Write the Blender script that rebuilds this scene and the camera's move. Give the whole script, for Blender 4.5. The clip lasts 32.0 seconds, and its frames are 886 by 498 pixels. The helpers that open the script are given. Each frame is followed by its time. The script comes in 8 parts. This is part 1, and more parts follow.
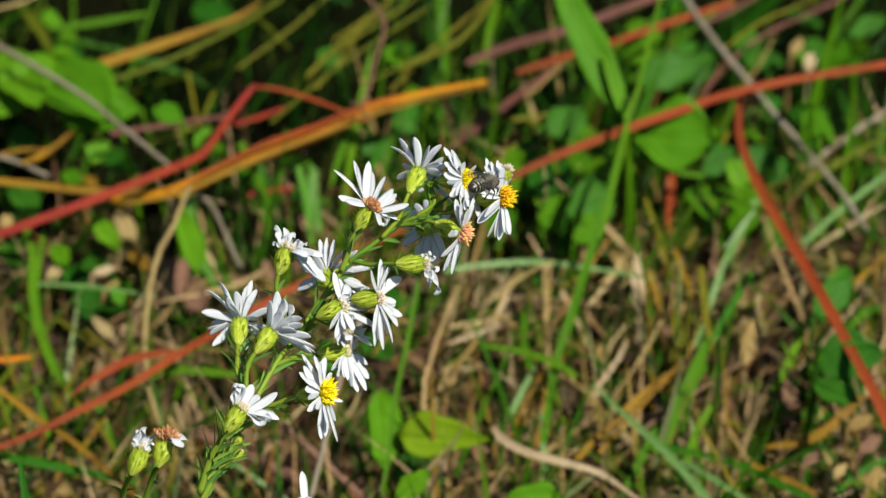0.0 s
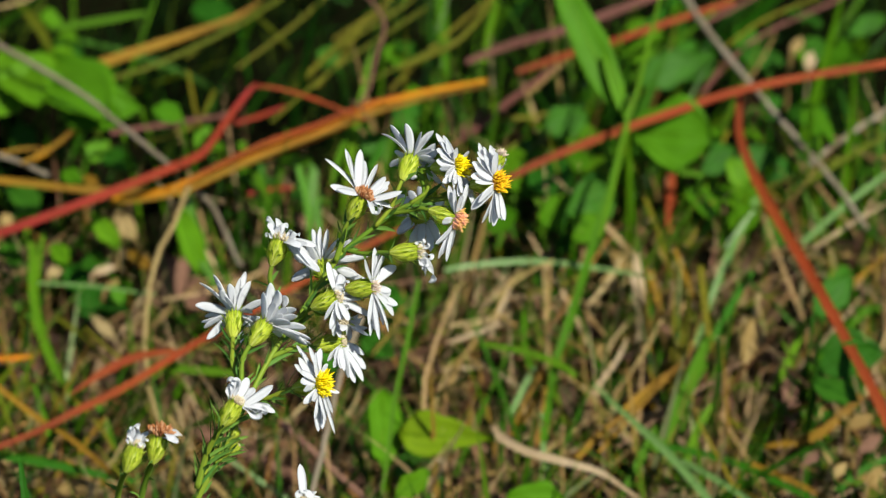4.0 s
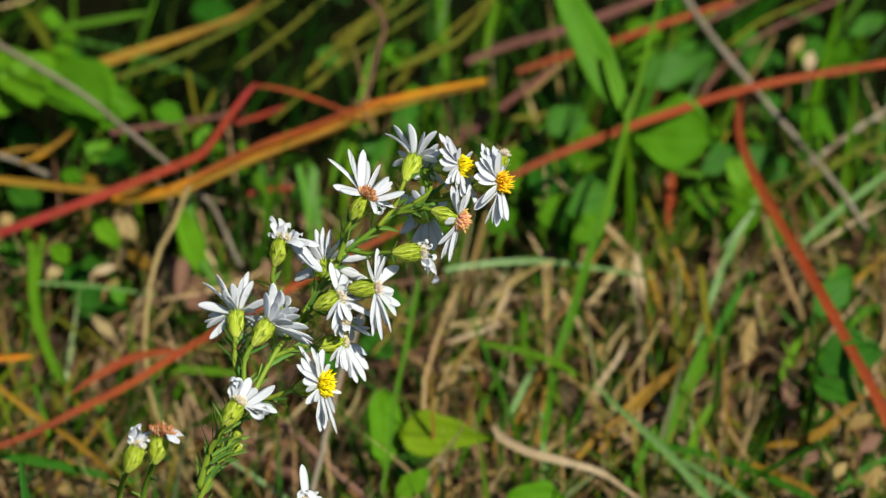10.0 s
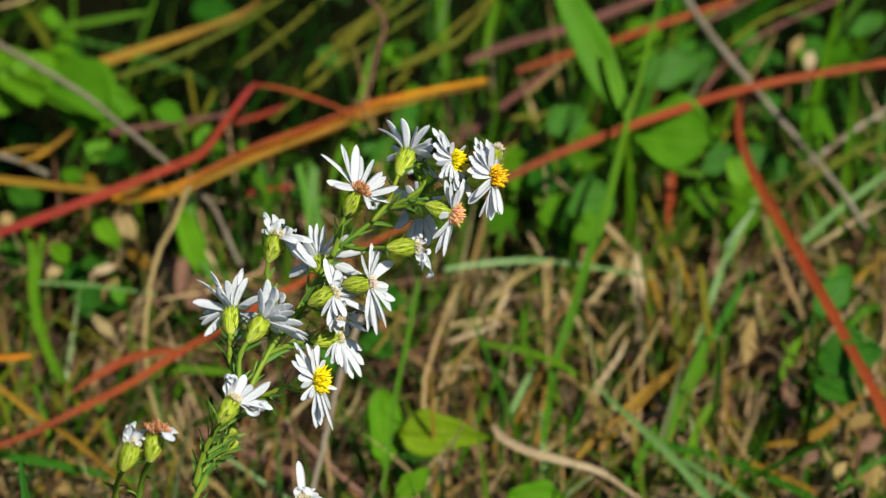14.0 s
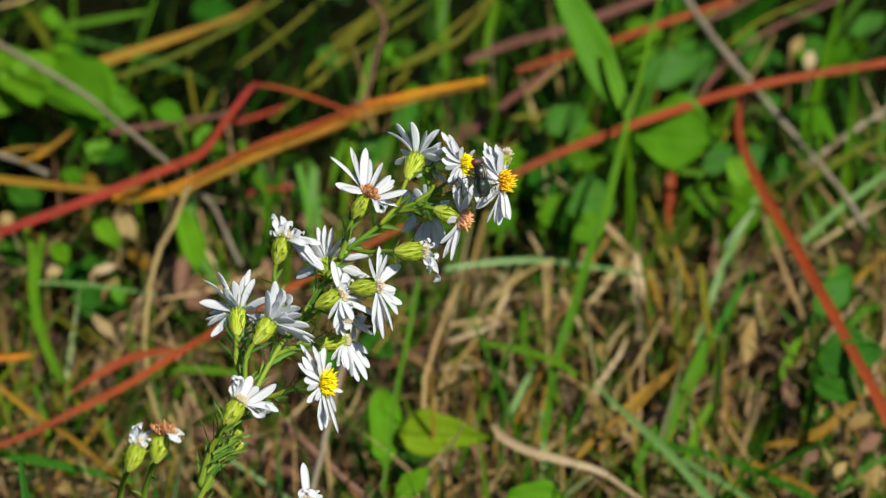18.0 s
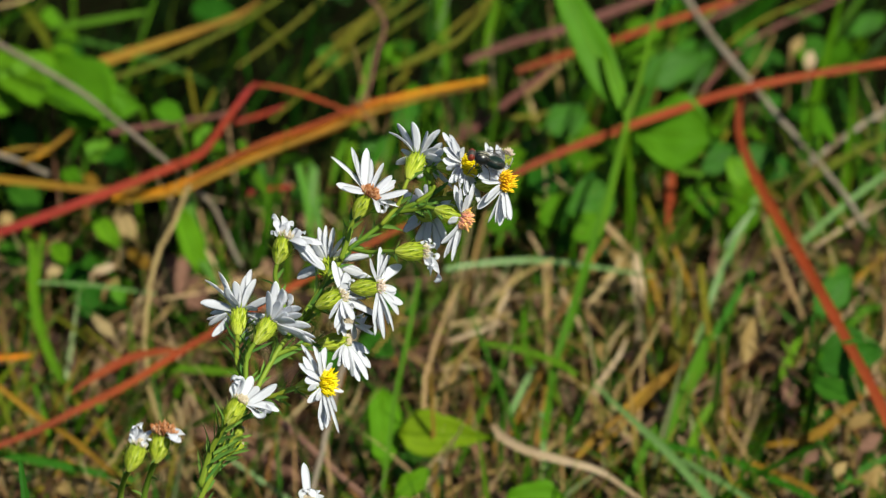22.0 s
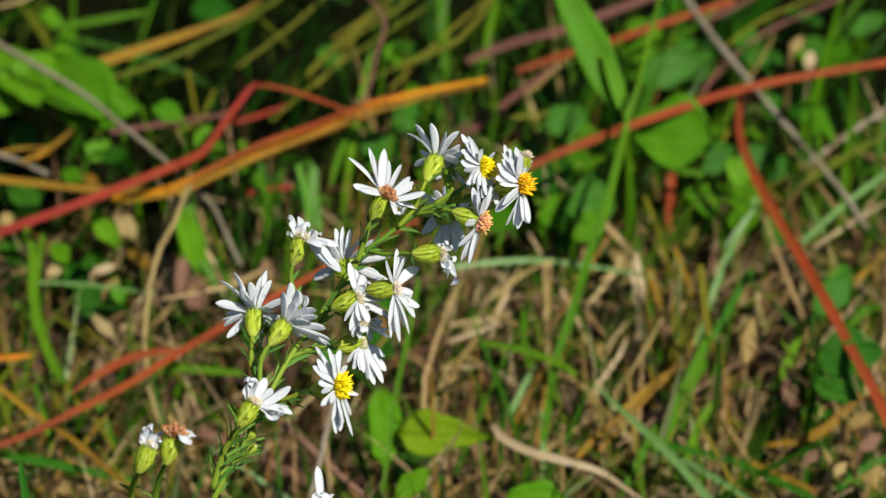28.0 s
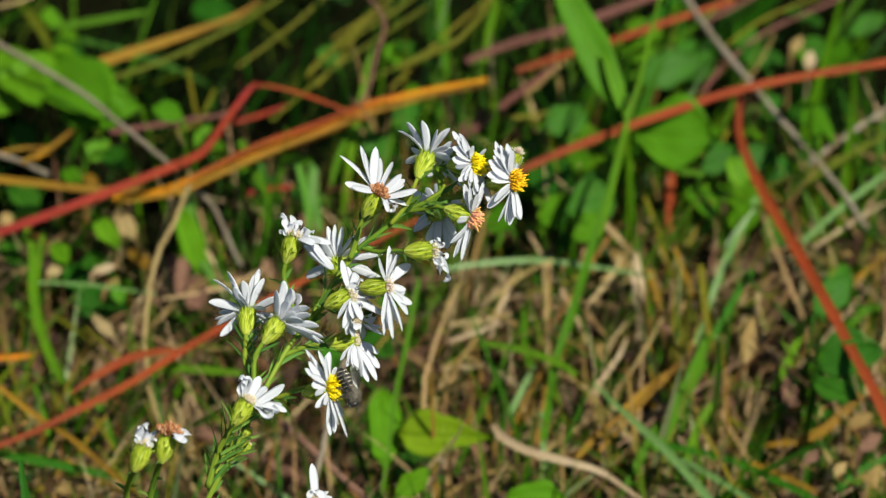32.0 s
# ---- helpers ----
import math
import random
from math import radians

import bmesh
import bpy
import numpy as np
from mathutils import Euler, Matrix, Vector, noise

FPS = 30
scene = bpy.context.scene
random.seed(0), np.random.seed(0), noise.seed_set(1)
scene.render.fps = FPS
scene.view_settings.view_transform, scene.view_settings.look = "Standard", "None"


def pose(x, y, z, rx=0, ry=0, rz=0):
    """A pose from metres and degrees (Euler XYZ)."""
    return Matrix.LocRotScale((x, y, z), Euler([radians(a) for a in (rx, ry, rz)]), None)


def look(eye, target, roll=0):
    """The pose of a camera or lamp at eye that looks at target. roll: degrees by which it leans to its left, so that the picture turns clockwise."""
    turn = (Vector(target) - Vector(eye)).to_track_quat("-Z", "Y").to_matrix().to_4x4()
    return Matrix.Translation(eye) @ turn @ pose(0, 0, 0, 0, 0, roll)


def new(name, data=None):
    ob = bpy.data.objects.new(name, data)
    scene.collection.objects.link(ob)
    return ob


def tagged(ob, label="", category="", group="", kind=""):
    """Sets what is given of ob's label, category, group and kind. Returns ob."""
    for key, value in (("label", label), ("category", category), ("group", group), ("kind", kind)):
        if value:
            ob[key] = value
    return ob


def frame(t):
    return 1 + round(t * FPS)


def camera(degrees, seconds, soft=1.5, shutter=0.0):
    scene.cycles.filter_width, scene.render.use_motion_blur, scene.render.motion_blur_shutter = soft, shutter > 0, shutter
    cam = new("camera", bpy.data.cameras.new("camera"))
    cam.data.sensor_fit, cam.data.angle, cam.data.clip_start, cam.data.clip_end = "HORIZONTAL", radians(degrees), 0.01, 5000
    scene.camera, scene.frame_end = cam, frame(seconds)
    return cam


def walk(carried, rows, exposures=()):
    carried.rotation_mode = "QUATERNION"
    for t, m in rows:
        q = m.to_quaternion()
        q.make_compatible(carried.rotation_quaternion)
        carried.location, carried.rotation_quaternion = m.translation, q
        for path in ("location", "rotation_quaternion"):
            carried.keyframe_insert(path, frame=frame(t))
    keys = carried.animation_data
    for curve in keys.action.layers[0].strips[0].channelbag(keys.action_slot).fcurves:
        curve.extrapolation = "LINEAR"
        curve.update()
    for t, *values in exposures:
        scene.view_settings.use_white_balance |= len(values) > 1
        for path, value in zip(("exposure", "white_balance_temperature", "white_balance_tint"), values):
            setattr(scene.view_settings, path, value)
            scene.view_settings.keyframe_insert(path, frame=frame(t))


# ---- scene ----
import functools

# ---------------------------------------------------------------- camera
cam = camera(12, 32.0, soft=1.35, shutter=0.6)
cam.data.dof.use_dof = True
cam.data.dof.focus_distance = 0.925
cam.data.dof.aperture_fstop = 20
EYE = (0.0, 0.0, 0.80)


def view(lift):
    """The camera on its tripod, its head lifted by that many thousandths of a degree as it settles."""
    return look(EYE, (0.0, 1.0, 0.80 - math.tan(radians(40 - lift / 1000))))


walk(cam, [(0.0, view(14)), (2.0, view(12)), (3.0, view(6)), (5.5, view(2)), (12.5, view(0)), (14.5, view(-7)), (16.5, view(-9)), (32.0, view(-9))],
     [(0.0, 0.64, 6400, 4), (2.5, 0.63, 6400, 4), (6.0, 0.58, 6400, 4), (32.0, 0.58, 6400, 4)])

# ---------------------------------------------------------------- light
SUN_WAY = Vector((0.42, -0.36, 0.83)).normalized()
sky = bpy.data.worlds.new("sky")
scene.world = sky
sky.use_nodes = True
sky_tex = sky.node_tree.nodes.new("ShaderNodeTexSky")
sky_tex.sky_type, sky_tex.sun_disc = "NISHITA", False
sky_tex.sun_elevation = math.asin(SUN_WAY.z)
sky_tex.sun_rotation = math.atan2(SUN_WAY.x, SUN_WAY.y)
sky_bg = sky.node_tree.nodes["Background"]
sky_bg.inputs["Strength"].default_value = 0.057
sky.node_tree.links.new(sky_tex.outputs[0], sky_bg.inputs["Color"])
sun = new("sun", bpy.data.lights.new("sun", "SUN"))
sun.data.energy, sun.data.angle, sun.data.color = 5.0, radians(0.55), (1.0, 0.94, 0.83)
sun.matrix_world = look(SUN_WAY * 5, (0, 0, 0))


# ---------------------------------------------------------------- materials
def nodes_of(name):
    m = bpy.data.materials.new(name)
    m.use_nodes = True
    return m, m.node_tree.nodes, m.node_tree.links, m.node_tree.nodes["Principled BSDF"]


def ramp(nodes, stops, mode="LINEAR"):
    r = nodes.new("ShaderNodeValToRGB")
    r.color_ramp.interpolation = mode
    els = r.color_ramp.elements
    while len(els) < len(stops):
        els.new(0.5)
    for e, (p, c) in zip(els, stops):
        e.position, e.color = p, (*c, 1)
    return r


def noise_at(nodes, links, coord, scale, detail=3.0, stretch=None):
    n = nodes.new("ShaderNodeTexNoise")
    n.inputs["Scale"].default_value, n.inputs["Detail"].default_value = scale, detail
    if stretch:
        mp = nodes.new("ShaderNodeMapping")
        mp.inputs["Scale"].default_value = stretch
        links.new(coord, mp.inputs["Vector"])
        coord = mp.outputs[0]
    links.new(coord, n.inputs["Vector"])
    return n


def mixed(nodes, links, kind, fac, a, b):
    x = nodes.new("ShaderNodeMix")
    x.data_type, x.blend_type = "RGBA", kind
    for value, slot in ((fac, 0), (a, 6), (b, 7)):
        if isinstance(value, (int, float)):
            x.inputs[slot].default_value = value
        elif isinstance(value, tuple):
            x.inputs[slot].default_value = (*value, 1)
        else:
            links.new(value, x.inputs[slot])
    return x.outputs[2]


def plant_tissue(name, stops, rough=0.5, through_light=0.3, spread="object", veins=14.0, blotch=90.0,
                 along=None, bump=0.25, blotch_to=(0.55, 0.5, 0.42), speck=0.25, gloss=0.10, streak=None, vein_range=(0.78, 1.12)):
    """Leaf, straw or petal: colour by piece, blotches, lengthwise veins, some light passing through."""
    m, nodes, links, bsdf = nodes_of(name)
    uv = nodes.new("ShaderNodeUVMap").outputs[0]
    place = nodes.new("ShaderNodeTexCoord").outputs["Object"]
    if spread == "island":
        pick = nodes.new("ShaderNodeNewGeometry").outputs["Random Per Island"]
    else:
        pick = nodes.new("ShaderNodeObjectInfo").outputs["Random"]
    base = ramp(nodes, stops)
    links.new(pick, base.inputs[0])
    col = base.outputs[0]
    if along:
        sep = nodes.new("ShaderNodeSeparateXYZ")
        links.new(uv, sep.inputs[0])
        wob = noise_at(nodes, links, place, 60, 2)
        add = nodes.new("ShaderNodeMath")
        add.operation = "MULTIPLY_ADD"
        links.new(wob.outputs[0], add.inputs[0])
        add.inputs[1].default_value = 0.5
        links.new(sep.outputs[1], add.inputs[2])
        lift = nodes.new("ShaderNodeMath")
        lift.operation = "SUBTRACT"
        links.new(add.outputs[0], lift.inputs[0])
        lift.inputs[1].default_value = 0.25
        r = ramp(nodes, along)
        links.new(lift.outputs[0], r.inputs[0])
        col = mixed(nodes, links, "MIX", 0.8 if spread == "object" else 0.55, col, r.outputs[0])
    spots = noise_at(nodes, links, place, blotch, 5)
    sr = ramp(nodes, [(0.42, (0, 0, 0)), (0.72, (1, 1, 1))])
    links.new(spots.outputs[0], sr.inputs[0])
    amount = nodes.new("ShaderNodeMath")
    amount.operation = "MULTIPLY"
    links.new(sr.outputs[0], amount.inputs[0])
    amount.inputs[1].default_value = speck
    col = mixed(nodes, links, "MULTIPLY", amount.outputs[0], col, blotch_to)
    vein = noise_at(nodes, links, uv, 1.0, 2, (veins, 0.8, 1))
    vr = ramp(nodes, [(0.35, (vein_range[0],) * 3), (0.65, (vein_range[1],) * 3)])
    links.new(vein.outputs[0], vr.inputs[0])
    col = mixed(nodes, links, "MULTIPLY", 0.7, col, vr.outputs[0])
    if streak:
        lane = noise_at(nodes, links, uv, 1.0, 3, (5.0, 2.2, 1))
        lr = ramp(nodes, [(0.45, (0, 0, 0)), (0.62, (1, 1, 1))])
        links.new(lane.outputs[0], lr.inputs[0])
        col = mixed(nodes, links, "MIX", lr.outputs[0], col, streak)
    links.new(col, bsdf.inputs["Base Color"])
    bsdf.inputs["Roughness"].default_value = rough
    bsdf.inputs["Specular IOR Level"].default_value = gloss
    b = nodes.new("ShaderNodeBump")
    b.inputs["Strength"].default_value, b.inputs["Distance"].default_value = bump, 0.0003
    links.new(vein.outputs[0], b.inputs["Height"])
    links.new(b.outputs[0], bsdf.inputs["Normal"])
    if through_light:
        tr = nodes.new("ShaderNodeBsdfTranslucent")
        links.new(col, tr.inputs["Color"])
        mx = nodes.new("ShaderNodeMixShader")
        mx.inputs[0].default_value = through_light
        links.new(bsdf.outputs[0], mx.inputs[1])
        links.new(tr.outputs[0], mx.inputs[2])
        links.new(mx.outputs[0], nodes["Material Output"].inputs[0])
    return m


GREEN = plant_tissue("green_blade", [(0, (0.0462, 0.143, 0.00252)), (0.5, (0.0756, 0.185, 0.00336)), (1, (0.118, 0.235, 0.00504))], 0.6, blotch=60.0, speck=0.7, streak=(0.0504, 0.126, 0.0042))
DARK_GREEN = plant_tissue("dark_green_blade", [(0, (0.0185, 0.0924, 0.00336)), (1, (0.042, 0.16, 0.00504))], 0.5)
GREY_GREEN = plant_tissue("grey_green_blade", [(0, (0.118, 0.227, 0.0504)), (1, (0.168, 0.286, 0.084))], 0.42, gloss=0.4)
SHINY_GREEN = plant_tissue("shiny_green_blade", [(0, (0.08, 0.22, 0.012)), (1, (0.13, 0.28, 0.03))], 0.25, bump=0.12, gloss=0.9)
OLIVE = plant_tissue("olive_blade", [(0, (0.084, 0.109, 0.00504)), (1, (0.168, 0.143, 0.0101))], 0.55)
OCHRE = plant_tissue("ochre_blade", [(0, (0.27, 0.140, 0.012)), (1, (0.35, 0.185, 0.018))], 0.6, blotch=90.0, speck=0.85, streak=(0.22, 0.150, 0.016),
                     along=[(0, (0.31, 0.160, 0.012)), (0.6, (0.23, 0.110, 0.012)), (1, (0.14, 0.050, 0.013))])
ORANGE = plant_tissue("orange_blade", [(0, (0.50, 0.155, 0.006)), (1, (0.55, 0.185, 0.008))], 0.55, blotch=80.0, speck=0.7, streak=(0.50, 0.20, 0.009),
                      along=[(0, (0.454, 0.227, 0.00504)), (0.35, (0.50, 0.145, 0.006)), (0.7, (0.55, 0.16, 0.008)), (1, (0.454, 0.235, 0.00672))])
RED = plant_tissue("red_blade", [(0, (0.252, 0.022, 0.018)), (1, (0.302, 0.030, 0.022))], 0.6, blotch=55.0, speck=0.85, streak=(0.218, 0.0378, 0.0101),
                   along=[(0, (0.235, 0.0151, 0.020)), (0.45, (0.29, 0.033, 0.012)), (0.6, (0.31, 0.040, 0.012)), (0.8, (0.27, 0.020, 0.024)), (1, (0.24, 0.016, 0.026))])
SALMON = plant_tissue("salmon_blade", [(0, (0.286, 0.0504, 0.0101)), (1, (0.336, 0.063, 0.0134))], 0.6, blotch=55.0, speck=0.85, streak=(0.235, 0.063, 0.0151),
                      along=[(0, (0.134, 0.0269, 0.0151)), (0.3, (0.235, 0.0353, 0.00672)), (0.6, (0.252, 0.0252, 0.0084)), (1, (0.286, 0.0588, 0.021))])
PURPLE = plant_tissue("purple_brown_blade", [(0, (0.126, 0.0462, 0.0353)), (1, (0.168, 0.0714, 0.0546))], 0.55, blotch=55.0, speck=0.75)
PALE = plant_tissue("pale_straw", [(0, (0.47, 0.353, 0.218)), (1, (0.538, 0.42, 0.277))], 0.65, blotch=55.0, speck=0.7, streak=(0.336, 0.235, 0.126),
                    along=[(0, (0.218, 0.134, 0.0672)), (0.25, (0.487, 0.37, 0.235)), (0.7, (0.521, 0.412, 0.269)), (1, (0.336, 0.235, 0.118))])
TAN = plant_tissue("tan_straw", [(0, (0.252, 0.16, 0.0504)), (0.5, (0.336, 0.235, 0.084)), (1, (0.437, 0.336, 0.168))], 0.6, blotch=55.0, speck=0.75)
GREY_STRAW = plant_tissue("grey_straw", [(0, (0.24, 0.19, 0.135)), (1, (0.32, 0.27, 0.20))], 0.7, blotch=90.0, speck=0.85)
BROWN = plant_tissue("brown_stalk", [(0, (0.118, 0.0588, 0.0336)), (1, (0.202, 0.109, 0.0756))], 0.65, 0.1)
LEAF = plant_tissue("broad_leaf", [(0, (0.0588, 0.185, 0.0042)), (0.5, (0.084, 0.227, 0.00504)), (1, (0.109, 0.252, 0.00588))], 0.55, 0.35, blotch=70, speck=0.45)
YELLOW_LEAF = plant_tissue("yellow_green_leaf", [(0, (0.134, 0.235, 0.00504)), (1, (0.168, 0.269, 0.00672))], 0.5, 0.35, blotch=70, speck=0.5)
DULL_LEAF = plant_tissue("dull_leaf", [(0, (0.021, 0.101, 0.00504)), (1, (0.042, 0.143, 0.0084))], 0.55, 0.3, blotch=70, speck=0.6, gloss=0.12)
FIELD_GREEN = plant_tissue("field_green", [(0, (0.0084, 0.042, 0.00252)), (0.35, (0.0168, 0.0756, 0.00252)), (0.6, (0.0462, 0.143, 0.0042)),
                                           (0.78, (0.084, 0.21, 0.00504)), (0.92, (0.143, 0.185, 0.0084)), (1, (0.151, 0.269, 0.0504))], 0.5, spread="island")
FIELD_DRY = plant_tissue("field_dry", [(0, (0.045, 0.024, 0.014)), (0.2, (0.12, 0.06, 0.03)), (0.36, (0.18, 0.13, 0.025)), (0.5, (0.30, 0.19, 0.08)), (0.66, (0.46, 0.33, 0.19)),
                                       (0.8, (0.30, 0.14, 0.03)), (0.9, (0.22, 0.11, 0.07)), (1, (0.42, 0.31, 0.18))], 0.65, 0.2, spread="island")
# darkened grass colour: shade in the hollows is painted into these blades
SHADED_GRASS = plant_tissue("shaded_grass", [(0, (0.004, 0.012, 0.002)), (0.6, (0.008, 0.024, 0.003)), (0.85, (0.02, 0.045, 0.004)), (1, (0.06, 0.09, 0.008))], 0.7, spread="island", gloss=0.04)
LITTER = plant_tissue("leaf_litter", [(0, (0.035, 0.020, 0.014)), (0.4, (0.060, 0.034, 0.022)), (0.75, (0.12, 0.064, 0.038)), (1, (0.22, 0.13, 0.075))], 0.7, 0.15, spread="island")
FIELD_MIX = plant_tissue("field_mix", [(0, (0.0126, 0.0588, 0.00336)), (0.25, (0.0336, 0.109, 0.00504)), (0.5, (0.0756, 0.168, 0.00672)), (0.64, (0.134, 0.151, 0.0101)),
                                       (0.78, (0.269, 0.16, 0.0168)), (0.9, (0.42, 0.302, 0.151)), (1, (0.168, 0.269, 0.101))], 0.45, spread="island")
STEM = plant_tissue("aster_stem", [(0, (0.09, 0.17, 0.015)), (1, (0.20, 0.26, 0.025))], 0.45, 0.0, veins=9, blotch=160,
                    blotch_to=(0.75, 0.5, 0.35), speck=0.5)
SMALL_LEAF = plant_tissue("aster_leaf", [(0, (0.07, 0.18, 0.03)), (1, (0.18, 0.31, 0.05))], 0.45, 0.25)
BRACTS = plant_tissue("bract", [(0, (0.28, 0.40, 0.02)), (0.35, (0.48, 0.58, 0.04)), (0.7, (0.68, 0.75, 0.08)), (1, (0.88, 0.90, 0.45))], 0.5, 0.45, spread="island", veins=24, speck=0.0,
                      along=[(0.05, (0.72, 0.77, 0.16)), (0.45, (0.62, 0.69, 0.06)), (0.72, (0.36, 0.50, 0.03)), (1, (0.15, 0.27, 0.02))])
PETAL = plant_tissue("white_petal", [(0, (0.72, 0.73, 0.77)), (1, (0.81, 0.82, 0.85))], 0.55, 0.52, veins=6, blotch=200,
                     blotch_to=(0.93, 0.93, 0.97), speck=0.4, bump=0.2, gloss=0.3, vein_range=(0.90, 1.04))
YELLOW_DISC = plant_tissue("yellow_floret", [(0, (0.95, 0.72, 0.004)), (0.6, (0.97, 0.80, 0.008)), (1, (0.97, 0.86, 0.05))], 0.5, 0.25, spread="island")
ORANGE_DISC = plant_tissue("orange_floret", [(0, (0.74, 0.32, 0.02)), (0.4, (0.92, 0.56, 0.01)), (1, (0.94, 0.70, 0.02))], 0.5, 0.2, spread="island",
                           along=[(0, (0.62, 0.16, 0.02)), (0.5, (0.90, 0.46, 0.01)), (1, (0.96, 0.76, 0.03))])
PINK_DISC = plant_tissue("pink_floret", [(0, (0.86, 0.34, 0.28)), (0.5, (0.90, 0.46, 0.28)), (1, (0.95, 0.72, 0.08))], 0.5, 0.2, spread="island",
                         along=[(0, (0.92, 0.60, 0.58)), (0.45, (0.86, 0.30, 0.24)), (0.8, (0.90, 0.46, 0.10)), (1, (0.96, 0.76, 0.05))])
BROWN_DISC = plant_tissue("brown_floret", [(0, (0.28, 0.10, 0.04)), (0.5, (0.42, 0.17, 0.06)), (1, (0.60, 0.36, 0.22))], 0.6, 0.15, spread="island")
BUD_DISC = plant_tissue("bud_floret", [(0, (0.70, 0.50, 0.40)), (0.5, (0.80, 0.66, 0.54)), (1, (0.86, 0.78, 0.66))], 0.5, 0.2, spread="island")
PALE_DISC = plant_tissue("pale_floret", [(0, (0.60, 0.48, 0.30)), (1, (0.80, 0.72, 0.55))], 0.5, 0.2, spread="island")


def shaded_soil_material():
    m, nodes, links, bsdf = nodes_of("soil")
    place = nodes.new("ShaderNodeTexCoord").outputs["Object"]
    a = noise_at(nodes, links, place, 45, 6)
    # near-black stops: the shade under dense grass is put into the soil colour
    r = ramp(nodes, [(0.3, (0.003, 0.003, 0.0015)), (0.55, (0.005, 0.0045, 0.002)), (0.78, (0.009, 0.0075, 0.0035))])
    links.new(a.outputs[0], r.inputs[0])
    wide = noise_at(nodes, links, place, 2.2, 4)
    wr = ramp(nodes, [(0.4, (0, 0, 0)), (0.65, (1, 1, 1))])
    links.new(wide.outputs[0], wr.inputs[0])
    # greenish black patches, shade painted in likewise; ordinary turf colours only further out
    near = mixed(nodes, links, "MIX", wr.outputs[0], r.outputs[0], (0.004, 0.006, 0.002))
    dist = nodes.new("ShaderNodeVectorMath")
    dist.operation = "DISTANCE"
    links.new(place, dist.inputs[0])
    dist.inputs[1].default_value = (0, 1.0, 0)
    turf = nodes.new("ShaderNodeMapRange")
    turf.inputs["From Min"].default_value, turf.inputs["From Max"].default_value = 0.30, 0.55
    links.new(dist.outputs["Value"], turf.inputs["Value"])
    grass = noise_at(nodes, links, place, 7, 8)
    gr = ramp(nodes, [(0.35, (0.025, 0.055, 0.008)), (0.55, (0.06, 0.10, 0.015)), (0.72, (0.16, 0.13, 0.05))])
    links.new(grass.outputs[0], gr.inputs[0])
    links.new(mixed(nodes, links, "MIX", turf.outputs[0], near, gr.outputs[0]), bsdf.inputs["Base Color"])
    bsdf.inputs["Roughness"].default_value = 0.95
    bsdf.inputs["Specular IOR Level"].default_value = 0.0
    fine = noise_at(nodes, links, place, 220, 5)
    b = nodes.new("ShaderNodeBump")
    b.inputs["Strength"].default_value, b.inputs["Distance"].default_value = 0.8, 0.004
    links.new(fine.outputs[0], b.inputs["Height"])
    links.new(b.outputs[0], bsdf.inputs["Normal"])
    return m


def plain(name, color, rough, metal=0.0, bump_scale=0.0, vary=0.35):
    m, nodes, links, bsdf = nodes_of(name)
    place = nodes.new("ShaderNodeTexCoord").outputs["Object"]
    n = noise_at(nodes, links, place, 1500, 4)
    dark = tuple(c * (1 - vary) for c in color)
    light = tuple(min(1, c * (1 + vary)) for c in color)
    r = ramp(nodes, [(0.35, dark), (0.65, light)])
    links.new(n.outputs[0], r.inputs[0])
    links.new(r.outputs[0], bsdf.inputs["Base Color"])
    bsdf.inputs["Roughness"].default_value, bsdf.inputs["Metallic"].default_value = rough, metal
    if bump_scale:
        b = nodes.new("ShaderNodeBump")
        b.inputs["Strength"].default_value, b.inputs["Distance"].default_value = bump_scale, 0.0001
        links.new(n.outputs[0], b.inputs["Height"])
        links.new(b.outputs[0], bsdf.inputs["Normal"])
    return m


def wing_material():
    m, nodes, links, bsdf = nodes_of("wing_membrane")
    uv = nodes.new("ShaderNodeUVMap").outputs[0]
    v = nodes.new("ShaderNodeTexVoronoi")
    v.feature = "DISTANCE_TO_EDGE"
    v.inputs["Scale"].default_value = 3.5
    links.new(uv, v.inputs["Vector"])
    r = ramp(nodes, [(0.02, (0.9, 0.9, 0.9)), (0.06, (0.20, 0.20, 0.20))])
    links.new(v.outputs["Distance"], r.inputs[0])
    bsdf.inputs["Base Color"].default_value = (0.04, 0.035, 0.03, 1)
    bsdf.inputs["Roughness"].default_value = 0.25
    bsdf.inputs["Specular IOR Level"].default_value = 0.2
    clear = nodes.new("ShaderNodeBsdfTransparent")
    mx = nodes.new("ShaderNodeMixShader")
    links.new(r.outputs[0], mx.inputs[0])
    links.new(clear.outputs[0], mx.inputs[1])
    links.new(bsdf.outputs[0], mx.inputs[2])
    links.new(mx.outputs[0], nodes["Material Output"].inputs[0])
    return m


SHADED_SOIL = shaded_soil_material()
WING = wing_material()
BEE_DARK = plain("bee_dark", (0.02, 0.017, 0.014), 0.35)
BEE_FUR = plain("bee_fur", (0.115, 0.10, 0.075), 0.9, 0, 1.0)
BEE_BAND = plain("bee_band", (0.50, 0.46, 0.36), 0.8, 0, 0.8)
BEE_EYE = plain("bee_eye", (0.02, 0.02, 0.018), 0.15)
POLLEN = plain("pollen", (0.50, 0.32, 0.06), 0.9, 0, 1.0)
FLY_BODY = plain("fly_body", (0.008, 0.009, 0.009), 0.3)
FLY_GREEN = plain("fly_abdomen", (0.012, 0.028, 0.020), 0.3, 0.4)
FLY_STRIPE = plain("fly_stripe", (0.24, 0.22, 0.15), 0.5)
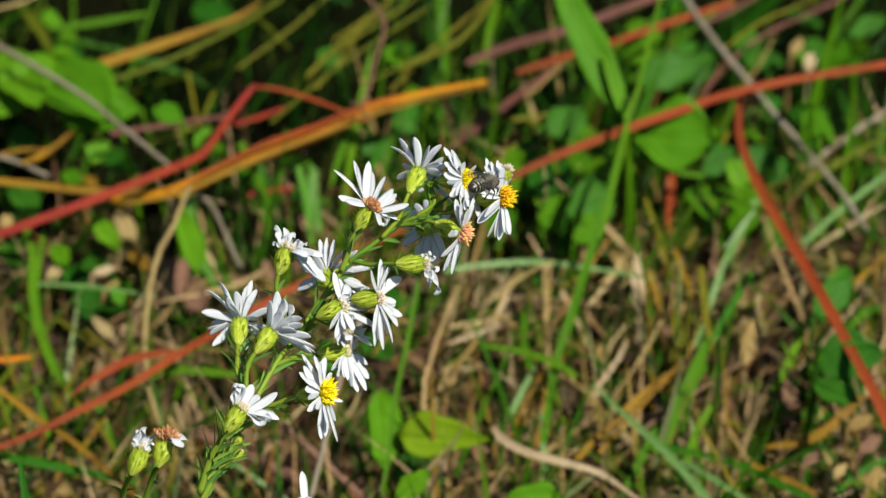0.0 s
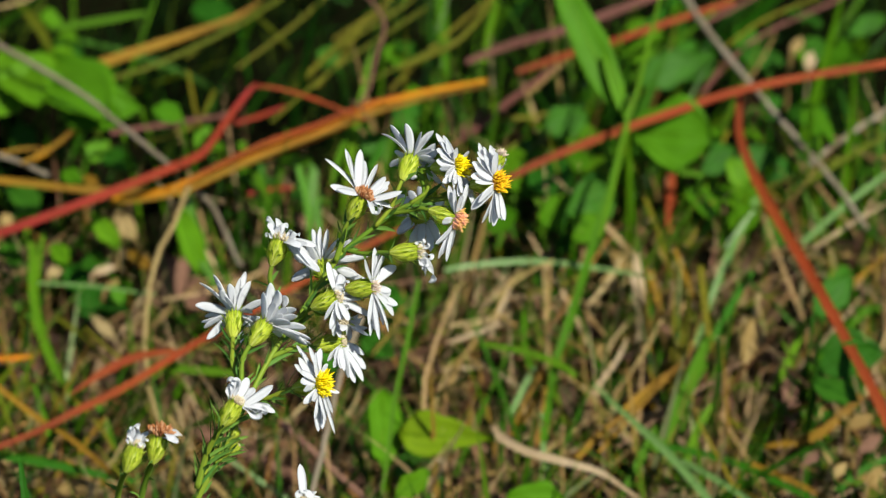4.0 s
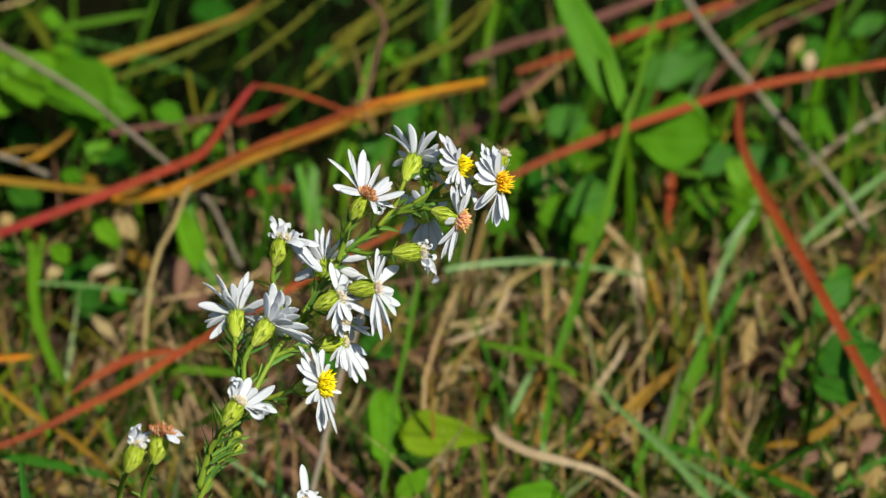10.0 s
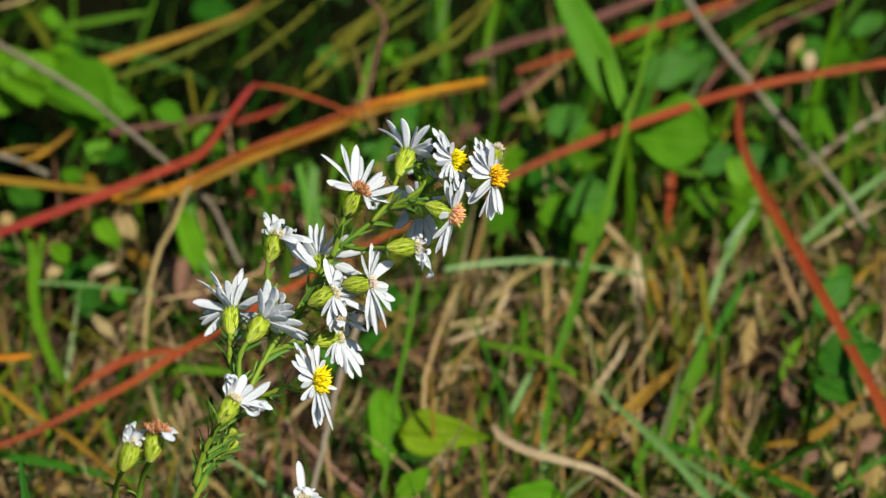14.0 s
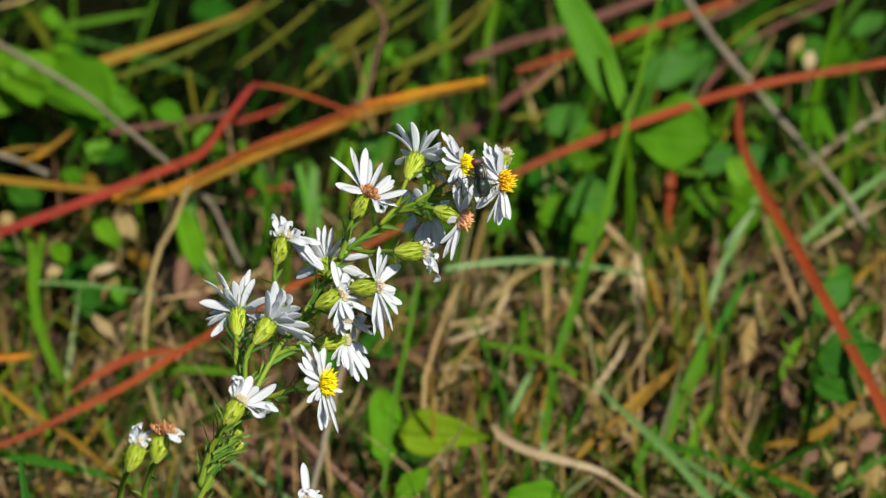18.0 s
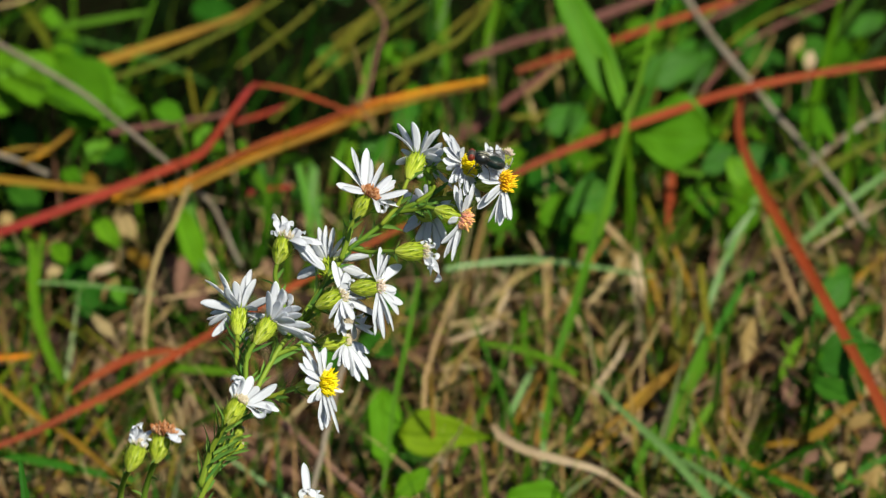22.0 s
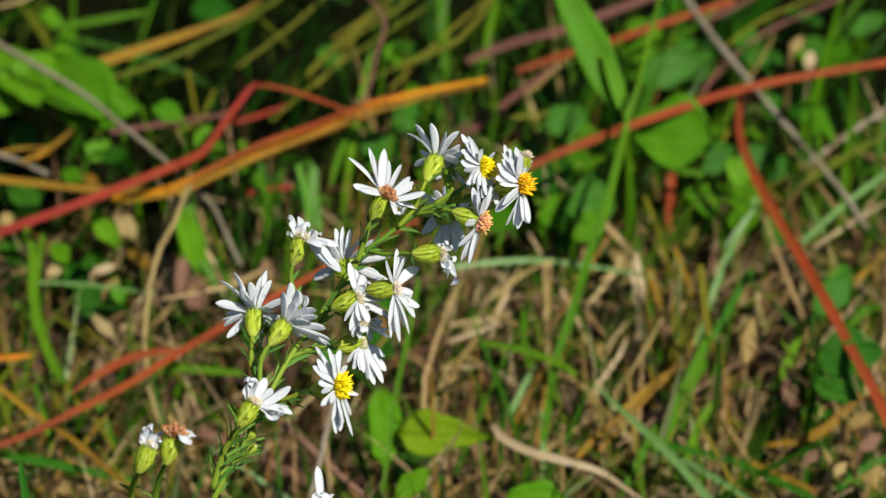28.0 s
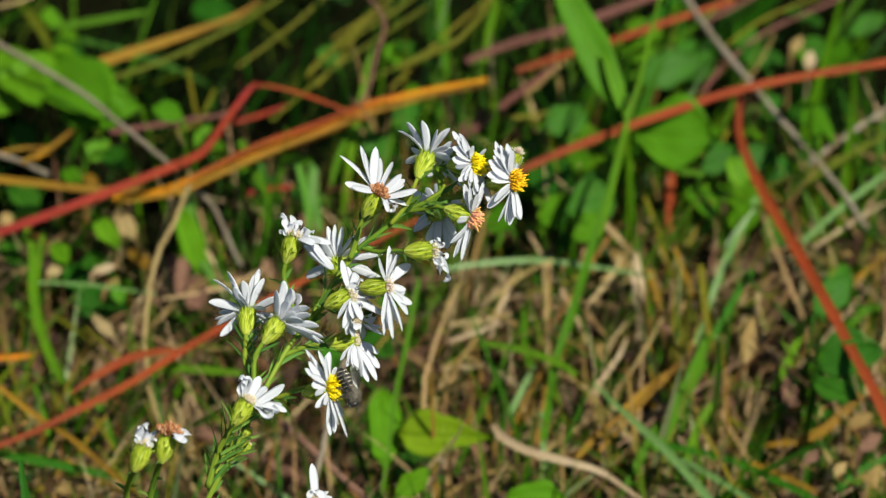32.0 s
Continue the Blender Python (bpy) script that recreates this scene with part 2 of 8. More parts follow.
FLY_EYE = plain("fly_eye", (0.15, 0.022, 0.010), 0.35, 0, 0.5)
FLY_FACE = plain("fly_face", (0.03, 0.027, 0.024), 0.6)
FLY_LEG = plain("fly_leg", (0.015, 0.014, 0.013), 0.4)


# ---------------------------------------------------------------- mesh tools
def mesh_of(name, verts, faces, uvs, mat, smooth=True):
    me = bpy.data.meshes.new(name)
    me.from_pydata(verts, [], faces)
    layer = me.uv_layers.new(name="uv")
    idx = np.empty(len(me.loops), dtype=np.int32)
    me.loops.foreach_get("vertex_index", idx)
    layer.data.foreach_set("uv", np.asarray(uvs, dtype=np.float32)[idx].ravel())
    me.polygons.foreach_set("use_smooth", np.full(len(me.polygons), smooth, dtype=bool))
    me.materials.append(mat)
    me.update()
    return me


def part(name, me, parent, m=None, label=""):
    ob = new(name, me)
    ob.parent = parent
    if m is not None:
        ob.matrix_basis = m
    return tagged(ob, label)


def smooth_line(points, steps):
    """Evenly stepped curve through the points."""
    pts = [Vector(p) for p in points]
    if len(pts) == 2:
        return [pts[0].lerp(pts[1], i / steps) for i in range(steps + 1)]
    ext = [pts[0] * 2 - pts[1], *pts, pts[-1] * 2 - pts[-2]]
    spans = len(pts) - 1
    out = []
    for i in range(steps + 1):
        g = min(i / steps * spans, spans - 1e-6)
        k, f = int(g), g - int(g)
        a, b, c, d = ext[k:k + 4]
        out.append(0.5 * ((2 * b) + (c - a) * f + (2 * a - 5 * b + 4 * c - d) * f * f + (3 * b - a - 3 * c + d) * f ** 3))
    return out


def ribbon_data(line, width, fold=0.25, thick=0.12, ends=(0.6, 0.1), facing=(0, -0.35, 0.94), twist=0.0, belly=0.35, wear=0.0):
    """A blade: four-sided section along the line, folded at its midrib."""
    n = len(line) - 1
    verts, faces, uvs = [], [], []
    up = Vector(facing)
    for i, p in enumerate(line):
        s = i / n
        tan = (line[min(i + 1, n)] - line[max(i - 1, 0)]).normalized()
        side = tan.cross(up)
        side = side.normalized() if side.length > 1e-6 else Vector((1, 0, 0))
        nor = side.cross(tan)
        if twist:
            a = twist * s
            side, nor = side * math.cos(a) + nor * math.sin(a), nor * math.cos(a) - side * math.sin(a)
        if s < belly:
            w = ends[0] + (1 - ends[0]) * math.sin(s / belly * math.pi / 2)
        else:
            w = ends[1] + (1 - ends[1]) * math.cos((s - belly) / (1 - belly) * math.pi / 2) ** 0.8
        w *= width / 2 * (1 + wear * noise.noise((i * 0.45, line[0].x * 900, 2)) + wear * 0.6 * noise.noise((i * 1.3, line[0].y * 900, 5)))
        t = width * thick * (0.4 + 0.6 * w / (width / 2))
        verts += [p - side * w, p - nor * (w * fold) + nor * t * 0.5, p + side * w, p - nor * (w * fold) - nor * t * 0.5]
        uvs += [(0, s), (0.5, s), (1, s), (0.5, s)]
        if i:
            b = (i - 1) * 4
            faces += [(b + k, b + (k + 1) % 4, b + 4 + (k + 1) % 4, b + 4 + k) for k in range(4)]
    faces += [(3, 2, 1, 0), tuple(n * 4 + k for k in range(4))]
    return verts, faces, uvs


def tube_data(line, r0, r1, sides=8):
    verts, faces, uvs = [], [], []
    n = len(line) - 1
    ref = Vector((0.3, 0.9, 0.2)).normalized()
    for i, p in enumerate(line):
        tan = (line[min(i + 1, n)] - line[max(i - 1, 0)]).normalized()
        side = tan.cross(ref).normalized()
        nor = side.cross(tan)
        r = r0 + (r1 - r0) * i / n
        for k in range(sides):
            a = 2 * math.pi * k / sides
            rr = r * (1.0 + 0.08 * (k % 2))
            verts.append(p + side * math.cos(a) * rr + nor * math.sin(a) * rr)
            uvs.append((k / sides, i / n))
        if i:
            b = (i - 1) * sides
            faces += [(b + k, b + (k + 1) % sides, b + sides + (k + 1) % sides, b + sides + k) for k in range(sides)]
    faces += [tuple(range(sides - 1, -1, -1)), tuple(n * sides + k for k in range(sides))]
    return verts, faces, uvs


def gather(pieces):
    verts, faces, uvs = [], [], []
    for v, f, u in pieces:
        b = len(verts)
        verts += v
        uvs += u
        faces += [tuple(b + k for k in face) for face in f]
    return verts, faces, uvs


def ball_data(rx, ry, rz, at=(0, 0, 0), seg=14, rings=10, taper=0.0):
    """An ellipsoid along x; taper narrows it towards +x."""
    verts, faces, uvs = [], [], []
    for i in range(rings + 1):
        a = math.pi * i / rings
        x = -math.cos(a)
        for k in range(seg):
            b = 2 * math.pi * k / seg
            r = math.sin(a) * (1 - taper * (x + 1) / 2)
            verts.append(Vector((at[0] + rx * x, at[1] + ry * r * math.cos(b), at[2] + rz * r * math.sin(b))))
            uvs.append((k / seg, i / rings))
    for i in range(rings):
        for k in range(seg):
            faces.append((i * seg + k, i * seg + (k + 1) % seg, (i + 1) * seg + (k + 1) % seg, (i + 1) * seg + k))
    return verts, faces, uvs


# ---------------------------------------------------------------- ground
def build_ground():
    n, far = 48, 160.0
    verts, faces, uvs = [], [], []
    line = [math.copysign(abs(k / (n / 2)) ** 4 * far, k) for k in range(-n // 2, n // 2 + 1)]
    for j, y in enumerate(line):
        for i, x in enumerate(line):
            near = max(0.0, 1 - math.hypot(x, y) / 6)
            verts.append((x, y + 0.95, (noise.noise((x * 9, y * 9, 3)) * 0.004 - 0.006) * near))
            uvs.append((x, y))
    for j in range(n):
        for i in range(n):
            a = j * (n + 1) + i
            faces.append((a, a + 1, a + n + 2, a + n + 1))
    ob = new("ground", mesh_of("ground", verts, faces, uvs, SHADED_SOIL))
    tagged(ob, "soil under meadow grass, its near-black colour standing in for shade", "ground", kind="structure")


def dryness(x, y):
    """Share of dead grass over the plan: more on the near right, less at the back."""
    side = 1 / (1 + math.exp(-(x + 0.045) * 45))
    back = 1 / (1 + math.exp((y - 0.938) * 75))
    low = 1 / (1 + math.exp((y - 0.90) * 60))
    return min(0.85, 0.006 + 0.73 * back * (0.30 + 0.70 * side) + 0.42 * low * (1 - side))


def one_blade(rng, x, y, length, width, lean, heading, bend, z0=0.0, steps=6):
    line = []
    p = Vector((x, y, z0))
    ang = lean
    step = length / steps
    for i in range(steps + 1):
        line.append(p.copy())
        p = p + Vector((math.cos(heading) * math.sin(ang), math.sin(heading) * math.sin(ang), math.cos(ang))) * step
        ang += bend / steps
        if p.z < 0.004:
            p.z = 0.004
            ang = min(ang, math.pi / 2)
    face = Vector((rng.uniform(-0.7, 0.9), rng.uniform(-1.0, 0.2), rng.uniform(0.2, 1.0))).normalized()
    return ribbon_data(line, width, fold=rng.uniform(0.0, 0.5), thick=0.04, ends=(0.7, 0.08), facing=face, twist=rng.uniform(-0.8, 0.8))


def one_straw(rng, x, y, length, width):
    """A straight bit of dead grass lying loosely, one end a little higher."""
    a, tilt = rng.uniform(0, 6.283), rng.uniform(0, 0.45)
    way = Vector((math.cos(a) * math.cos(tilt), math.sin(a) * math.cos(tilt), math.sin(tilt)))
    low = Vector((x, y, rng.uniform(0.002, 0.030)))
    sag = Vector((rng.gauss(0, 0.04), rng.gauss(0, 0.04), rng.uniform(0, 0.05))) * length
    line = smooth_line([low, low + way * length * 0.5 + sag, low + way * length], 4)
    return ribbon_data(line, width, fold=rng.uniform(0.1, 0.6), thick=0.05, ends=(0.8, 0.5), facing=(rng.uniform(-0.6, 0.8), rng.uniform(-0.8, 0.3), 0.8),
                       twist=rng.uniform(-0.7, 0.7))


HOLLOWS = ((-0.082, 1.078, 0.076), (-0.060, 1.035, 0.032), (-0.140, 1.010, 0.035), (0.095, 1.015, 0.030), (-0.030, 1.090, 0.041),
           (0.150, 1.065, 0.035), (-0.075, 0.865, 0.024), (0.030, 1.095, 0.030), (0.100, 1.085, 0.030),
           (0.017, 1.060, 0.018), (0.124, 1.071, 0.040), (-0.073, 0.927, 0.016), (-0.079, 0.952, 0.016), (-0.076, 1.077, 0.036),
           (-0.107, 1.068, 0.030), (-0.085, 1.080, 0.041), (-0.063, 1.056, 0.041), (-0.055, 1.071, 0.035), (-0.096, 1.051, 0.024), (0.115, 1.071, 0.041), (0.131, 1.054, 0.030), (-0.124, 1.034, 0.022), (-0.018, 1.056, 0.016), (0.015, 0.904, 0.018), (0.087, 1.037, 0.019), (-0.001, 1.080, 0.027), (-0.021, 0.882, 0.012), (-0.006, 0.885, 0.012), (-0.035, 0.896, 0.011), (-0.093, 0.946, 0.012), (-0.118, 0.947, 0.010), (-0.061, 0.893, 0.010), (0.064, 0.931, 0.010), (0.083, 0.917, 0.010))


def hollow(x, y):
    return any(math.hypot(x - hx, (y - hy + 0.028) * 0.6) < hr for hx, hy, hr in HOLLOWS)


def sparse(rng, x, y):
    """Whether a blade is left out: hollows between the tufts, their shade painted into soil and filler grass."""
    if hollow(x, y):
        return rng.random() < 0.97
    if noise.noise((x * 27, y * 17, 8.5)) < -0.08 and rng.random() < 0.8:
        return True
    return noise.noise((x * 75, y * 55, 0.5)) < 0.06 and rng.random() < 0.85


def build_field():
    rng = random.Random(11)
    green, dry, litter, mixed_blades = [], [], [], []
    for _ in range(5200):
        x, y = rng.uniform(-0.30, 0.30), rng.uniform(0.66, 1.40)
        if sparse(rng, x, y):
            continue
        dead = rng.random() < dryness(x, y) * 0.6
        w = rng.choice((0.0010, 0.0015, 0.0022, 0.0032)) * rng.uniform(0.8, 1.2) * (0.45 if dead else 1 - 0.5 * dryness(x, y))
        far = y > 0.975
        b = one_blade(rng, x, y, rng.uniform(0.02, 0.060), w, rng.uniform(0.7, 1.5) if far else rng.uniform(0.3, 1.3),
                      rng.uniform(0, 6.283) if far else rng.gauss(1.0, 1.3), rng.uniform(-0.2, 0.9), 0, 5)
        (dry if dead else green).append(b)
    for _ in range(8500):
        x, y = rng.uniform(-0.19, 0.19), rng.uniform(0.76, 1.20)
        if sparse(rng, x, y) and rng.random() < (0.96 if hollow(x, y) else 0.84):
            continue
        dead = rng.random() < dryness(x, y) * 0.9
        if y > 0.985 and rng.random() < 0.25:
            continue
        b = one_blade(rng, x, y, rng.uniform(0.025, 0.065), rng.uniform(0.0005, 0.0015), rng.uniform(0.2, 1.3), rng.gauss(0.8, 1.1), rng.uniform(-0.15, 0.35), 0, 4)
        (dry if dead else green).append(b)
    for _ in range(260):
        x, y = rng.uniform(-0.19, 0.19), rng.uniform(0.80, 1.15)
        if rng.random() < dryness(x, y) * 1.1 or sparse(rng, x, y):
            continue
        green.append(one_blade(rng, x, y, rng.uniform(0.04, 0.085), rng.uniform(0.0022, 0.0042), rng.uniform(0.1, 0.9), rng.gauss(0.9, 0.8), rng.uniform(-0.2, 0.8), 0, 6))
    for _ in range(12000):
        x, y = rng.uniform(-0.22, 0.22), rng.uniform(0.74, 1.25)
        if rng.random() > dryness(x, y) or sparse(rng, x, y):
            continue
        litter.append(one_straw(rng, x, y, rng.uniform(0.012, 0.055), rng.choice((0.0004, 0.0005, 0.0007, 0.0009, 0.0012))))
    for _ in range(7500):
        x, y = rng.uniform(-0.20, 0.20), rng.uniform(0.76, 1.04)
        if rng.random() > 0.06 + dryness(x, y) or sparse(rng, x, y):
            continue
        b = one_blade(rng, x, y, rng.uniform(0.03, 0.075), rng.uniform(0.0006, 0.0021), rng.uniform(0.05, 0.95), rng.gauss(1.1, 1.2), rng.uniform(-0.1, 0.5), 0, 5)
        mixed_blades.append(b)
    fine = random.Random(31)
    for _ in range(5200):
        x, y = fine.uniform(-0.17, 0.17), fine.uniform(0.76, 0.96)
        if fine.random() > dryness(x, y):
            continue
        b = one_blade(fine, x, y, fine.uniform(0.02, 0.065), fine.uniform(0.00035, 0.0008), fine.uniform(0.2, 1.4), fine.uniform(0, 6.283), fine.uniform(-0.3, 0.6), 0, 4)
        (dry if fine.random() < 0.72 else green).append(b)
    # short fine grass filling the hollows, its dark colour standing in for shade
    shaded_grass = []
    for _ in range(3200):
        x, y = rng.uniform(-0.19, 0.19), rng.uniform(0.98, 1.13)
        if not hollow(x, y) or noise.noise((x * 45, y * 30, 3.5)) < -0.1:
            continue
        shaded_grass.append(one_blade(rng, x, y, rng.uniform(0.008, 0.030), rng.uniform(0.0005, 0.0011), rng.uniform(0.1, 0.9), rng.gauss(0.9, 1.2), rng.uniform(-0.1, 0.5), 0, 4))
    flakes = []
    for _ in range(2600):
        x, y = rng.uniform(-0.17, 0.17), rng.uniform(0.76, 0.98)
        near_left = 1 / (1 + math.exp((x + 0.01) * 60)) / (1 + math.exp((y - 0.90) * 50))
        if hollow(x, y) or rng.random() > 0.12 + 0.4 * near_left + 0.35 * dryness(x, y):
            continue
        a, tilt = rng.uniform(0, 6.283), rng.uniform(-0.5, 0.7)
        way = Vector((math.cos(a) * math.cos(tilt), math.sin(a) * math.cos(tilt), math.sin(tilt))) * rng.uniform(0.006, 0.020)
        low = Vector((x, y, rng.uniform(0.004, 0.020)))
        sag = Vector((rng.gauss(0, 0.0015), rng.gauss(0, 0.0015), rng.uniform(-0.001, 0.003)))
        flakes.append(ribbon_data(smooth_line([low, low + way * 0.5 + sag, low + way], 4), rng.uniform(0.002, 0.006), fold=rng.uniform(-0.4, 0.5), thick=0.03,
                                  ends=(0.3, 0.1), facing=(rng.uniform(-0.5, 0.6), rng.uniform(-0.7, 0.2), 0.8), wear=0.5))
    far_green, far_dry = [], []
    for _ in range(260):
        x, y = rng.uniform(-0.19, 0.19), rng.uniform(0.80, 1.15)
        if rng.random() < dryness(x, y) * 1.1 or sparse(rng, x, y):
            continue
        green.append(one_blade(rng, x, y, rng.uniform(0.04, 0.085), rng.uniform(0.0022, 0.0042), rng.uniform(0.1, 0.9), rng.gauss(0.9, 0.8), rng.uniform(-0.2, 0.8), 0, 6))
    for k in range(4200):
        r, a = 0.27 + (3.4 * rng.random() ** 1.2 if k < 2600 else 0.9 * rng.random()), rng.uniform(0, 6.283)
        cx, cy = r * math.cos(a), 1.0 + r * math.sin(a)
        dead = rng.random() < 0.3
        for _ in range(7):
            x, y = cx + rng.gauss(0, 0.03), cy + rng.gauss(0, 0.03)
            if abs(x) < 0.27 and 0.62 < y < 1.42:
                continue
            b = one_blade(rng, x, y, rng.uniform(0.05, 0.14), rng.uniform(0.003, 0.008), rng.uniform(0.1, 1.2), rng.uniform(0, 6.283), rng.uniform(0, 1.2), 0, 3)
            (far_dry if dead else far_green).append(b)
    for name, pieces, mat, label in (
            ("meadow_grass", green, FIELD_GREEN, "short green grass blades growing close in the meadow"),
            ("dead_grass", dry, FIELD_DRY, "dry tan grass blades standing among the green"),
            ("grass_litter", litter, FIELD_DRY, "flat tan and brown bits of dead grass on soil"),
            ("leaf_litter", flakes, LITTER, "crumbled brown dead leaves lying on dark soil"),
            ("dark_moss", shaded_grass, SHADED_GRASS, "fine grass in hollows between tufts, coloured very dark as if shaded"),
            ("mixed_grass", mixed_blades, FIELD_MIX, "thin green, olive and yellowed grass blades standing in litter"),
            ("outer_grass", far_green, FIELD_GREEN, "green meadow grass further out on the ground"),
            ("outer_dead_grass", far_dry, FIELD_DRY, "dry straw coloured grass further out in the meadow")):
        ob = new(name, mesh_of(name, *gather(pieces), mat, False))
        tagged(ob, label, "grass", kind="stuff")


build_ground()
build_field()


# ---------------------------------------------------------------- single blades, stalks and leaves behind the flowers
def blade(name, mat, width, pts, label, group="", ends=(0.75, 0.3), fold=0.25, belly=0.35, twist=0.0, category="grass"):
    """A single blade of that width, through the points; millimetres, standing about its foot."""
    line = smooth_line([Vector(p) / 1000 for p in pts], 9 * (len(pts) - 1))
    foot = Vector((line[0].x, line[0].y, 0))
    data = ribbon_data([p - foot for p in line], width / 1000, fold=fold, thick=0.05, wear=0.22, ends=ends, belly=belly, twist=twist, facing=(0.1, -0.6, 0.78))
    ob = new(name, mesh_of(name, *data, mat, False))
    ob.location = foot
    return tagged(ob, label, category, group)


def stalk(name, mat, width, pts, label, group=""):
    line = smooth_line([Vector(p) / 1000 for p in pts], 6 * (len(pts) - 1))
    foot = Vector((line[0].x, line[0].y, 0))
    r = width / 2000
    for k, p in enumerate(line):
        p += Vector((noise.noise((k * 0.7, r * 900, 1)), 0, noise.noise((k * 0.7, r * 900, 7)))) * r * 0.5
    ob = new(name, mesh_of(name, *tube_data([p - foot for p in line], r, r * 0.75, 8), mat))
    ob.location = foot
    return tagged(ob, label, "stalk", group)


def leaf(name, mat, base, tip, width, label, group="", cup=0.12, belly=0.45, facing=(0.2, -0.62, 0.76), point=0.7, taper=1.0):
    """A broad leaf from its base to its tip, cupped, with a sunken midrib; millimetres."""
    a, b = Vector(base) / 1000, Vector(tip) / 1000
    foot = Vector((a.x, a.y, 0))
    n, cols = 12, 8
    along = b - a
    up = Vector(facing).normalized()
    side = along.cross(up).normalized()
    nor = side.cross(along.normalized())
    verts, faces, uvs = [], [], []
    half = width / 2000
    for layer in (1, -1):
        for i in range(n + 1):
            s = i / n
            e = (s / belly) if s < belly else (1 - s) / (1 - belly)
            w = half * max(0.03, math.sin(min(1, e) * math.pi / 2) ** (point if s < belly else point * taper))
            for k in range(cols + 1):
                u = k / cols * 2 - 1
                lift = cup * half * (u * u * 1.6 - 0.25 * math.exp(-(u * 6) ** 2)) - cup * half * 2.2 * (s - 0.3) ** 2
                lift += noise.noise((s * 4 + base[0], u * 2, base[1] * 0.1)) * half * 0.10
                edge = 1 + 0.34 * noise.noise((s * 3.5 + base[1], math.copysign(2, u), base[0] * 0.1)) + 0.09 * noise.noise((s * 14, math.copysign(5, u), base[0]))
                verts.append(a - foot + along * s + side * (w * u * edge) + nor * (lift + layer * 0.00012))
                uvs.append((k / cols, s))
    per = (n + 1) * (cols + 1)
    for i in range(n):
        for k in range(cols):
            q = i * (cols + 1) + k
            faces.append((q, q + 1, q + cols + 2, q + cols + 1))
            faces.append((per + q + cols + 1, per + q + cols + 2, per + q + 1, per + q))
    rim = [i * (cols + 1) for i in range(n + 1)] + [n * (cols + 1) + k for k in range(1, cols + 1)]
    rim += [i * (cols + 1) + cols for i in range(n - 1, -1, -1)] + list(range(cols - 1, 0, -1))
    faces += [(p, q, q + per, p + per) for p, q in zip(rim, rim[1:] + rim[:1])]
    ob = new(name)
    ob.location = foot
    part("leaf_surface", mesh_of("leaf_surface", verts, faces, uvs, mat), ob)
    rib = []
    for i in range(n):
        s = i / n
        lift = -cup * half * 0.25 - cup * half * 2.2 * (s - 0.3) ** 2 + noise.noise((s * 4 + base[0], 0, base[1] * 0.1)) * half * 0.10
        rib.append(a - foot + along * s + nor * (lift + 0.0002))
    part("midrib", mesh_of("midrib", *tube_data(rib, half * 0.035 + 0.0002, 0.0001, 5), mat), ob)
    low = Vector((-along.x * 0.25, -along.y * 0.25, 0))
    part("leaf_stalk", mesh_of("leaf_stalk", *tube_data(smooth_line([low, low * 0.5 + (a - foot) * 0.6, a - foot], 8), 0.0007, 0.0005, 6), mat), ob)
    return tagged(ob, label, "leaf", group)


blade("grass_blade", SALMON, 1.2, [(-72.1, 919.4, 54), (-61.1, 925.8, 55.6), (-50.2, 932.2, 57.2), (-35.9, 938.4, 58.8), (-23.2, 945.2, 60.4), (-13.5, 947.9, 62)], "thin red grass blade lying along an orange one", "red and orange autumn blades", ends=(0.6, 0.3))
blade("grass_blade", ORANGE, 1.6, [(-87, 923.1, 44), (-72.6, 924.2, 46), (-61.6, 929.9, 48), (-48.9, 935.6, 50), (-34.5, 941.8, 52), (-20.1, 949.2, 54), (-3.9, 954.5, 56), (12, 957.2, 58)], "thin orange grass blade lying beside a broad one", "red and orange autumn blades", ends=(0.4, 0.5))
blade("grass_blade", ORANGE, 2.3, [(-94, 920.7, 46), (-77.2, 922.2, 48.3), (-64.6, 928.2, 50.6), (-50.4, 935.1, 52.9), (-36, 941, 55.1), (-21.6, 948, 57.4), (-7.1, 951.6, 59.7), (12.6, 954.7, 62)], "broad orange and yellow grass blade lying over green grass", "red and orange autumn blades", ends=(0.6, 0.6), belly=0.3)
blade("grass_blade", OCHRE, 2.2, [(-131.9, 927.6, 48), (-115.8, 925.9, 47.3), (-101.3, 924.1, 46.7), (-82.2, 924.2, 46)], "orange autumn grass blade lying over green grass", "yellow-brown blades", ends=(0.9, 0.7))
blade("grass_blade", OCHRE, 3.0, [(-108.8, 981.2, 44), (-97.2, 986.5, 45.2), (-84.1, 992.3, 46.4), (-72.6, 997.1, 47.6), (-61, 1003, 48.8), (-54, 1009, 50)], "ochre grass blade turning brown towards its end", "yellow-brown blades", ends=(0.9, 0.25), belly=0.15)
blade("grass_blade", OLIVE, 1.3, [(-103.7, 981, 40), (-87.4, 987.2, 41.5), (-75.9, 993.5, 43), (-61.2, 1004, 44.5), (-48.1, 1016.1, 46)], "olive grass blade in the meadow", "olive blades", ends=(0.9, 0.7))
blade("grass_blade", PURPLE, 2.6, [(6.8, 984.1, 46), (19.3, 989.7, 48), (36, 994.8, 50), (52.9, 1002.4, 52), (66.5, 1008.1, 54)], "purple-brown grass blade in the meadow", "purple-brown blades", ends=(0.7, 0.9))
blade("grass_blade", SALMON, 2.2, [(21.8, 984.7, 42), (36.1, 990.6, 43.5), (49.5, 995, 45), (66.5, 1002.7, 46.5), (87, 1011.4, 48)], "red autumn grass blade lying across the meadow", "red and orange autumn blades", ends=(0.8, 0.8))
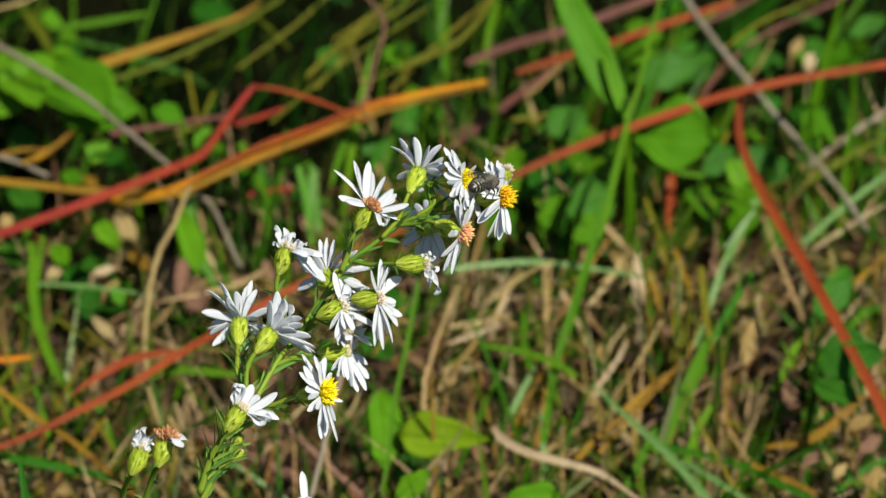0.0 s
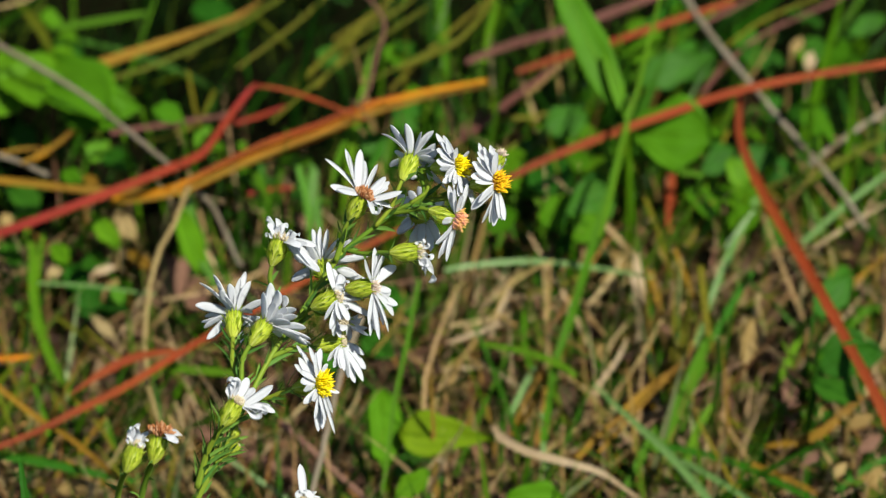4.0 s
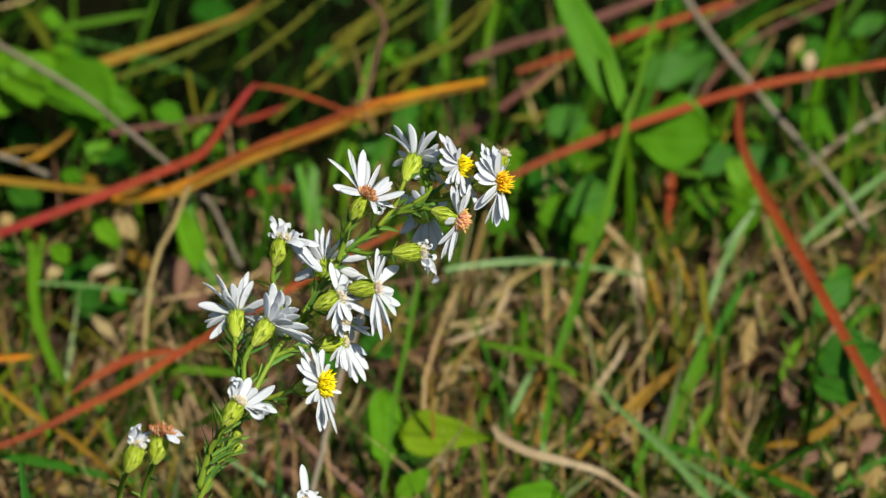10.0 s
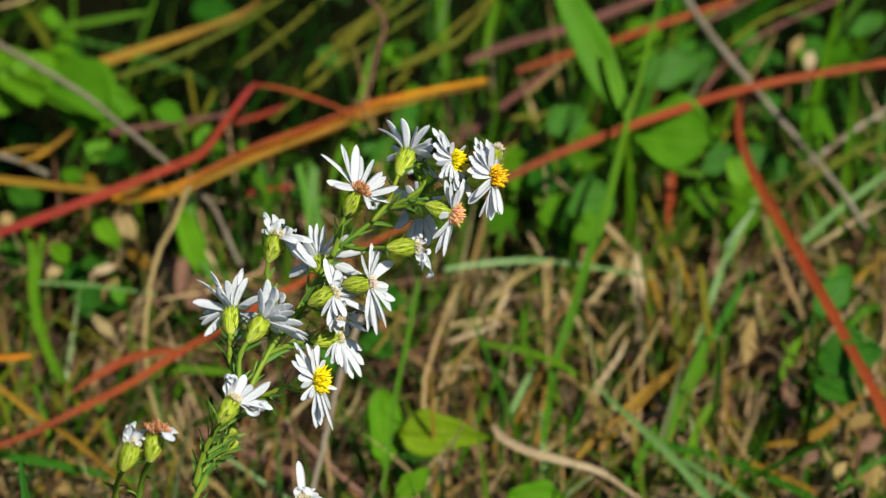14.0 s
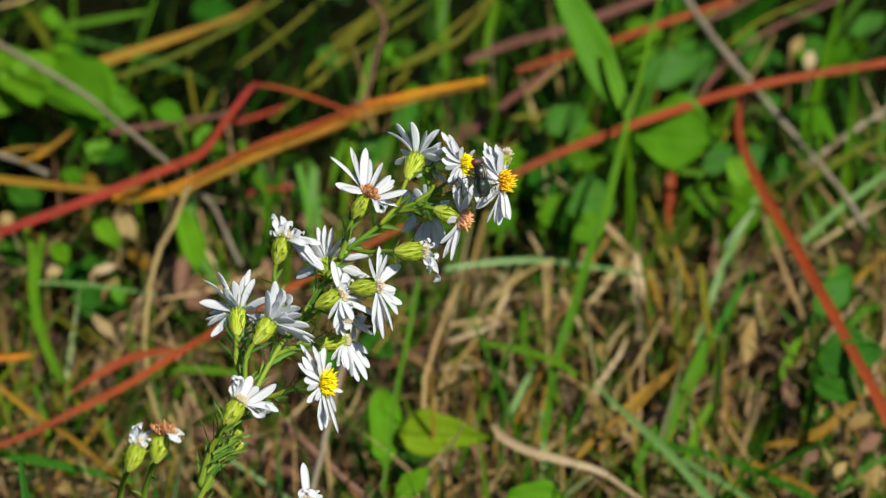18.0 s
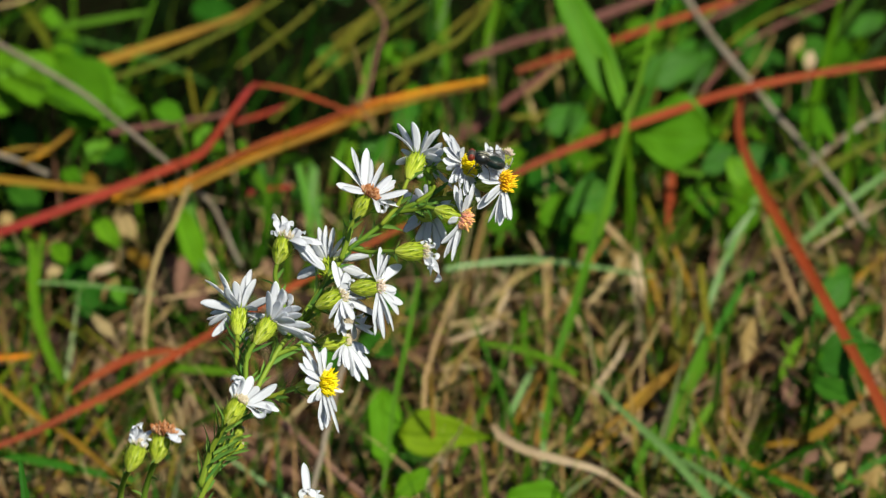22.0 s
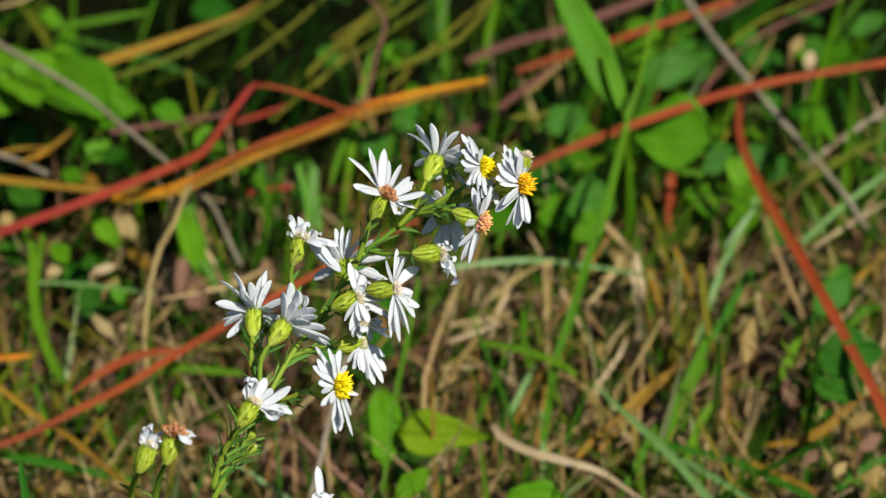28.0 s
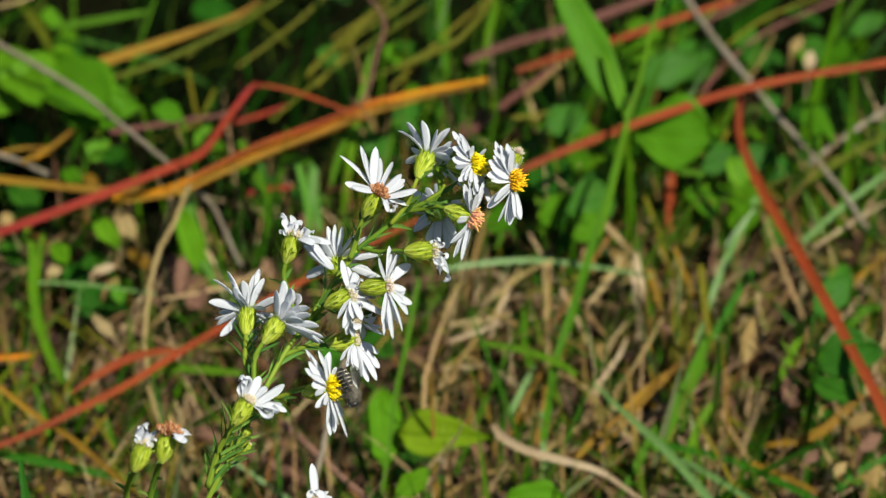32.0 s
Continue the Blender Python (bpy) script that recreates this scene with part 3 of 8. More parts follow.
blade("grass_blade", PURPLE, 1.2, [(91.3, 1013.4, 30), (102.2, 1023.3, 30), (116.6, 1033.3, 30), (123.9, 1039.1, 30)], "dull red-brown grass blade in the meadow", "purple-brown blades", ends=(0.9, 0.7))
blade("grass_blade", SALMON, 2.4, [(15, 902.9, 66), (27.6, 912.2, 66.5), (40.4, 919.9, 67), (53.2, 926.9, 67.5), (66.1, 933.2, 68), (80.8, 940.3, 68.5), (98.7, 946.2, 69), (126.1, 952.9, 69.5), (137.8, 955.4, 70)], "red autumn grass blade lying across the meadow", "red and orange autumn blades", ends=(0.8, 0.8))
blade("grass_blade", SALMON, 3.0, [(84.4, 948.7, 62), (83.6, 928.3, 62.7), (86.4, 909.7, 63.5), (91.5, 890.3, 64.2), (97.2, 871.4, 65), (103.3, 849.5, 65.7), (107.9, 831.6, 66.5), (112.4, 814.1, 67.3), (117.6, 789.6, 68)], "long red grass blade bending down across dry grass", "red and orange autumn blades", ends=(0.6, 0.9))
blade("grass_blade", PURPLE, 2.1, [(1, 956.2, 36), (12.5, 966.9, 37.3), (19.2, 974.6, 38.7), (33.6, 989.7, 40)], "brownish red grass blade in the meadow", "purple-brown blades", ends=(0.9, 0.7))
blade("grass_blade", SALMON, 2.0, [(-123.6, 802.1, 56), (-106.8, 812.5, 55.8), (-95.6, 821.6, 55.6), (-84.3, 830.7, 55.3), (-72.9, 842.2, 55.1), (-61.3, 853.3, 54.9), (-48.1, 865.9, 54.7), (-34.6, 877.9, 54.4), (-20.9, 890.2, 54.2), (-6.9, 901.5, 54)], "long pink-red grass blade lying behind the aster", "red and orange autumn blades", ends=(0.8, 0.5), belly=0.4)
blade("grass_blade", SALMON, 2.5, [(-99.4, 833.3, 50), (-91.1, 840.8, 51.3), (-82.3, 845.7, 52.7), (-71.7, 846.9, 54)], "orange autumn grass blade lying over green grass", "red and orange autumn blades", ends=(0.2, 0.3), belly=0.55)
blade("grass_blade", ORANGE, 1.6, [(-125.2, 859.6, 40), (-117.5, 859.6, 40), (-111.4, 860.5, 40)], "orange autumn grass blade lying over green grass", "red and orange autumn blades", ends=(0.9, 0.7))
blade("grass_blade", SALMON, 2.6, [(65.9, 942.3, 40), (65.2, 934.7, 36), (64.4, 922.5, 32)], "short orange-brown dead leaf strip in green grass", "red and orange autumn blades", ends=(0.9, 0.7))
blade("grass_blade", PURPLE, 1.7, [(-95.5, 948.2, 48), (-85.1, 950.8, 48), (-73.9, 953.7, 48), (-61, 956.6, 48)], "thin mauve grass blade in the meadow", "purple-brown blades", ends=(0.9, 0.7))
blade("grass_blade", OCHRE, 1.5, [(-122.5, 835.5, 56), (-108, 824.4, 51), (-96.8, 813.4, 52), (-82.4, 795.5, 53), (-76, 785.5, 54)], "yellow-brown grass blade in the meadow", "yellow-brown blades", ends=(0.9, 0.7))
blade("grass_blade", OLIVE, 1.3, [(-110, 858, 34), (-105.9, 853.4, 34), (-104.3, 842, 34)], "dry tan grass blade among green grass", "olive blades", ends=(0.9, 0.7))
blade("grass_blade", ORANGE, 1.9, [(-119.3, 958.9, 30), (-113.2, 965.5, 30), (-108.7, 971.7, 30)], "orange autumn grass blade lying over green grass", "red and orange autumn blades", ends=(0.9, 0.7))
blade("grass_blade", OCHRE, 1.3, [(-94.4, 915.7, 48), (-76.9, 917.9, 49.7), (-62.8, 925.1, 51.4), (-48.7, 932.7, 53.1), (-34.4, 939.3, 54.9), (-20, 946.4, 56.6), (-5.5, 951.1, 58.3), (12.3, 954.9, 60)], "yellow grass blade lying along an orange one", "yellow-brown blades", ends=(0.6, 0.8))
stalk("dry_stalk", GREY_STRAW, 1.7, [(-135.8, 982, 58), (-118.4, 968.4, 57), (-102.8, 955, 56), (-89, 939.3, 55), (-75.1, 923.5, 54)], "grey-brown dry stalk lying over clover leaves", "dry stalks in the grass")
stalk("dry_stalk", GREY_STRAW, 1.5, [(-71.6, 933.6, 40), (-65.7, 926.3, 38.7), (-61.7, 916.6, 37.3), (-56.9, 903.3, 36)], "grey-brown dry stalk in grass", "dry stalks in the grass")
stalk("dry_stalk", GREY_STRAW, 1.5, [(-132.7, 949.6, 40), (-122.7, 946.4, 39), (-113.5, 941.2, 38)], "grey-brown dry stalk in grass", "dry stalks in the grass")
stalk("dry_stalk", GREY_STRAW, 2.1, [(69.7, 1020.5, 48), (79.6, 995.9, 46.4), (90.2, 974.8, 44.8), (100.5, 954.2, 43.2), (110.7, 935.5, 41.6), (119.7, 914.7, 40)], "pale grey dry stalk lying across the meadow", "dry stalks in the grass")
stalk("dry_stalk", TAN, 1.5, [(-70.4, 906.6, 62), (-74.6, 894.6, 57.7), (-78.4, 887.6, 53.4), (-80.6, 873.5, 49.1), (-81, 859.6, 44.9), (-79.6, 848.3, 40.6), (-75.6, 834.9, 36.3), (-65.8, 815.2, 32)], "thin tan dry stalk standing in grass", "dry stalks in the grass")
stalk("dry_stalk", GREY_STRAW, 1.8, [(-21.2, 830.8, 80), (-25.6, 821.5, 72.5), (-28.8, 812.2, 65), (-31.3, 803.1, 57.5), (-34.5, 792.9, 50)], "thin grey-tan stalk rising behind the aster", "dry stalks in the grass")
stalk("dry_stalk", BROWN, 4.0, [(-67.7, 839.6, 32), (-58.4, 835.1, 30), (-46.1, 829.4, 28), (-27.7, 818.3, 26)], "dark brown dead stalk on the ground", "dry stalks in the grass")
stalk("dry_stalk", BROWN, 2.3, [(-43.7, 834.2, 40), (-33.7, 824.1, 37), (-20, 809.8, 34)], "brown dead stalk on the ground", "dry stalks in the grass")
stalk("dry_stalk", BROWN, 1.2, [(-23.7, 987.9, 70), (-17, 974.8, 67.5), (-19.4, 960.6, 65), (-20.8, 951.9, 62.5), (-23.5, 946.8, 60)], "thin brown twig hanging in grass", "dry stalks in the grass")
stalk("dry_stalk", BROWN, 0.7, [(-26, 945.3, 62), (-23.8, 943.9, 61), (-21.5, 939, 60)], "fine dark curled twig", "dry stalks in the grass")
stalk("dry_stalk", GREY_STRAW, 1.8, [(103.9, 948.7, 34), (117.9, 962, 36), (135.4, 976.8, 38)], "grey-tan dry stalk in grass", "dry stalks in the grass")
blade("grass_blade", PALE, 2.4, [(13.1, 821.7, 50), (15.7, 816.3, 50.3), (21.6, 810.9, 50.7), (30.4, 806.9, 51), (40.5, 802.2, 51.3), (47.6, 794.8, 51.7), (54.6, 786.6, 52)], "thick pale tan bent dead blade on the ground", "dry tan blades", ends=(0.6, 0.25), fold=0.35, belly=0.2, twist=0.5)
blade("grass_blade", TAN, 0.8, [(29.6, 888, 50), (28.9, 874.6, 42), (27.7, 863.8, 34)], "dry tan grass blade among green grass", "dry tan blades", ends=(0.8, 0.5))
blade("grass_blade", TAN, 0.7, [(13.6, 873.4, 42), (19.4, 888.6, 44), (23.6, 889.1, 46)], "dry tan grass blade among green grass", "dry tan blades", ends=(0.8, 0.5))
blade("grass_blade", TAN, 0.8, [(14.9, 878.3, 46), (22.8, 886.7, 47), (30.6, 891.6, 48)], "dry tan grass blade among green grass", "dry tan blades", ends=(0.8, 0.5))
blade("grass_blade", TAN, 0.9, [(1.7, 879.8, 34), (8.8, 881.9, 34), (15.8, 883.9, 34)], "dry tan grass blade among green grass", "dry tan blades", ends=(0.8, 0.5))
blade("grass_blade", TAN, 1.3, [(9.5, 870.2, 38), (4, 861.5, 35), (-0.6, 846.4, 32)], "dry tan grass blade among green grass", "dry tan blades", ends=(0.8, 0.5))
blade("grass_blade", TAN, 0.9, [(-31.9, 849, 40), (-41.6, 838.6, 36), (-48.3, 829.5, 32)], "dry tan grass blade among green grass", "dry tan blades", ends=(0.8, 0.5))
blade("grass_blade", TAN, 1.0, [(31.3, 871.9, 32), (27.2, 860.1, 30), (24.7, 848.6, 28)], "dry tan grass blade among green grass", "dry tan blades", ends=(0.8, 0.5))
blade("grass_blade", TAN, 0.8, [(50.9, 879.2, 36), (45.3, 871.1, 32.7), (42.7, 858.6, 29.3), (36.2, 843.9, 26)], "dry tan grass blade among green grass", "dry tan blades", ends=(0.8, 0.5))
blade("grass_blade", TAN, 0.8, [(60.8, 876.9, 40), (53.4, 862.7, 36), (46.3, 853.3, 32)], "dry tan grass blade among green grass", "dry tan blades", ends=(0.8, 0.5))
blade("grass_blade", TAN, 1.0, [(5.6, 871.8, 30), (14.9, 864.8, 30), (22.6, 860.1, 30)], "dry tan grass blade among green grass", "dry tan blades", ends=(0.8, 0.5))
blade("grass_blade", TAN, 0.8, [(64.3, 900.9, 36), (58.4, 913.3, 38), (55.2, 915.9, 40)], "dry tan grass blade among green grass", "dry tan blades", ends=(0.8, 0.5))
blade("grass_blade", TAN, 1.1, [(52, 913.2, 36), (53.2, 898.4, 34), (56.7, 886.2, 32)], "dry tan grass blade among green grass", "dry tan blades", ends=(0.8, 0.5))
blade("grass_blade", TAN, 0.8, [(124.2, 912.9, 30), (115.2, 899.4, 31), (109.4, 886.2, 32)], "dry tan grass blade among green grass", "dry tan blades", ends=(0.8, 0.5))
blade("grass_blade", TAN, 0.9, [(69.1, 828.3, 28), (77.4, 812.9, 28)], "dry tan grass blade among green grass", "dry tan blades", ends=(0.8, 0.5))
blade("grass_blade", TAN, 0.8, [(-101.8, 821.6, 26), (-94.6, 826, 26), (-88.4, 823.8, 26)], "dry tan grass blade among green grass", "dry tan blades", ends=(0.8, 0.5))
blade("grass_blade", TAN, 1.0, [(-100.8, 900.5, 28), (-97.6, 887.1, 27), (-91.2, 883.5, 26)], "dry tan grass blade among green grass", "dry tan blades", ends=(0.8, 0.5))
blade("grass_blade", TAN, 0.9, [(-116.3, 912.6, 24), (-108.4, 915, 24), (-104.9, 910.1, 24)], "dry tan grass blade among green grass", "dry tan blades", ends=(0.8, 0.5))
blade("grass_blade", TAN, 0.9, [(-98.8, 908, 30), (-92.5, 909.2, 30)], "dry tan grass blade among green grass", "dry tan blades", ends=(0.8, 0.5))
blade("grass_blade", TAN, 1.0, [(0.9, 819.4, 26), (8.5, 826, 27), (19.1, 828.3, 28)], "dry tan grass blade among green grass", "dry tan blades", ends=(0.8, 0.5))
blade("grass_blade", TAN, 0.8, [(-13.2, 883.6, 28), (-6.9, 870.6, 29), (-2.2, 864.8, 30)], "dry tan grass blade among green grass", "dry tan blades", ends=(0.8, 0.5))
blade("grass_blade", TAN, 0.9, [(93, 922.7, 26), (102.5, 919.7, 26), (110.3, 916.4, 26)], "dry tan grass blade among green grass", "dry tan blades", ends=(0.8, 0.5))
blade("grass_blade", TAN, 1.2, [(84.7, 890.8, 28), (80.7, 874, 26), (76, 871.5, 24)], "dry tan grass blade among green grass", "dry tan blades", ends=(0.8, 0.5))
blade("grass_blade", TAN, 1.4, [(87.9, 895.8, 32), (88.8, 880.1, 29), (85.3, 871.6, 26)], "dry tan grass blade among green grass", "dry tan blades", ends=(0.8, 0.5))
blade("grass_blade", TAN, 1.0, [(102.4, 871.7, 28), (96.9, 858.8, 27), (93.8, 846.2, 26)], "dry tan grass blade among green grass", "dry tan blades", ends=(0.8, 0.5))
blade("grass_blade", TAN, 1.0, [(109.8, 843.9, 26), (113.4, 831.6, 27), (114.7, 819.5, 28)], "dry tan grass blade among green grass", "dry tan blades", ends=(0.8, 0.5))
blade("grass_blade", TAN, 0.6, [(-22.2, 857.9, 32), (-24.4, 849.8, 31), (-28.2, 844.1, 30)], "dry tan grass blade among green grass", "dry tan blades", ends=(0.8, 0.5))
blade("grass_blade", TAN, 0.8, [(-73, 853.2, 30), (-69.2, 838.5, 31), (-66.5, 830.7, 32)], "dry tan grass blade among green grass", "dry tan blades", ends=(0.8, 0.5))
blade("grass_blade", TAN, 0.8, [(-82.5, 823.6, 22), (-73.6, 829.2, 23), (-66.8, 829.9, 24)], "dry tan grass blade among green grass", "dry tan blades", ends=(0.8, 0.5))
blade("grass_blade", TAN, 0.6, [(7.6, 953.1, 22), (19.1, 950.5, 22), (28.9, 946.6, 22)], "dry tan grass blade among green grass", "dry tan blades", ends=(0.8, 0.5))
blade("grass_blade", OCHRE, 2.7, [(86.4, 830.7, 34), (97.5, 830.2, 37.3), (105.1, 833.5, 40.7), (112.2, 840, 44)], "curved ochre dead grass blade on the ground", "yellow-brown blades", ends=(0.3, 0.7))
blade("grass_blade", OCHRE, 2.6, [(49.1, 845.4, 34), (56.2, 852.3, 35), (66.6, 862.7, 36)], "ochre grass blade among dry grass", "yellow-brown blades", ends=(0.6, 0.7))
blade("grass_blade", OCHRE, 1.8, [(35.9, 832.3, 28), (42.1, 838.5, 31), (49.8, 844.2, 34)], "ochre grass blade among dry grass", "yellow-brown blades", ends=(0.9, 0.7))
blade("grass_blade", OCHRE, 3.0, [(26.2, 855.9, 40), (28.6, 852.2, 33), (25.4, 839.4, 26)], "ochre grass blade among dry grass", "yellow-brown blades", ends=(0.6, 0.7))
blade("grass_blade", OCHRE, 2.3, [(57.7, 896.2, 40), (59.7, 885.2, 37), (58.9, 881.5, 34)], "ochre grass blade among dry grass", "yellow-brown blades", ends=(0.9, 0.7))
blade("grass_blade", OLIVE, 1.5, [(65.3, 893.9, 44), (67.6, 887.6, 37), (72.8, 874.2, 30)], "olive grass blade among dry grass", "olive blades", ends=(0.9, 0.7))
blade("grass_blade", OLIVE, 1.2, [(56.3, 928.7, 44), (61.2, 907.3, 41), (65.4, 891.2, 38)], "olive grass blade among dry grass", "olive blades", ends=(0.9, 0.7))
blade("grass_blade", OLIVE, 1.2, [(84.1, 972.2, 30), (76.4, 951.1, 30), (72.4, 935.6, 30)], "olive grass blade in the meadow", "olive blades", ends=(0.9, 0.7))
blade("grass_blade", OLIVE, 1.3, [(94.4, 948.3, 28), (107.8, 953.7, 30), (129.7, 967, 32)], "olive grass blade in the meadow", "olive blades", ends=(0.9, 0.7))
blade("grass_blade", OLIVE, 1.8, [(85.6, 1002.4, 32), (76.5, 988.6, 32), (71, 977.7, 32)], "olive grass blade in the meadow", "olive blades", ends=(0.9, 0.7))
blade("grass_blade", OLIVE, 0.9, [(-50.3, 968.6, 36), (-34.1, 988.2, 38.7), (-20.8, 999.8, 41.3), (-4.1, 1014.5, 44)], "olive and tan grass blade in the meadow", "olive blades", ends=(0.9, 0.7))
blade("grass_blade", OLIVE, 0.9, [(-44, 983.4, 36), (-31, 1000.6, 38.7), (-14.2, 1015.3, 41.3), (-7.5, 1020.2, 44)], "olive and tan grass blade in the meadow", "olive blades", ends=(0.9, 0.7))
blade("grass_blade", OLIVE, 0.9, [(-24.1, 986.2, 36), (-10.7, 991.9, 40), (2.7, 997.7, 44)], "olive and tan grass blade in the meadow", "olive blades", ends=(0.9, 0.7))
blade("grass_blade", OLIVE, 0.9, [(-15.7, 983.4, 36), (-0.7, 1003, 40), (14.6, 1018.8, 44)], "olive and tan grass blade in the meadow", "olive blades", ends=(0.9, 0.7))
blade("grass_blade", OLIVE, 0.9, [(-32.9, 1008.3, 36), (-22.7, 1014.2, 40), (-14.3, 1020.2, 44)], "olive and tan grass blade in the meadow", "olive blades", ends=(0.9, 0.7))
blade("grass_blade", OLIVE, 1.3, [(15.8, 956.7, 36), (22.3, 960.9, 40), (32.9, 961.1, 44)], "olive and tan grass blade in the meadow", "olive blades", ends=(0.9, 0.7))
blade("grass_blade", OLIVE, 0.9, [(-61.1, 994.4, 36), (-44.7, 1010, 40), (-34.7, 1020.2, 44)], "olive and tan grass blade in the meadow", "olive blades", ends=(0.9, 0.7))
blade("grass_blade", OLIVE, 3.0, [(-129.6, 1030.8, 34), (-121.7, 1016.5, 34), (-117.5, 1005.3, 34)], "broad olive leaf strip in grass", "olive blades", ends=(0.6, 0.4))
blade("grass_blade", TAN, 0.9, [(-135, 1018.5, 40), (-126.8, 1022.2, 40), (-122, 1026.2, 40)], "dry tan grass blade among green grass", "dry tan blades", ends=(0.9, 0.7))
blade("grass_blade", GREEN, 2.3, [(51.4, 929.3, 66), (46.5, 909, 60), (41.5, 891.7, 54), (34.8, 867.7, 48), (30.3, 853.6, 42), (26.9, 830.8, 36)], "tall green grass blade bending through dry grass", "single green blades", ends=(0.5, 0.8), belly=0.5)
blade("grass_blade", GREEN, 2.7, [(54.3, 945.7, 50), (58.2, 938.3, 48.7), (64.4, 932.7, 47.3), (75.6, 930.8, 46)], "bent green grass blade in the meadow", "single green blades", ends=(0.9, 0.3))
blade("grass_blade", GREEN, 1.3, [(-6.3, 845.6, 80), (-9.2, 833.3, 70), (-12.4, 822.2, 60), (-14.3, 811.2, 50), (-16.3, 801.4, 40)], "thin bright green grass blade standing behind the aster", "single green blades", ends=(0.9, 0.7))
blade("grass_blade", GREY_GREEN, 2.2, [(40.4, 844.5, 44), (50.4, 828.2, 45.5), (58.8, 814.4, 47), (68.3, 795.6, 48.5), (73.4, 783.4, 50)], "pale grey-green grass blade lying across the meadow", "pale grey-green blades", ends=(0.3, 0.9), belly=0.5)
blade("grass_blade", GREY_GREEN, 1.8, [(62.6, 814.4, 44), (71.7, 804.7, 46), (81.3, 792.9, 48)], "pale grey-green grass blade lying across the meadow", "pale grey-green blades", ends=(0.9, 0.7))
blade("grass_blade", GREEN, 2.0, [(10.1, 858.8, 46), (22.3, 856.3, 45.3), (31.4, 851.8, 44.7), (35.9, 847.9, 44)], "bent green grass blade in the meadow", "single green blades", ends=(0.4, 0.7))
blade("grass_blade", GREY_GREEN, 1.6, [(0.2, 891.9, 44), (10.4, 894.4, 44), (26.1, 895.8, 44), (43.3, 892.7, 44), (58.8, 888.6, 44)], "pale grey-green grass blade lying across the meadow", "pale grey-green blades", ends=(0.7, 0.4))
blade("grass_blade", GREEN, 3.7, [(72.3, 861.8, 46), (64.8, 843.3, 41), (56.7, 826.3, 36)], "bent green grass blade in the meadow", "single green blades", ends=(0.5, 0.8))
blade("grass_blade", DARK_GREEN, 2.1, [(85.6, 891.5, 44), (78.8, 879.3, 40), (72.2, 867.4, 36)], "bent green grass blade in the meadow", "single green blades", ends=(0.9, 0.7))
blade("grass_blade", GREEN, 2.3, [(71.9, 836.6, 44), (67.9, 829.8, 41), (64, 817.6, 38)], "bent green grass blade in the meadow", "single green blades", ends=(0.4, 0.8))
blade("grass_blade", DARK_GREEN, 2.0, [(59.5, 824.2, 40), (74.2, 819.4, 40), (85.8, 812.1, 40), (98.5, 802.4, 40)], "bent green grass blade in the meadow", "single green blades", ends=(0.9, 0.7))
blade("grass_blade", GREEN, 2.8, [(-113.8, 896.5, 50), (-111.9, 875.5, 45.3), (-106.2, 857.4, 40.7), (-98.2, 844.3, 36)], "bent green grass blade in the meadow", "single green blades", ends=(0.7, 0.5))
blade("grass_blade", GREY_GREEN, 0.9, [(-113.9, 886.6, 44), (-97.4, 885.2, 44), (-79.2, 881.4, 44)], "pale grey-green grass blade lying across the meadow", "pale grey-green blades", ends=(0.9, 0.7))
blade("grass_blade", SHINY_GREEN, 4.4, [(-74.8, 943.5, 34), (-70.4, 912.1, 39), (-62.4, 884.2, 44)], "broad shiny green blade curving upward in grass", "single green blades", ends=(0.5, 0.2), fold=0.1)
blade("grass_blade", SHINY_GREEN, 3.4, [(-38, 951.3, 34), (-36.8, 932.2, 37), (-34.7, 913.4, 40)], "pale shiny grey-green blade in grass", "single green blades", ends=(0.4, 0.4), fold=0.1)
blade("grass_blade", GREEN, 1.8, [(-59.8, 956.6, 34), (-54.1, 937.3, 37), (-48.5, 915.9, 40)], "bent green grass blade in the meadow", "single green blades", ends=(0.9, 0.7))
blade("grass_blade", GREEN, 2.3, [(-77.1, 853.6, 42), (-66.3, 852.5, 42), (-54.1, 850.8, 42)], "bent green grass blade in the meadow", "single green blades", ends=(0.9, 0.7))
blade("grass_blade", GREEN, 1.6, [(-94.4, 845.5, 38), (-91.2, 840.9, 35), (-87.7, 830.7, 32)], "bent green grass blade in the meadow", "single green blades", ends=(0.9, 0.7))
blade("grass_blade", GREEN, 2.4, [(-118, 1013.9, 36), (-104.4, 1015.9, 37), (-89.3, 1019.1, 38)], "bent green grass blade in the meadow", "single green blades", ends=(0.4, 0.5))
blade("grass_blade", GREEN, 3.9, [(-0.7, 1033.9, 36), (0, 1005.8, 40), (1.3, 978.5, 44)], "bent green grass blade in the meadow", "single green blades", ends=(0.8, 0.3))
blade("grass_blade", GREEN, 2.1, [(16.4, 1025.4, 38), (13.7, 1009.7, 37), (11.4, 991.6, 36)], "bent green grass blade in the meadow", "single green blades", ends=(0.9, 0.7))
blade("grass_blade", DARK_GREEN, 2.9, [(-21.1, 948.7, 34), (-15.5, 960.7, 37), (-8.9, 972.9, 40)], "bent green grass blade in the meadow", "single green blades", ends=(0.6, 0.4))
blade("grass_blade", GREEN, 2.0, [(-119.3, 823.1, 38), (-108.5, 820.8, 38.7), (-96.2, 816.1, 39.3), (-83.9, 811.1, 40)], "bent green grass blade in the meadow", "single green blades", ends=(0.9, 0.7))
blade("grass_blade", GREEN, 1.6, [(72.4, 858.2, 40), (66.9, 851.9, 35.3), (54, 832.1, 30.7), (47.7, 819.4, 26)], "bent green grass blade in the meadow", "single green blades", ends=(0.9, 0.7))
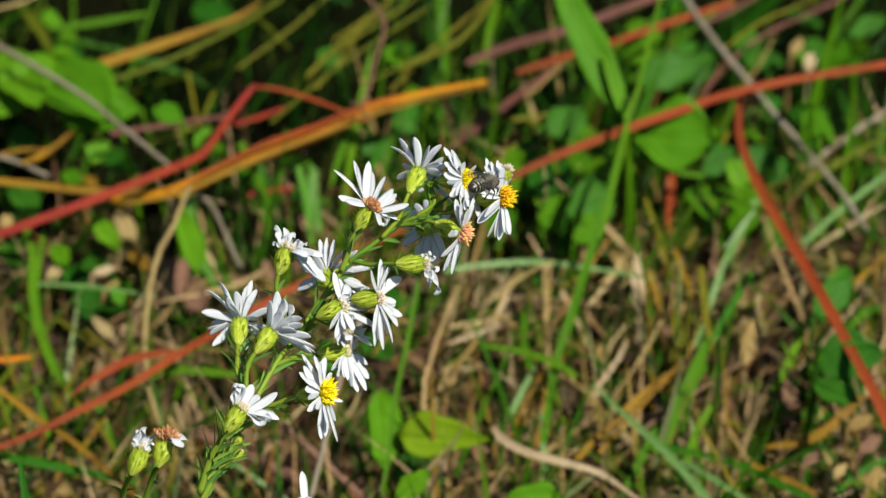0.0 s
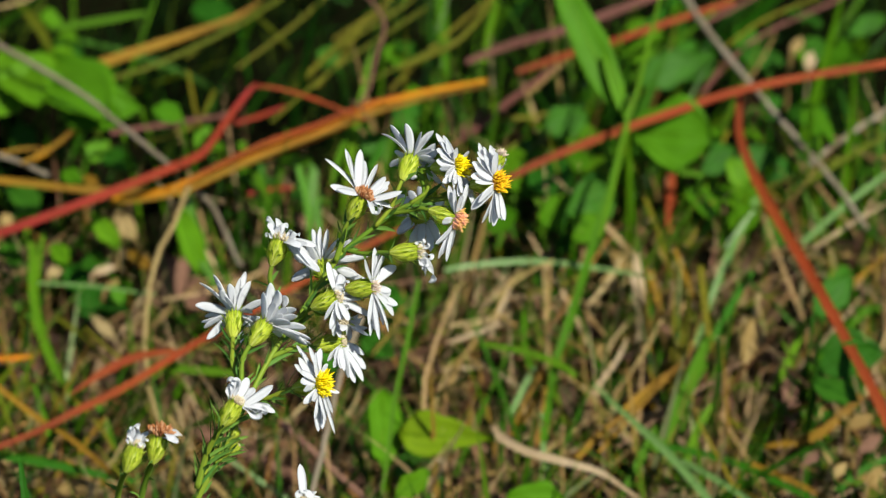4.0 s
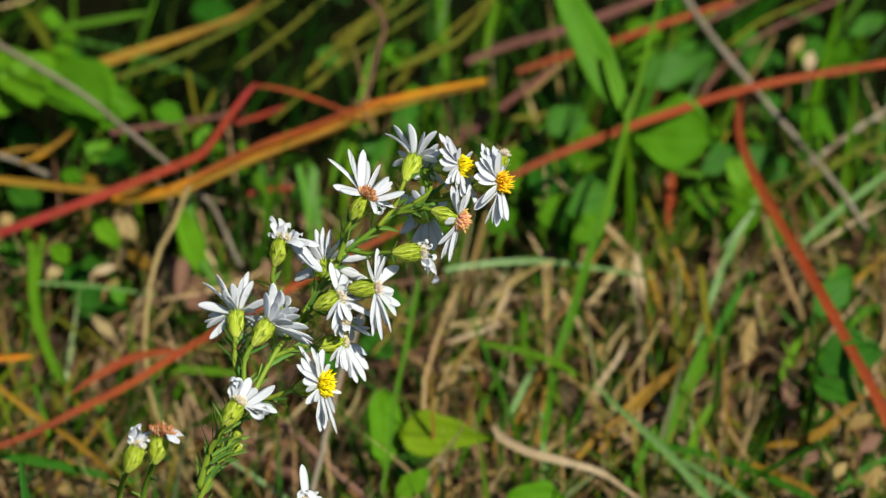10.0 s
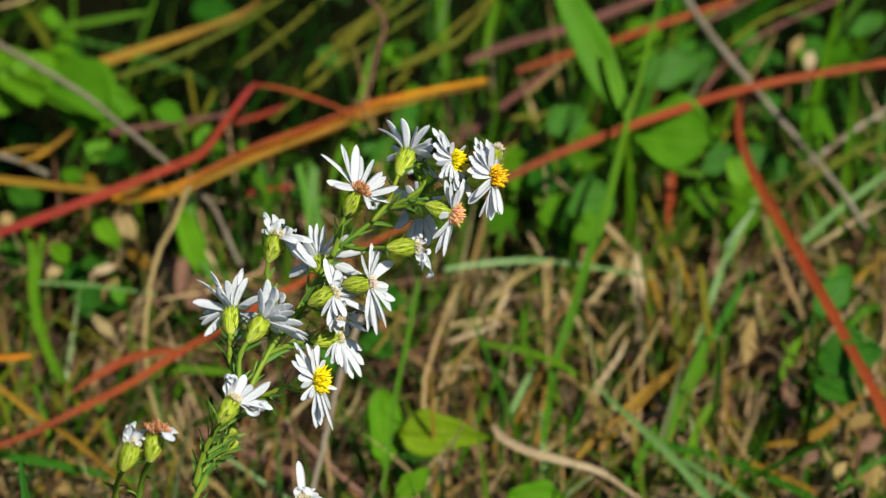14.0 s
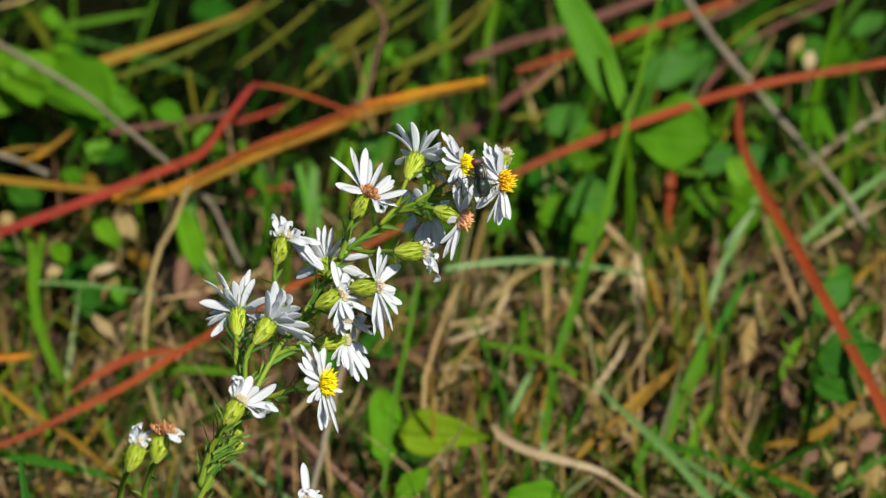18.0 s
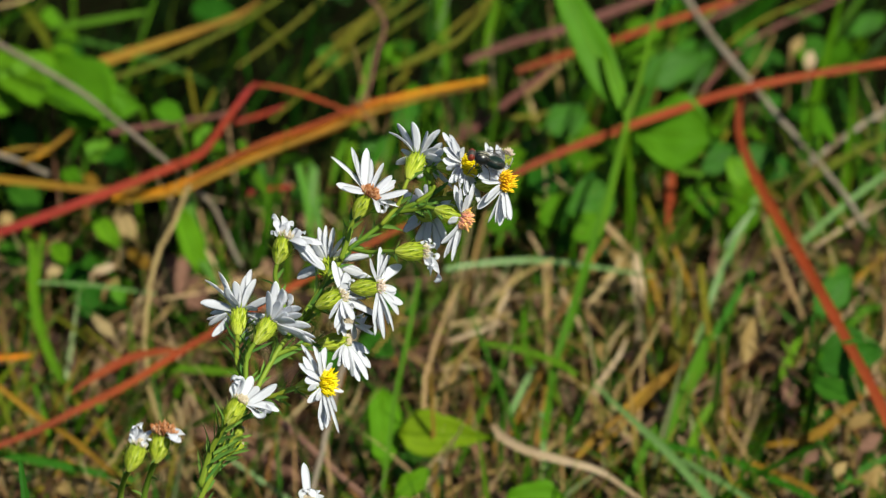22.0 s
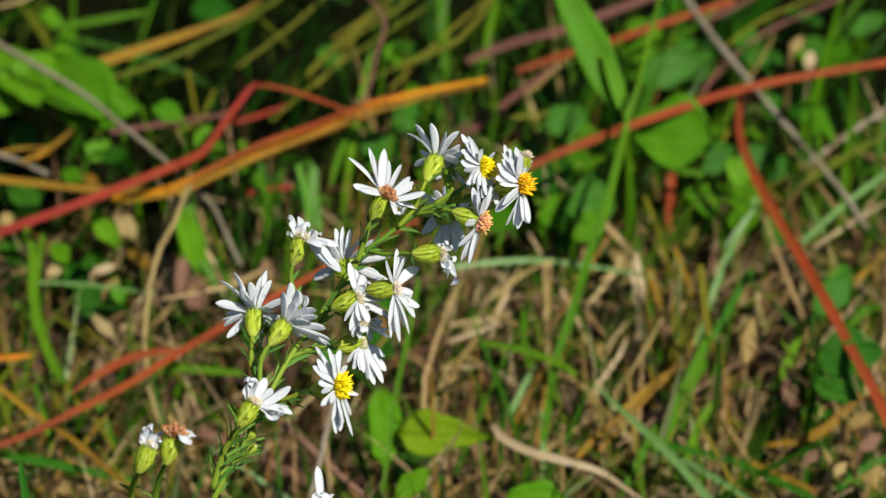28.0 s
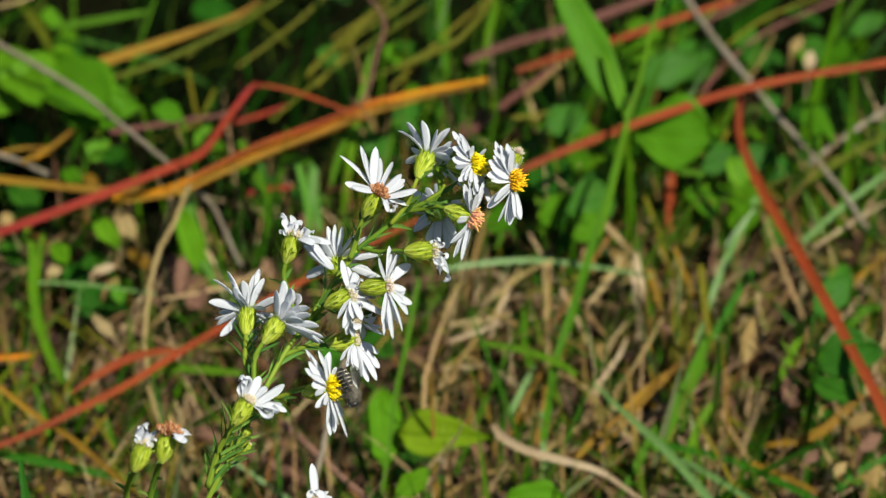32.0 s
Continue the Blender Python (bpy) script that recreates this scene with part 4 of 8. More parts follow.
blade("grass_blade", GREY_GREEN, 1.8, [(101.3, 910.8, 38), (115, 926, 40), (132.3, 942.7, 42)], "pale grey-green grass blade lying across the meadow", "pale grey-green blades", ends=(0.9, 0.7))
blade("grass_blade", GREY_GREEN, 2.0, [(89.2, 926.1, 42), (83.8, 913.4, 40), (75, 888.8, 38), (70, 869.7, 36)], "pale grey-green grass blade in dry grass", "pale grey-green blades", ends=(0.9, 0.7))
blade("grass_blade", GREY_GREEN, 1.6, [(17.7, 842, 34), (21.6, 851.1, 36), (24.8, 858.1, 38)], "pale grey-green grass blade lying across the meadow", "pale grey-green blades", ends=(0.9, 0.7))
blade("grass_blade", GREY_GREEN, 1.4, [(26.4, 839.8, 38), (26.9, 829.6, 35), (27.4, 824, 32)], "pale grey-green grass blade lying across the meadow", "pale grey-green blades", ends=(0.9, 0.7))
blade("grass_blade", GREEN, 2.4, [(122.6, 892.1, 30), (116.1, 889.2, 29.3), (95.3, 859.3, 28.7), (90.1, 848.6, 28)], "bent green grass blade in the meadow", "single green blades", ends=(0.9, 0.7))
blade("grass_blade", DARK_GREEN, 1.8, [(104.6, 817.3, 30), (112.5, 824, 32), (123.3, 828.5, 34)], "bent green grass blade in the meadow", "single green blades", ends=(0.9, 0.7))
blade("grass_blade", GREEN, 2.0, [(23, 888.7, 34), (22.4, 873.2, 35), (24, 858, 36)], "bent green grass blade in the meadow", "single green blades", ends=(0.9, 0.7))
blade("grass_blade", GREEN, 2.3, [(108.1, 823.9, 30), (113.5, 816.3, 31), (118.8, 808.7, 32)], "bent green grass blade in the meadow", "single green blades", ends=(0.9, 0.7))
leaf("broad_leaf", LEAF, (-128.9, 989.6, 46), (-116.4, 957.4, 50), 15.4, "bright green broad leaf low in the meadow", "broad green leaves")
leaf("broad_leaf", LEAF, (-115.4, 986.8, 46), (-96.4, 950.9, 50), 18.8, "bright green broad leaf low in the meadow", "broad green leaves")
leaf("broad_leaf", LEAF, (-87.7, 965.1, 44), (-108.9, 963.9, 46), 11.8, "bright green broad leaf low in the meadow", "broad green leaves")
leaf("broad_leaf", DULL_LEAF, (-128.2, 991.5, 34), (-135.2, 972.4, 32), 11.7, "dull green clover-like leaf low in the meadow", "broad green leaves")
leaf("broad_leaf", LEAF, (-111, 993.6, 44), (-113.8, 975.9, 46), 8.6, "bright green broad leaf low in the meadow", "broad green leaves")
leaf("broad_leaf", DULL_LEAF, (-100.2, 966.6, 26), (-89.6, 956.2, 28), 7.2, "dull green clover-like leaf low in the meadow", "broad green leaves")
leaf("broad_leaf", DULL_LEAF, (-121.3, 979.8, 24), (-127.3, 971.7, 24), 8.8, "dull green clover-like leaf low in the meadow", "broad green leaves")
leaf("broad_leaf", DULL_LEAF, (-70.8, 977.3, 26), (-66.9, 964.1, 28), 5.8, "dull green clover-like leaf low in the meadow", "broad green leaves")
leaf("broad_leaf", LEAF, (-16.5, 840, 46), (-15.5, 815.4, 40), 11.8, "rounded bright green leaf behind the aster", "broad green leaves")
leaf("broad_leaf", DULL_LEAF, (-9.8, 837.1, 26), (-3.6, 819.3, 24), 12.0, "dull green clover-like leaf low in the meadow", "broad green leaves")
leaf("broad_leaf", LEAF, (32, 803.5, 40), (16.4, 804.6, 40), 9.4, "bright green broad leaf low in the meadow", "broad green leaves")
leaf("broad_leaf", DULL_LEAF, (105, 882.7, 36), (113.3, 901, 38), 9.0, "dull green clover-like leaf low in the meadow", "broad green leaves")
leaf("broad_leaf", DULL_LEAF, (101.6, 853.7, 48), (119, 852.6, 48), 11.9, "bright green broad leaf low in the meadow", "broad green leaves")
leaf("broad_leaf", DULL_LEAF, (104.8, 864.9, 32), (112.7, 846.4, 32), 10.8, "dull green clover-like leaf low in the meadow", "broad green leaves")
leaf("broad_leaf", DULL_LEAF, (102.3, 848.6, 28), (106.4, 862.4, 28), 8.0, "dull green clover-like leaf low in the meadow", "broad green leaves")
leaf("broad_leaf", LEAF, (108.1, 948.1, 46), (103.9, 961.4, 50), 5.7, "bright green broad leaf low in the meadow", "broad green leaves")
leaf("broad_leaf", DULL_LEAF, (25.2, 938.9, 44), (36.2, 926.1, 44), 12.7, "dull green clover-like leaf low in the meadow", "broad green leaves")
leaf("broad_leaf", DULL_LEAF, (34.4, 916.1, 44), (49, 926.1, 44), 12.5, "dull green clover-like leaf low in the meadow", "broad green leaves")
leaf("broad_leaf", DULL_LEAF, (28.7, 954.5, 44), (42, 962.4, 44), 10.0, "dull green clover-like leaf low in the meadow", "broad green leaves")
leaf("broad_leaf", DULL_LEAF, (-29.9, 860.3, 34), (-31.7, 872.1, 36), 6.2, "dull green clover-like leaf low in the meadow", "broad green leaves")
leaf("broad_leaf", DULL_LEAF, (1, 925.2, 26), (9.1, 932.8, 26), 7.1, "dull green clover-like leaf low in the meadow", "broad green leaves")
leaf("broad_leaf", DULL_LEAF, (70.8, 1010.4, 28), (76.3, 1018.8, 28), 5.0, "dull green clover-like leaf low in the meadow", "broad green leaves")
leaf("broad_leaf", DULL_LEAF, (89.8, 1013, 26), (103.3, 1010.2, 26), 7.4, "dull green clover-like leaf low in the meadow", "broad green leaves")
leaf("broad_leaf", DULL_LEAF, (91.8, 955.9, 24), (102.2, 963.8, 24), 10.1, "dull green clover-like leaf low in the meadow", "broad green leaves")
leaf("broad_leaf", DULL_LEAF, (93.5, 927.4, 22), (99.5, 945.3, 22), 8.5, "dull green clover-like leaf low in the meadow", "broad green leaves")
leaf("broad_leaf", DULL_LEAF, (122.8, 1021.7, 28), (134.8, 1027.6, 30), 6.9, "dull green clover-like leaf low in the meadow", "broad green leaves")
leaf("broad_leaf", DULL_LEAF, (-14.8, 888.5, 30), (-16.5, 900.7, 32), 8.2, "dull green clover-like leaf low in the meadow", "broad green leaves")
leaf("broad_leaf", DULL_LEAF, (-62.6, 1027.4, 28), (-76.8, 1036, 28), 9.0, "dull green clover-like leaf low in the meadow", "broad green leaves")
leaf("broad_leaf", DULL_LEAF, (-13.9, 969.7, 32), (-7.3, 980.6, 34), 7.2, "dull green clover-like leaf low in the meadow", "broad green leaves")
leaf("broad_leaf", DULL_LEAF, (-101, 897.7, 22), (-96.9, 910, 22), 8.3, "dull green clover-like leaf low in the meadow", "broad green leaves")
leaf("broad_leaf", LEAF, (52.2, 1013.2, 28), (67.4, 1014.3, 34), 14.0, "bright green broad leaf low in the meadow", "broad green leaves", belly=0.45999999999999996, facing=(0.15000000000000002, -0.33999999999999997, 0.7))
leaf("broad_leaf", DULL_LEAF, (104, 999.5, 16), (114.6, 986.4, 22), 9.5, "dull green clover-like leaf low in the meadow", "broad green leaves", belly=0.56, facing=(0.325, -0.44, 0.7))
leaf("broad_leaf", DULL_LEAF, (95.3, 1041.9, 16), (88.6, 1019.6, 22), 9.1, "dull green clover-like leaf low in the meadow", "broad green leaves", belly=0.3, facing=(0.45000000000000007, -0.48, 0.7))
leaf("broad_leaf", LEAF, (16.6, 949.6, 28), (29.3, 933.3, 34), 14.1, "bright green broad leaf low in the meadow", "broad green leaves", belly=0.48, facing=(0.475, -0.32, 0.7))
leaf("broad_leaf", LEAF, (29.4, 978.8, 28), (41.3, 959.2, 34), 14.7, "bright green broad leaf low in the meadow", "broad green leaves", belly=0.5, facing=(0.4, -0.52, 0.7))
leaf("broad_leaf", LEAF, (37.2, 956.2, 28), (49, 941, 34), 13.5, "bright green broad leaf low in the meadow", "broad green leaves", belly=0.42, facing=(0.2, -0.54, 0.7))
leaf("broad_leaf", LEAF, (80.5, 948.3, 28), (89.8, 929.5, 34), 12.4, "bright green broad leaf low in the meadow", "broad green leaves", belly=0.36, facing=(0.175, -0.33999999999999997, 0.7))
leaf("broad_leaf", LEAF, (115.6, 1004.8, 28), (124.5, 1003.9, 34), 12.2, "bright green broad leaf low in the meadow", "broad green leaves", belly=0.56, facing=(0.225, -0.45999999999999996, 0.7))
leaf("broad_leaf", DULL_LEAF, (52, 944.8, 16), (61.6, 942.7, 22), 8.6, "dull green clover-like leaf low in the meadow", "broad green leaves", belly=0.5, facing=(0.2, -0.3, 0.7))
leaf("broad_leaf", DULL_LEAF, (73.2, 1014.8, 16), (82.6, 1019.6, 22), 9.0, "dull green clover-like leaf low in the meadow", "broad green leaves", belly=0.38, facing=(0.30000000000000004, -0.54, 0.7))
leaf("broad_leaf", DULL_LEAF, (-50.6, 963.1, 16), (-57.1, 963.6, 22), 8.7, "dull green clover-like leaf low in the meadow", "broad green leaves", belly=0.54, facing=(0.25, -0.33999999999999997, 0.7))
leaf("broad_leaf", DULL_LEAF, (-31.7, 1020.4, 16), (-38.5, 1021.1, 22), 8.1, "dull green clover-like leaf low in the meadow", "broad green leaves", belly=0.45999999999999996, facing=(0.4, -0.45999999999999996, 0.7))
leaf("broad_leaf", DULL_LEAF, (-127.2, 963.1, 16), (-117.4, 947.9, 22), 8.7, "dull green clover-like leaf low in the meadow", "broad green leaves", belly=0.38, facing=(0.2, -0.33999999999999997, 0.7))
leaf("broad_leaf", DULL_LEAF, (108, 1049.2, 16), (115.3, 1032.5, 22), 10.1, "dull green clover-like leaf low in the meadow", "broad green leaves", belly=0.3, facing=(0.35, -0.38, 0.7))
leaf("broad_leaf", TAN, (80.8, 873.9, 24), (87.4, 886.2, 32), 6.3, "pale dead leaf lying in dry grass", "dead leaves on the ground")
leaf("broad_leaf", BROWN, (-78.2, 919.8, 20), (-67.6, 900.1, 22), 11.3, "brown dead leaf on the ground", "dead leaves on the ground")
leaf("broad_leaf", BROWN, (-82.6, 912.4, 22), (-73.4, 922.4, 22), 8.4, "brown dead leaf on the ground", "dead leaves on the ground")
leaf("broad_leaf", TAN, (47.8, 922.7, 26), (56.8, 905.4, 28), 6.5, "pale dead leaf lying in dry grass", "dead leaves on the ground")
leaf("broad_leaf", TAN, (44, 902.9, 28), (52.1, 907.9, 28), 5.6, "pale dead leaf lying in dry grass", "dead leaves on the ground")
leaf("broad_leaf", BROWN, (101.1, 869, 20), (95.4, 852.7, 20), 8.2, "brown dead leaf on the ground", "dead leaves on the ground")
leaf("broad_leaf", TAN, (-93.4, 931.2, 22), (-90, 937.2, 24), 3.1, "pale dead leaf lying in dry grass", "dead leaves on the ground")
blade("grass_blade", DARK_GREEN, 2.2, [(-80.7, 641, 0), (-90, 667.6, 148.8), (-92, 676.4, 159.3), (-93.3, 682.2, 166.2)], "short dark green blade tip standing beside the aster", "single green blades", ends=(0.7, 0.35))


# further blades, leaves and dead leaves
blade("grass_blade", RED, 2.5, [(-128.9, 895.6, 52.0), (-119.6, 898.3, 53.6), (-107.4, 903.5, 55.2), (-92.0, 911.0, 56.8), (-76.6, 919.0, 58.4), (-68.8, 922.6, 60.0), (-65.7, 925.2, 61.6), (-61.9, 932.3, 63.2), (-57.6, 940.6, 64.8), (-53.9, 945.9, 66.4), (-51.9, 944.8, 68.0)], "red grass blade folded upward over an orange blade", "red and orange autumn blades", ends=(0.9, 0.45), belly=0.2)
blade("grass_blade", SALMON, 1.1, [(-53.1, 943.8, 68.0), (-49.6, 946.6, 66.0), (-42.4, 946.6, 64.0), (-34.4, 944.7, 62.0), (-27.9, 943.1, 60.0), (-21.5, 941.0, 58.0)], "thin red-orange tip of a folded grass blade", "red and orange autumn blades", ends=(0.9, 0.4))
leaf("broad_leaf", LEAF, (51.2, 926.3, 70), (32.0, 958.0, 96), 10.4, "long bright green leaf rising from a rosette", "broad green leaves", belly=0.5, facing=(0.1, -0.55, 0.8), point=0.55)
leaf("broad_leaf", LEAF, (51.4, 923.2, 72), (44.9, 939.2, 84), 3.8, "narrow bright green leaf in a rosette", "broad green leaves", belly=0.5, point=0.5)
blade("grass_blade", GREEN, 1.4, [(61.8, 958.1, 92.0), (57.9, 941.2, 86.8), (54.0, 924.7, 81.6), (50.6, 914.9, 76.4), (47.1, 897.7, 71.2), (42.7, 879.8, 66.0)], "dark green upright blade through a leaf rosette", "single green blades", ends=(0.5, 0.9), belly=0.5)
blade("grass_blade", DARK_GREEN, 2.7, [(71.9, 1025.6, 40.0), (63.7, 1012.8, 40.0), (57.6, 1005.8, 40.0)], "dark green grass blade behind a leaf rosette", "single green blades", ends=(0.9, 0.6))
leaf("broad_leaf", LEAF, (53.5, 934.3, 60), (75.9, 927.7, 62), 20.4, "round bright green leaf lying under a red grass blade", "broad green leaves", belly=0.52, facing=(0.12, -0.72, 0.68), point=0.55)
leaf("broad_leaf", LEAF, (53.8, 929.8, 62), (66.4, 917.5, 58), 4.1, "narrow folded green leaf in a rosette", "broad green leaves", belly=0.45)
leaf("broad_leaf", DULL_LEAF, (57.4, 978.4, 42), (75.9, 988.2, 46), 10.9, "dull green clover-like leaf low in the meadow", "broad green leaves")
leaf("broad_leaf", DULL_LEAF, (49.1, 978.4, 42), (46.5, 994.9, 44), 7.6, "dull green clover-like leaf low in the meadow", "broad green leaves")
leaf("broad_leaf", DULL_LEAF, (36.5, 933.4, 36), (51.1, 936.1, 38), 9.7, "dull green clover-like leaf low in the meadow", "broad green leaves")
leaf("broad_leaf", DULL_LEAF, (84.1, 946.3, 36), (95.9, 953.7, 38), 8.2, "dull green clover-like leaf low in the meadow", "broad green leaves")
leaf("broad_leaf", DULL_LEAF, (74.4, 946.1, 34), (84.4, 954.2, 38), 6.5, "dull green clover-like leaf low in the meadow", "broad green leaves")
leaf("broad_leaf", YELLOW_LEAF, (-11.4, 822.6, 46), (14.9, 818.6, 48), 12.3, "yellow-green pointed leaf lying near a tan stalk", "broad green leaves", belly=0.25, point=0.6, taper=2.8)
leaf("broad_leaf", LEAF, (105.6, 946.0, 60), (109.4, 922.1, 64), 3.9, "bright green broad leaf low in the meadow", "broad green leaves")
leaf("broad_leaf", DULL_LEAF, (99.9, 858.5, 56), (110.2, 869.1, 62), 7.9, "dull green broad leaf low in the meadow", "broad green leaves")
leaf("broad_leaf", DULL_LEAF, (99.4, 832.2, 60), (114.8, 834.4, 66), 9.0, "dull green broad leaf low in the meadow", "broad green leaves", point=0.6)
leaf("broad_leaf", DULL_LEAF, (97.9, 830.0, 58), (108.9, 820.0, 60), 6.9, "dull green broad leaf low in the meadow", "broad green leaves")
leaf("broad_leaf", DULL_LEAF, (97.8, 850.9, 30), (104.8, 841.8, 30), 5.5, "dull green clover-like leaf low in the meadow", "broad green leaves")
leaf("broad_leaf", LEAF, (-12.3, 796.1, 48), (-3.5, 800.4, 54), 6.2, "bright green broad leaf low in the meadow", "broad green leaves")
leaf("broad_leaf", DULL_LEAF, (-22.6, 878.9, 30), (-13.1, 871.8, 30), 7.5, "dull green clover-like leaf low in the meadow", "broad green leaves")
leaf("broad_leaf", DULL_LEAF, (-13.4, 900.5, 28), (-7.7, 890.8, 28), 6.4, "dull green clover-like leaf low in the meadow", "broad green leaves")
leaf("broad_leaf", LEAF, (-132.1, 963.7, 42), (-114.9, 982.9, 50), 11.5, "bright green broad leaf low in the meadow", "broad green leaves", point=0.6)
leaf("broad_leaf", LEAF, (-92.9, 955.8, 44), (-113.3, 970.7, 48), 13.7, "bright green broad leaf low in the meadow", "broad green leaves", point=0.6)
leaf("broad_leaf", LEAF, (-103.8, 951.3, 34), (-97.5, 959.5, 38), 6.5, "bright green broad leaf low in the meadow", "broad green leaves")
leaf("broad_leaf", LEAF, (-71.6, 950.4, 40), (-65.2, 955.8, 44), 6.5, "bright green broad leaf low in the meadow", "broad green leaves")
leaf("broad_leaf", LEAF, (-74.3, 942.5, 58), (-82.5, 939.1, 64), 6.4, "bright green broad leaf low in the meadow", "broad green leaves", taper=1.2)
leaf("broad_leaf", DULL_LEAF, (-99.2, 900.5, 28), (-106.1, 910.4, 30), 9.5, "dull green clover-like leaf low in the meadow", "broad green leaves")
leaf("broad_leaf", LEAF, (19.6, 934.8, 38), (29.2, 936.3, 44), 8.7, "bright green broad leaf low in the meadow", "broad green leaves", point=0.6)
leaf("broad_leaf", LEAF, (27.4, 919.6, 38), (36.9, 923.1, 44), 9.3, "bright green broad leaf low in the meadow", "broad green leaves", point=0.6)
leaf("broad_leaf", LEAF, (32.7, 942.5, 38), (42.3, 943.6, 44), 7.8, "bright green broad leaf low in the meadow", "broad green leaves", point=0.6)
leaf("broad_leaf", LEAF, (12.1, 917.1, 38), (20.9, 918.1, 44), 7.4, "bright green broad leaf low in the meadow", "broad green leaves", point=0.6)
leaf("broad_leaf", LEAF, (36.8, 912.1, 38), (44.3, 916.1, 44), 8.0, "bright green broad leaf low in the meadow", "broad green leaves", point=0.6)
leaf("broad_leaf", LEAF, (15.6, 943.8, 38), (23.7, 944.6, 44), 6.5, "bright green broad leaf low in the meadow", "broad green leaves", point=0.6)
leaf("broad_leaf", LEAF, (86.7, 936.1, 38), (81.9, 941.5, 44), 7.4, "bright green broad leaf low in the meadow", "broad green leaves", point=0.6)
leaf("broad_leaf", LEAF, (71.4, 936.1, 38), (76.0, 913.6, 44), 8.1, "bright green broad leaf low in the meadow", "broad green leaves", point=0.6)
leaf("broad_leaf", LEAF, (80.9, 918.3, 38), (89.4, 918.1, 44), 8.0, "bright green broad leaf low in the meadow", "broad green leaves", point=0.6)
leaf("broad_leaf", LEAF, (-74.1, 916.7, 46), (-67.0, 893.7, 40), 7.0, "bright green broad leaf low in the meadow", "broad green leaves", point=0.6)
leaf("broad_leaf", LEAF, (-99.6, 921.4, 40), (-91.1, 910.3, 36), 5.8, "bright green broad leaf low in the meadow", "broad green leaves")
leaf("broad_leaf", LEAF, (-110.2, 915.1, 34), (-105.9, 905.7, 34), 5.4, "bright green broad leaf low in the meadow", "broad green leaves")
leaf("broad_leaf", DULL_LEAF, (-101.9, 895.8, 32), (-93.6, 888.5, 30), 9.5, "dull green clover-like leaf low in the meadow", "broad green leaves")
leaf("broad_leaf", DULL_LEAF, (-124.2, 939.7, 34), (-115.3, 929.5, 34), 7.5, "dull green clover-like leaf low in the meadow", "broad green leaves")
leaf("broad_leaf", LEAF, (-109.8, 945.0, 36), (-103.0, 940.6, 36), 4.9, "bright green broad leaf low in the meadow", "broad green leaves")
leaf("broad_leaf", LEAF, (-58.0, 946.3, 36), (-53.3, 937.2, 36), 4.9, "bright green broad leaf low in the meadow", "broad green leaves")
leaf("broad_leaf", TAN, (-92.6, 920.5, 42), (-86.9, 914.5, 36), 5.4, "pale dead leaf lying in dry grass", "dead leaves on the ground")
leaf("broad_leaf", OCHRE, (-88.8, 912.1, 34), (-82.0, 903.7, 34), 3.5, "orange-brown dead leaf lying in dry grass", "dead leaves on the ground")
leaf("broad_leaf", PALE, (-98.7, 902.3, 34), (-91.6, 905.7, 34), 2.5, "pale dead leaf lying in dry grass", "dead leaves on the ground")
leaf("broad_leaf", TAN, (-94.9, 893.0, 34), (-90.7, 897.5, 36), 2.8, "pale dead leaf lying in dry grass", "dead leaves on the ground")
leaf("broad_leaf", TAN, (-121.5, 904.4, 32), (-116.2, 905.6, 32), 2.5, "pale dead leaf lying in dry grass", "dead leaves on the ground")
leaf("broad_leaf", TAN, (-111.5, 902.7, 32), (-108.0, 907.1, 32), 3.2, "pale dead leaf lying in dry grass", "dead leaves on the ground")
leaf("broad_leaf", TAN, (-125.9, 922.7, 36), (-122.2, 924.3, 36), 4.2, "pale dead leaf lying in dry grass", "dead leaves on the ground")
leaf("broad_leaf", OCHRE, (-102.6, 938.2, 40), (-98.1, 933.6, 40), 3.2, "orange-brown dead leaf lying in dry grass", "dead leaves on the ground")
leaf("broad_leaf", TAN, (108.1, 832.0, 40), (114.9, 834.3, 42), 3.6, "pale dead leaf lying in dry grass", "dead leaves on the ground")
leaf("broad_leaf", BROWN, (110.3, 822.0, 40), (116.6, 826.5, 42), 3.9, "brown dead leaf on the ground", "dead leaves on the ground")
leaf("broad_leaf", TAN, (100.6, 811.1, 40), (106.7, 815.5, 42), 3.3, "pale dead leaf lying in dry grass", "dead leaves on the ground")
leaf("broad_leaf", TAN, (111.6, 808.9, 40), (115.9, 814.4, 42), 3.6, "pale dead leaf lying in dry grass", "dead leaves on the ground")
leaf("broad_leaf", BROWN, (95.1, 817.6, 40), (100.3, 819.8, 42), 3.0, "brown dead leaf on the ground", "dead leaves on the ground")
leaf("broad_leaf", TAN, (105.6, 839.9, 40), (107.9, 832.0, 42), 3.0, "pale dead leaf lying in dry grass", "dead leaves on the ground")
blade("grass_blade", GREEN, 1.4, [(-117.1, 911.1, 44.0), (-114.4, 897.4, 41.0), (-112.6, 879.2, 38.0)], "bent green grass blade in the meadow", "single green blades", ends=(0.9, 0.6))
blade("grass_blade", GREEN, 1.3, [(-111.9, 909.1, 44.0), (-112.7, 899.9, 41.0), (-112.7, 888.8, 38.0)], "bent green grass blade in the meadow", "single green blades", ends=(0.9, 0.6))
leaf("broad_leaf", TAN, (-95.8, 924.2, 30), (-88.5, 926.9, 34), 5.5, "pale dead leaf lying in dry grass", "dead leaves on the ground")
leaf("broad_leaf", TAN, (82.6, 862.6, 34), (86.3, 874.6, 42), 6.2, "pinkish tan dead leaf standing in dry grass", "dead leaves on the ground")
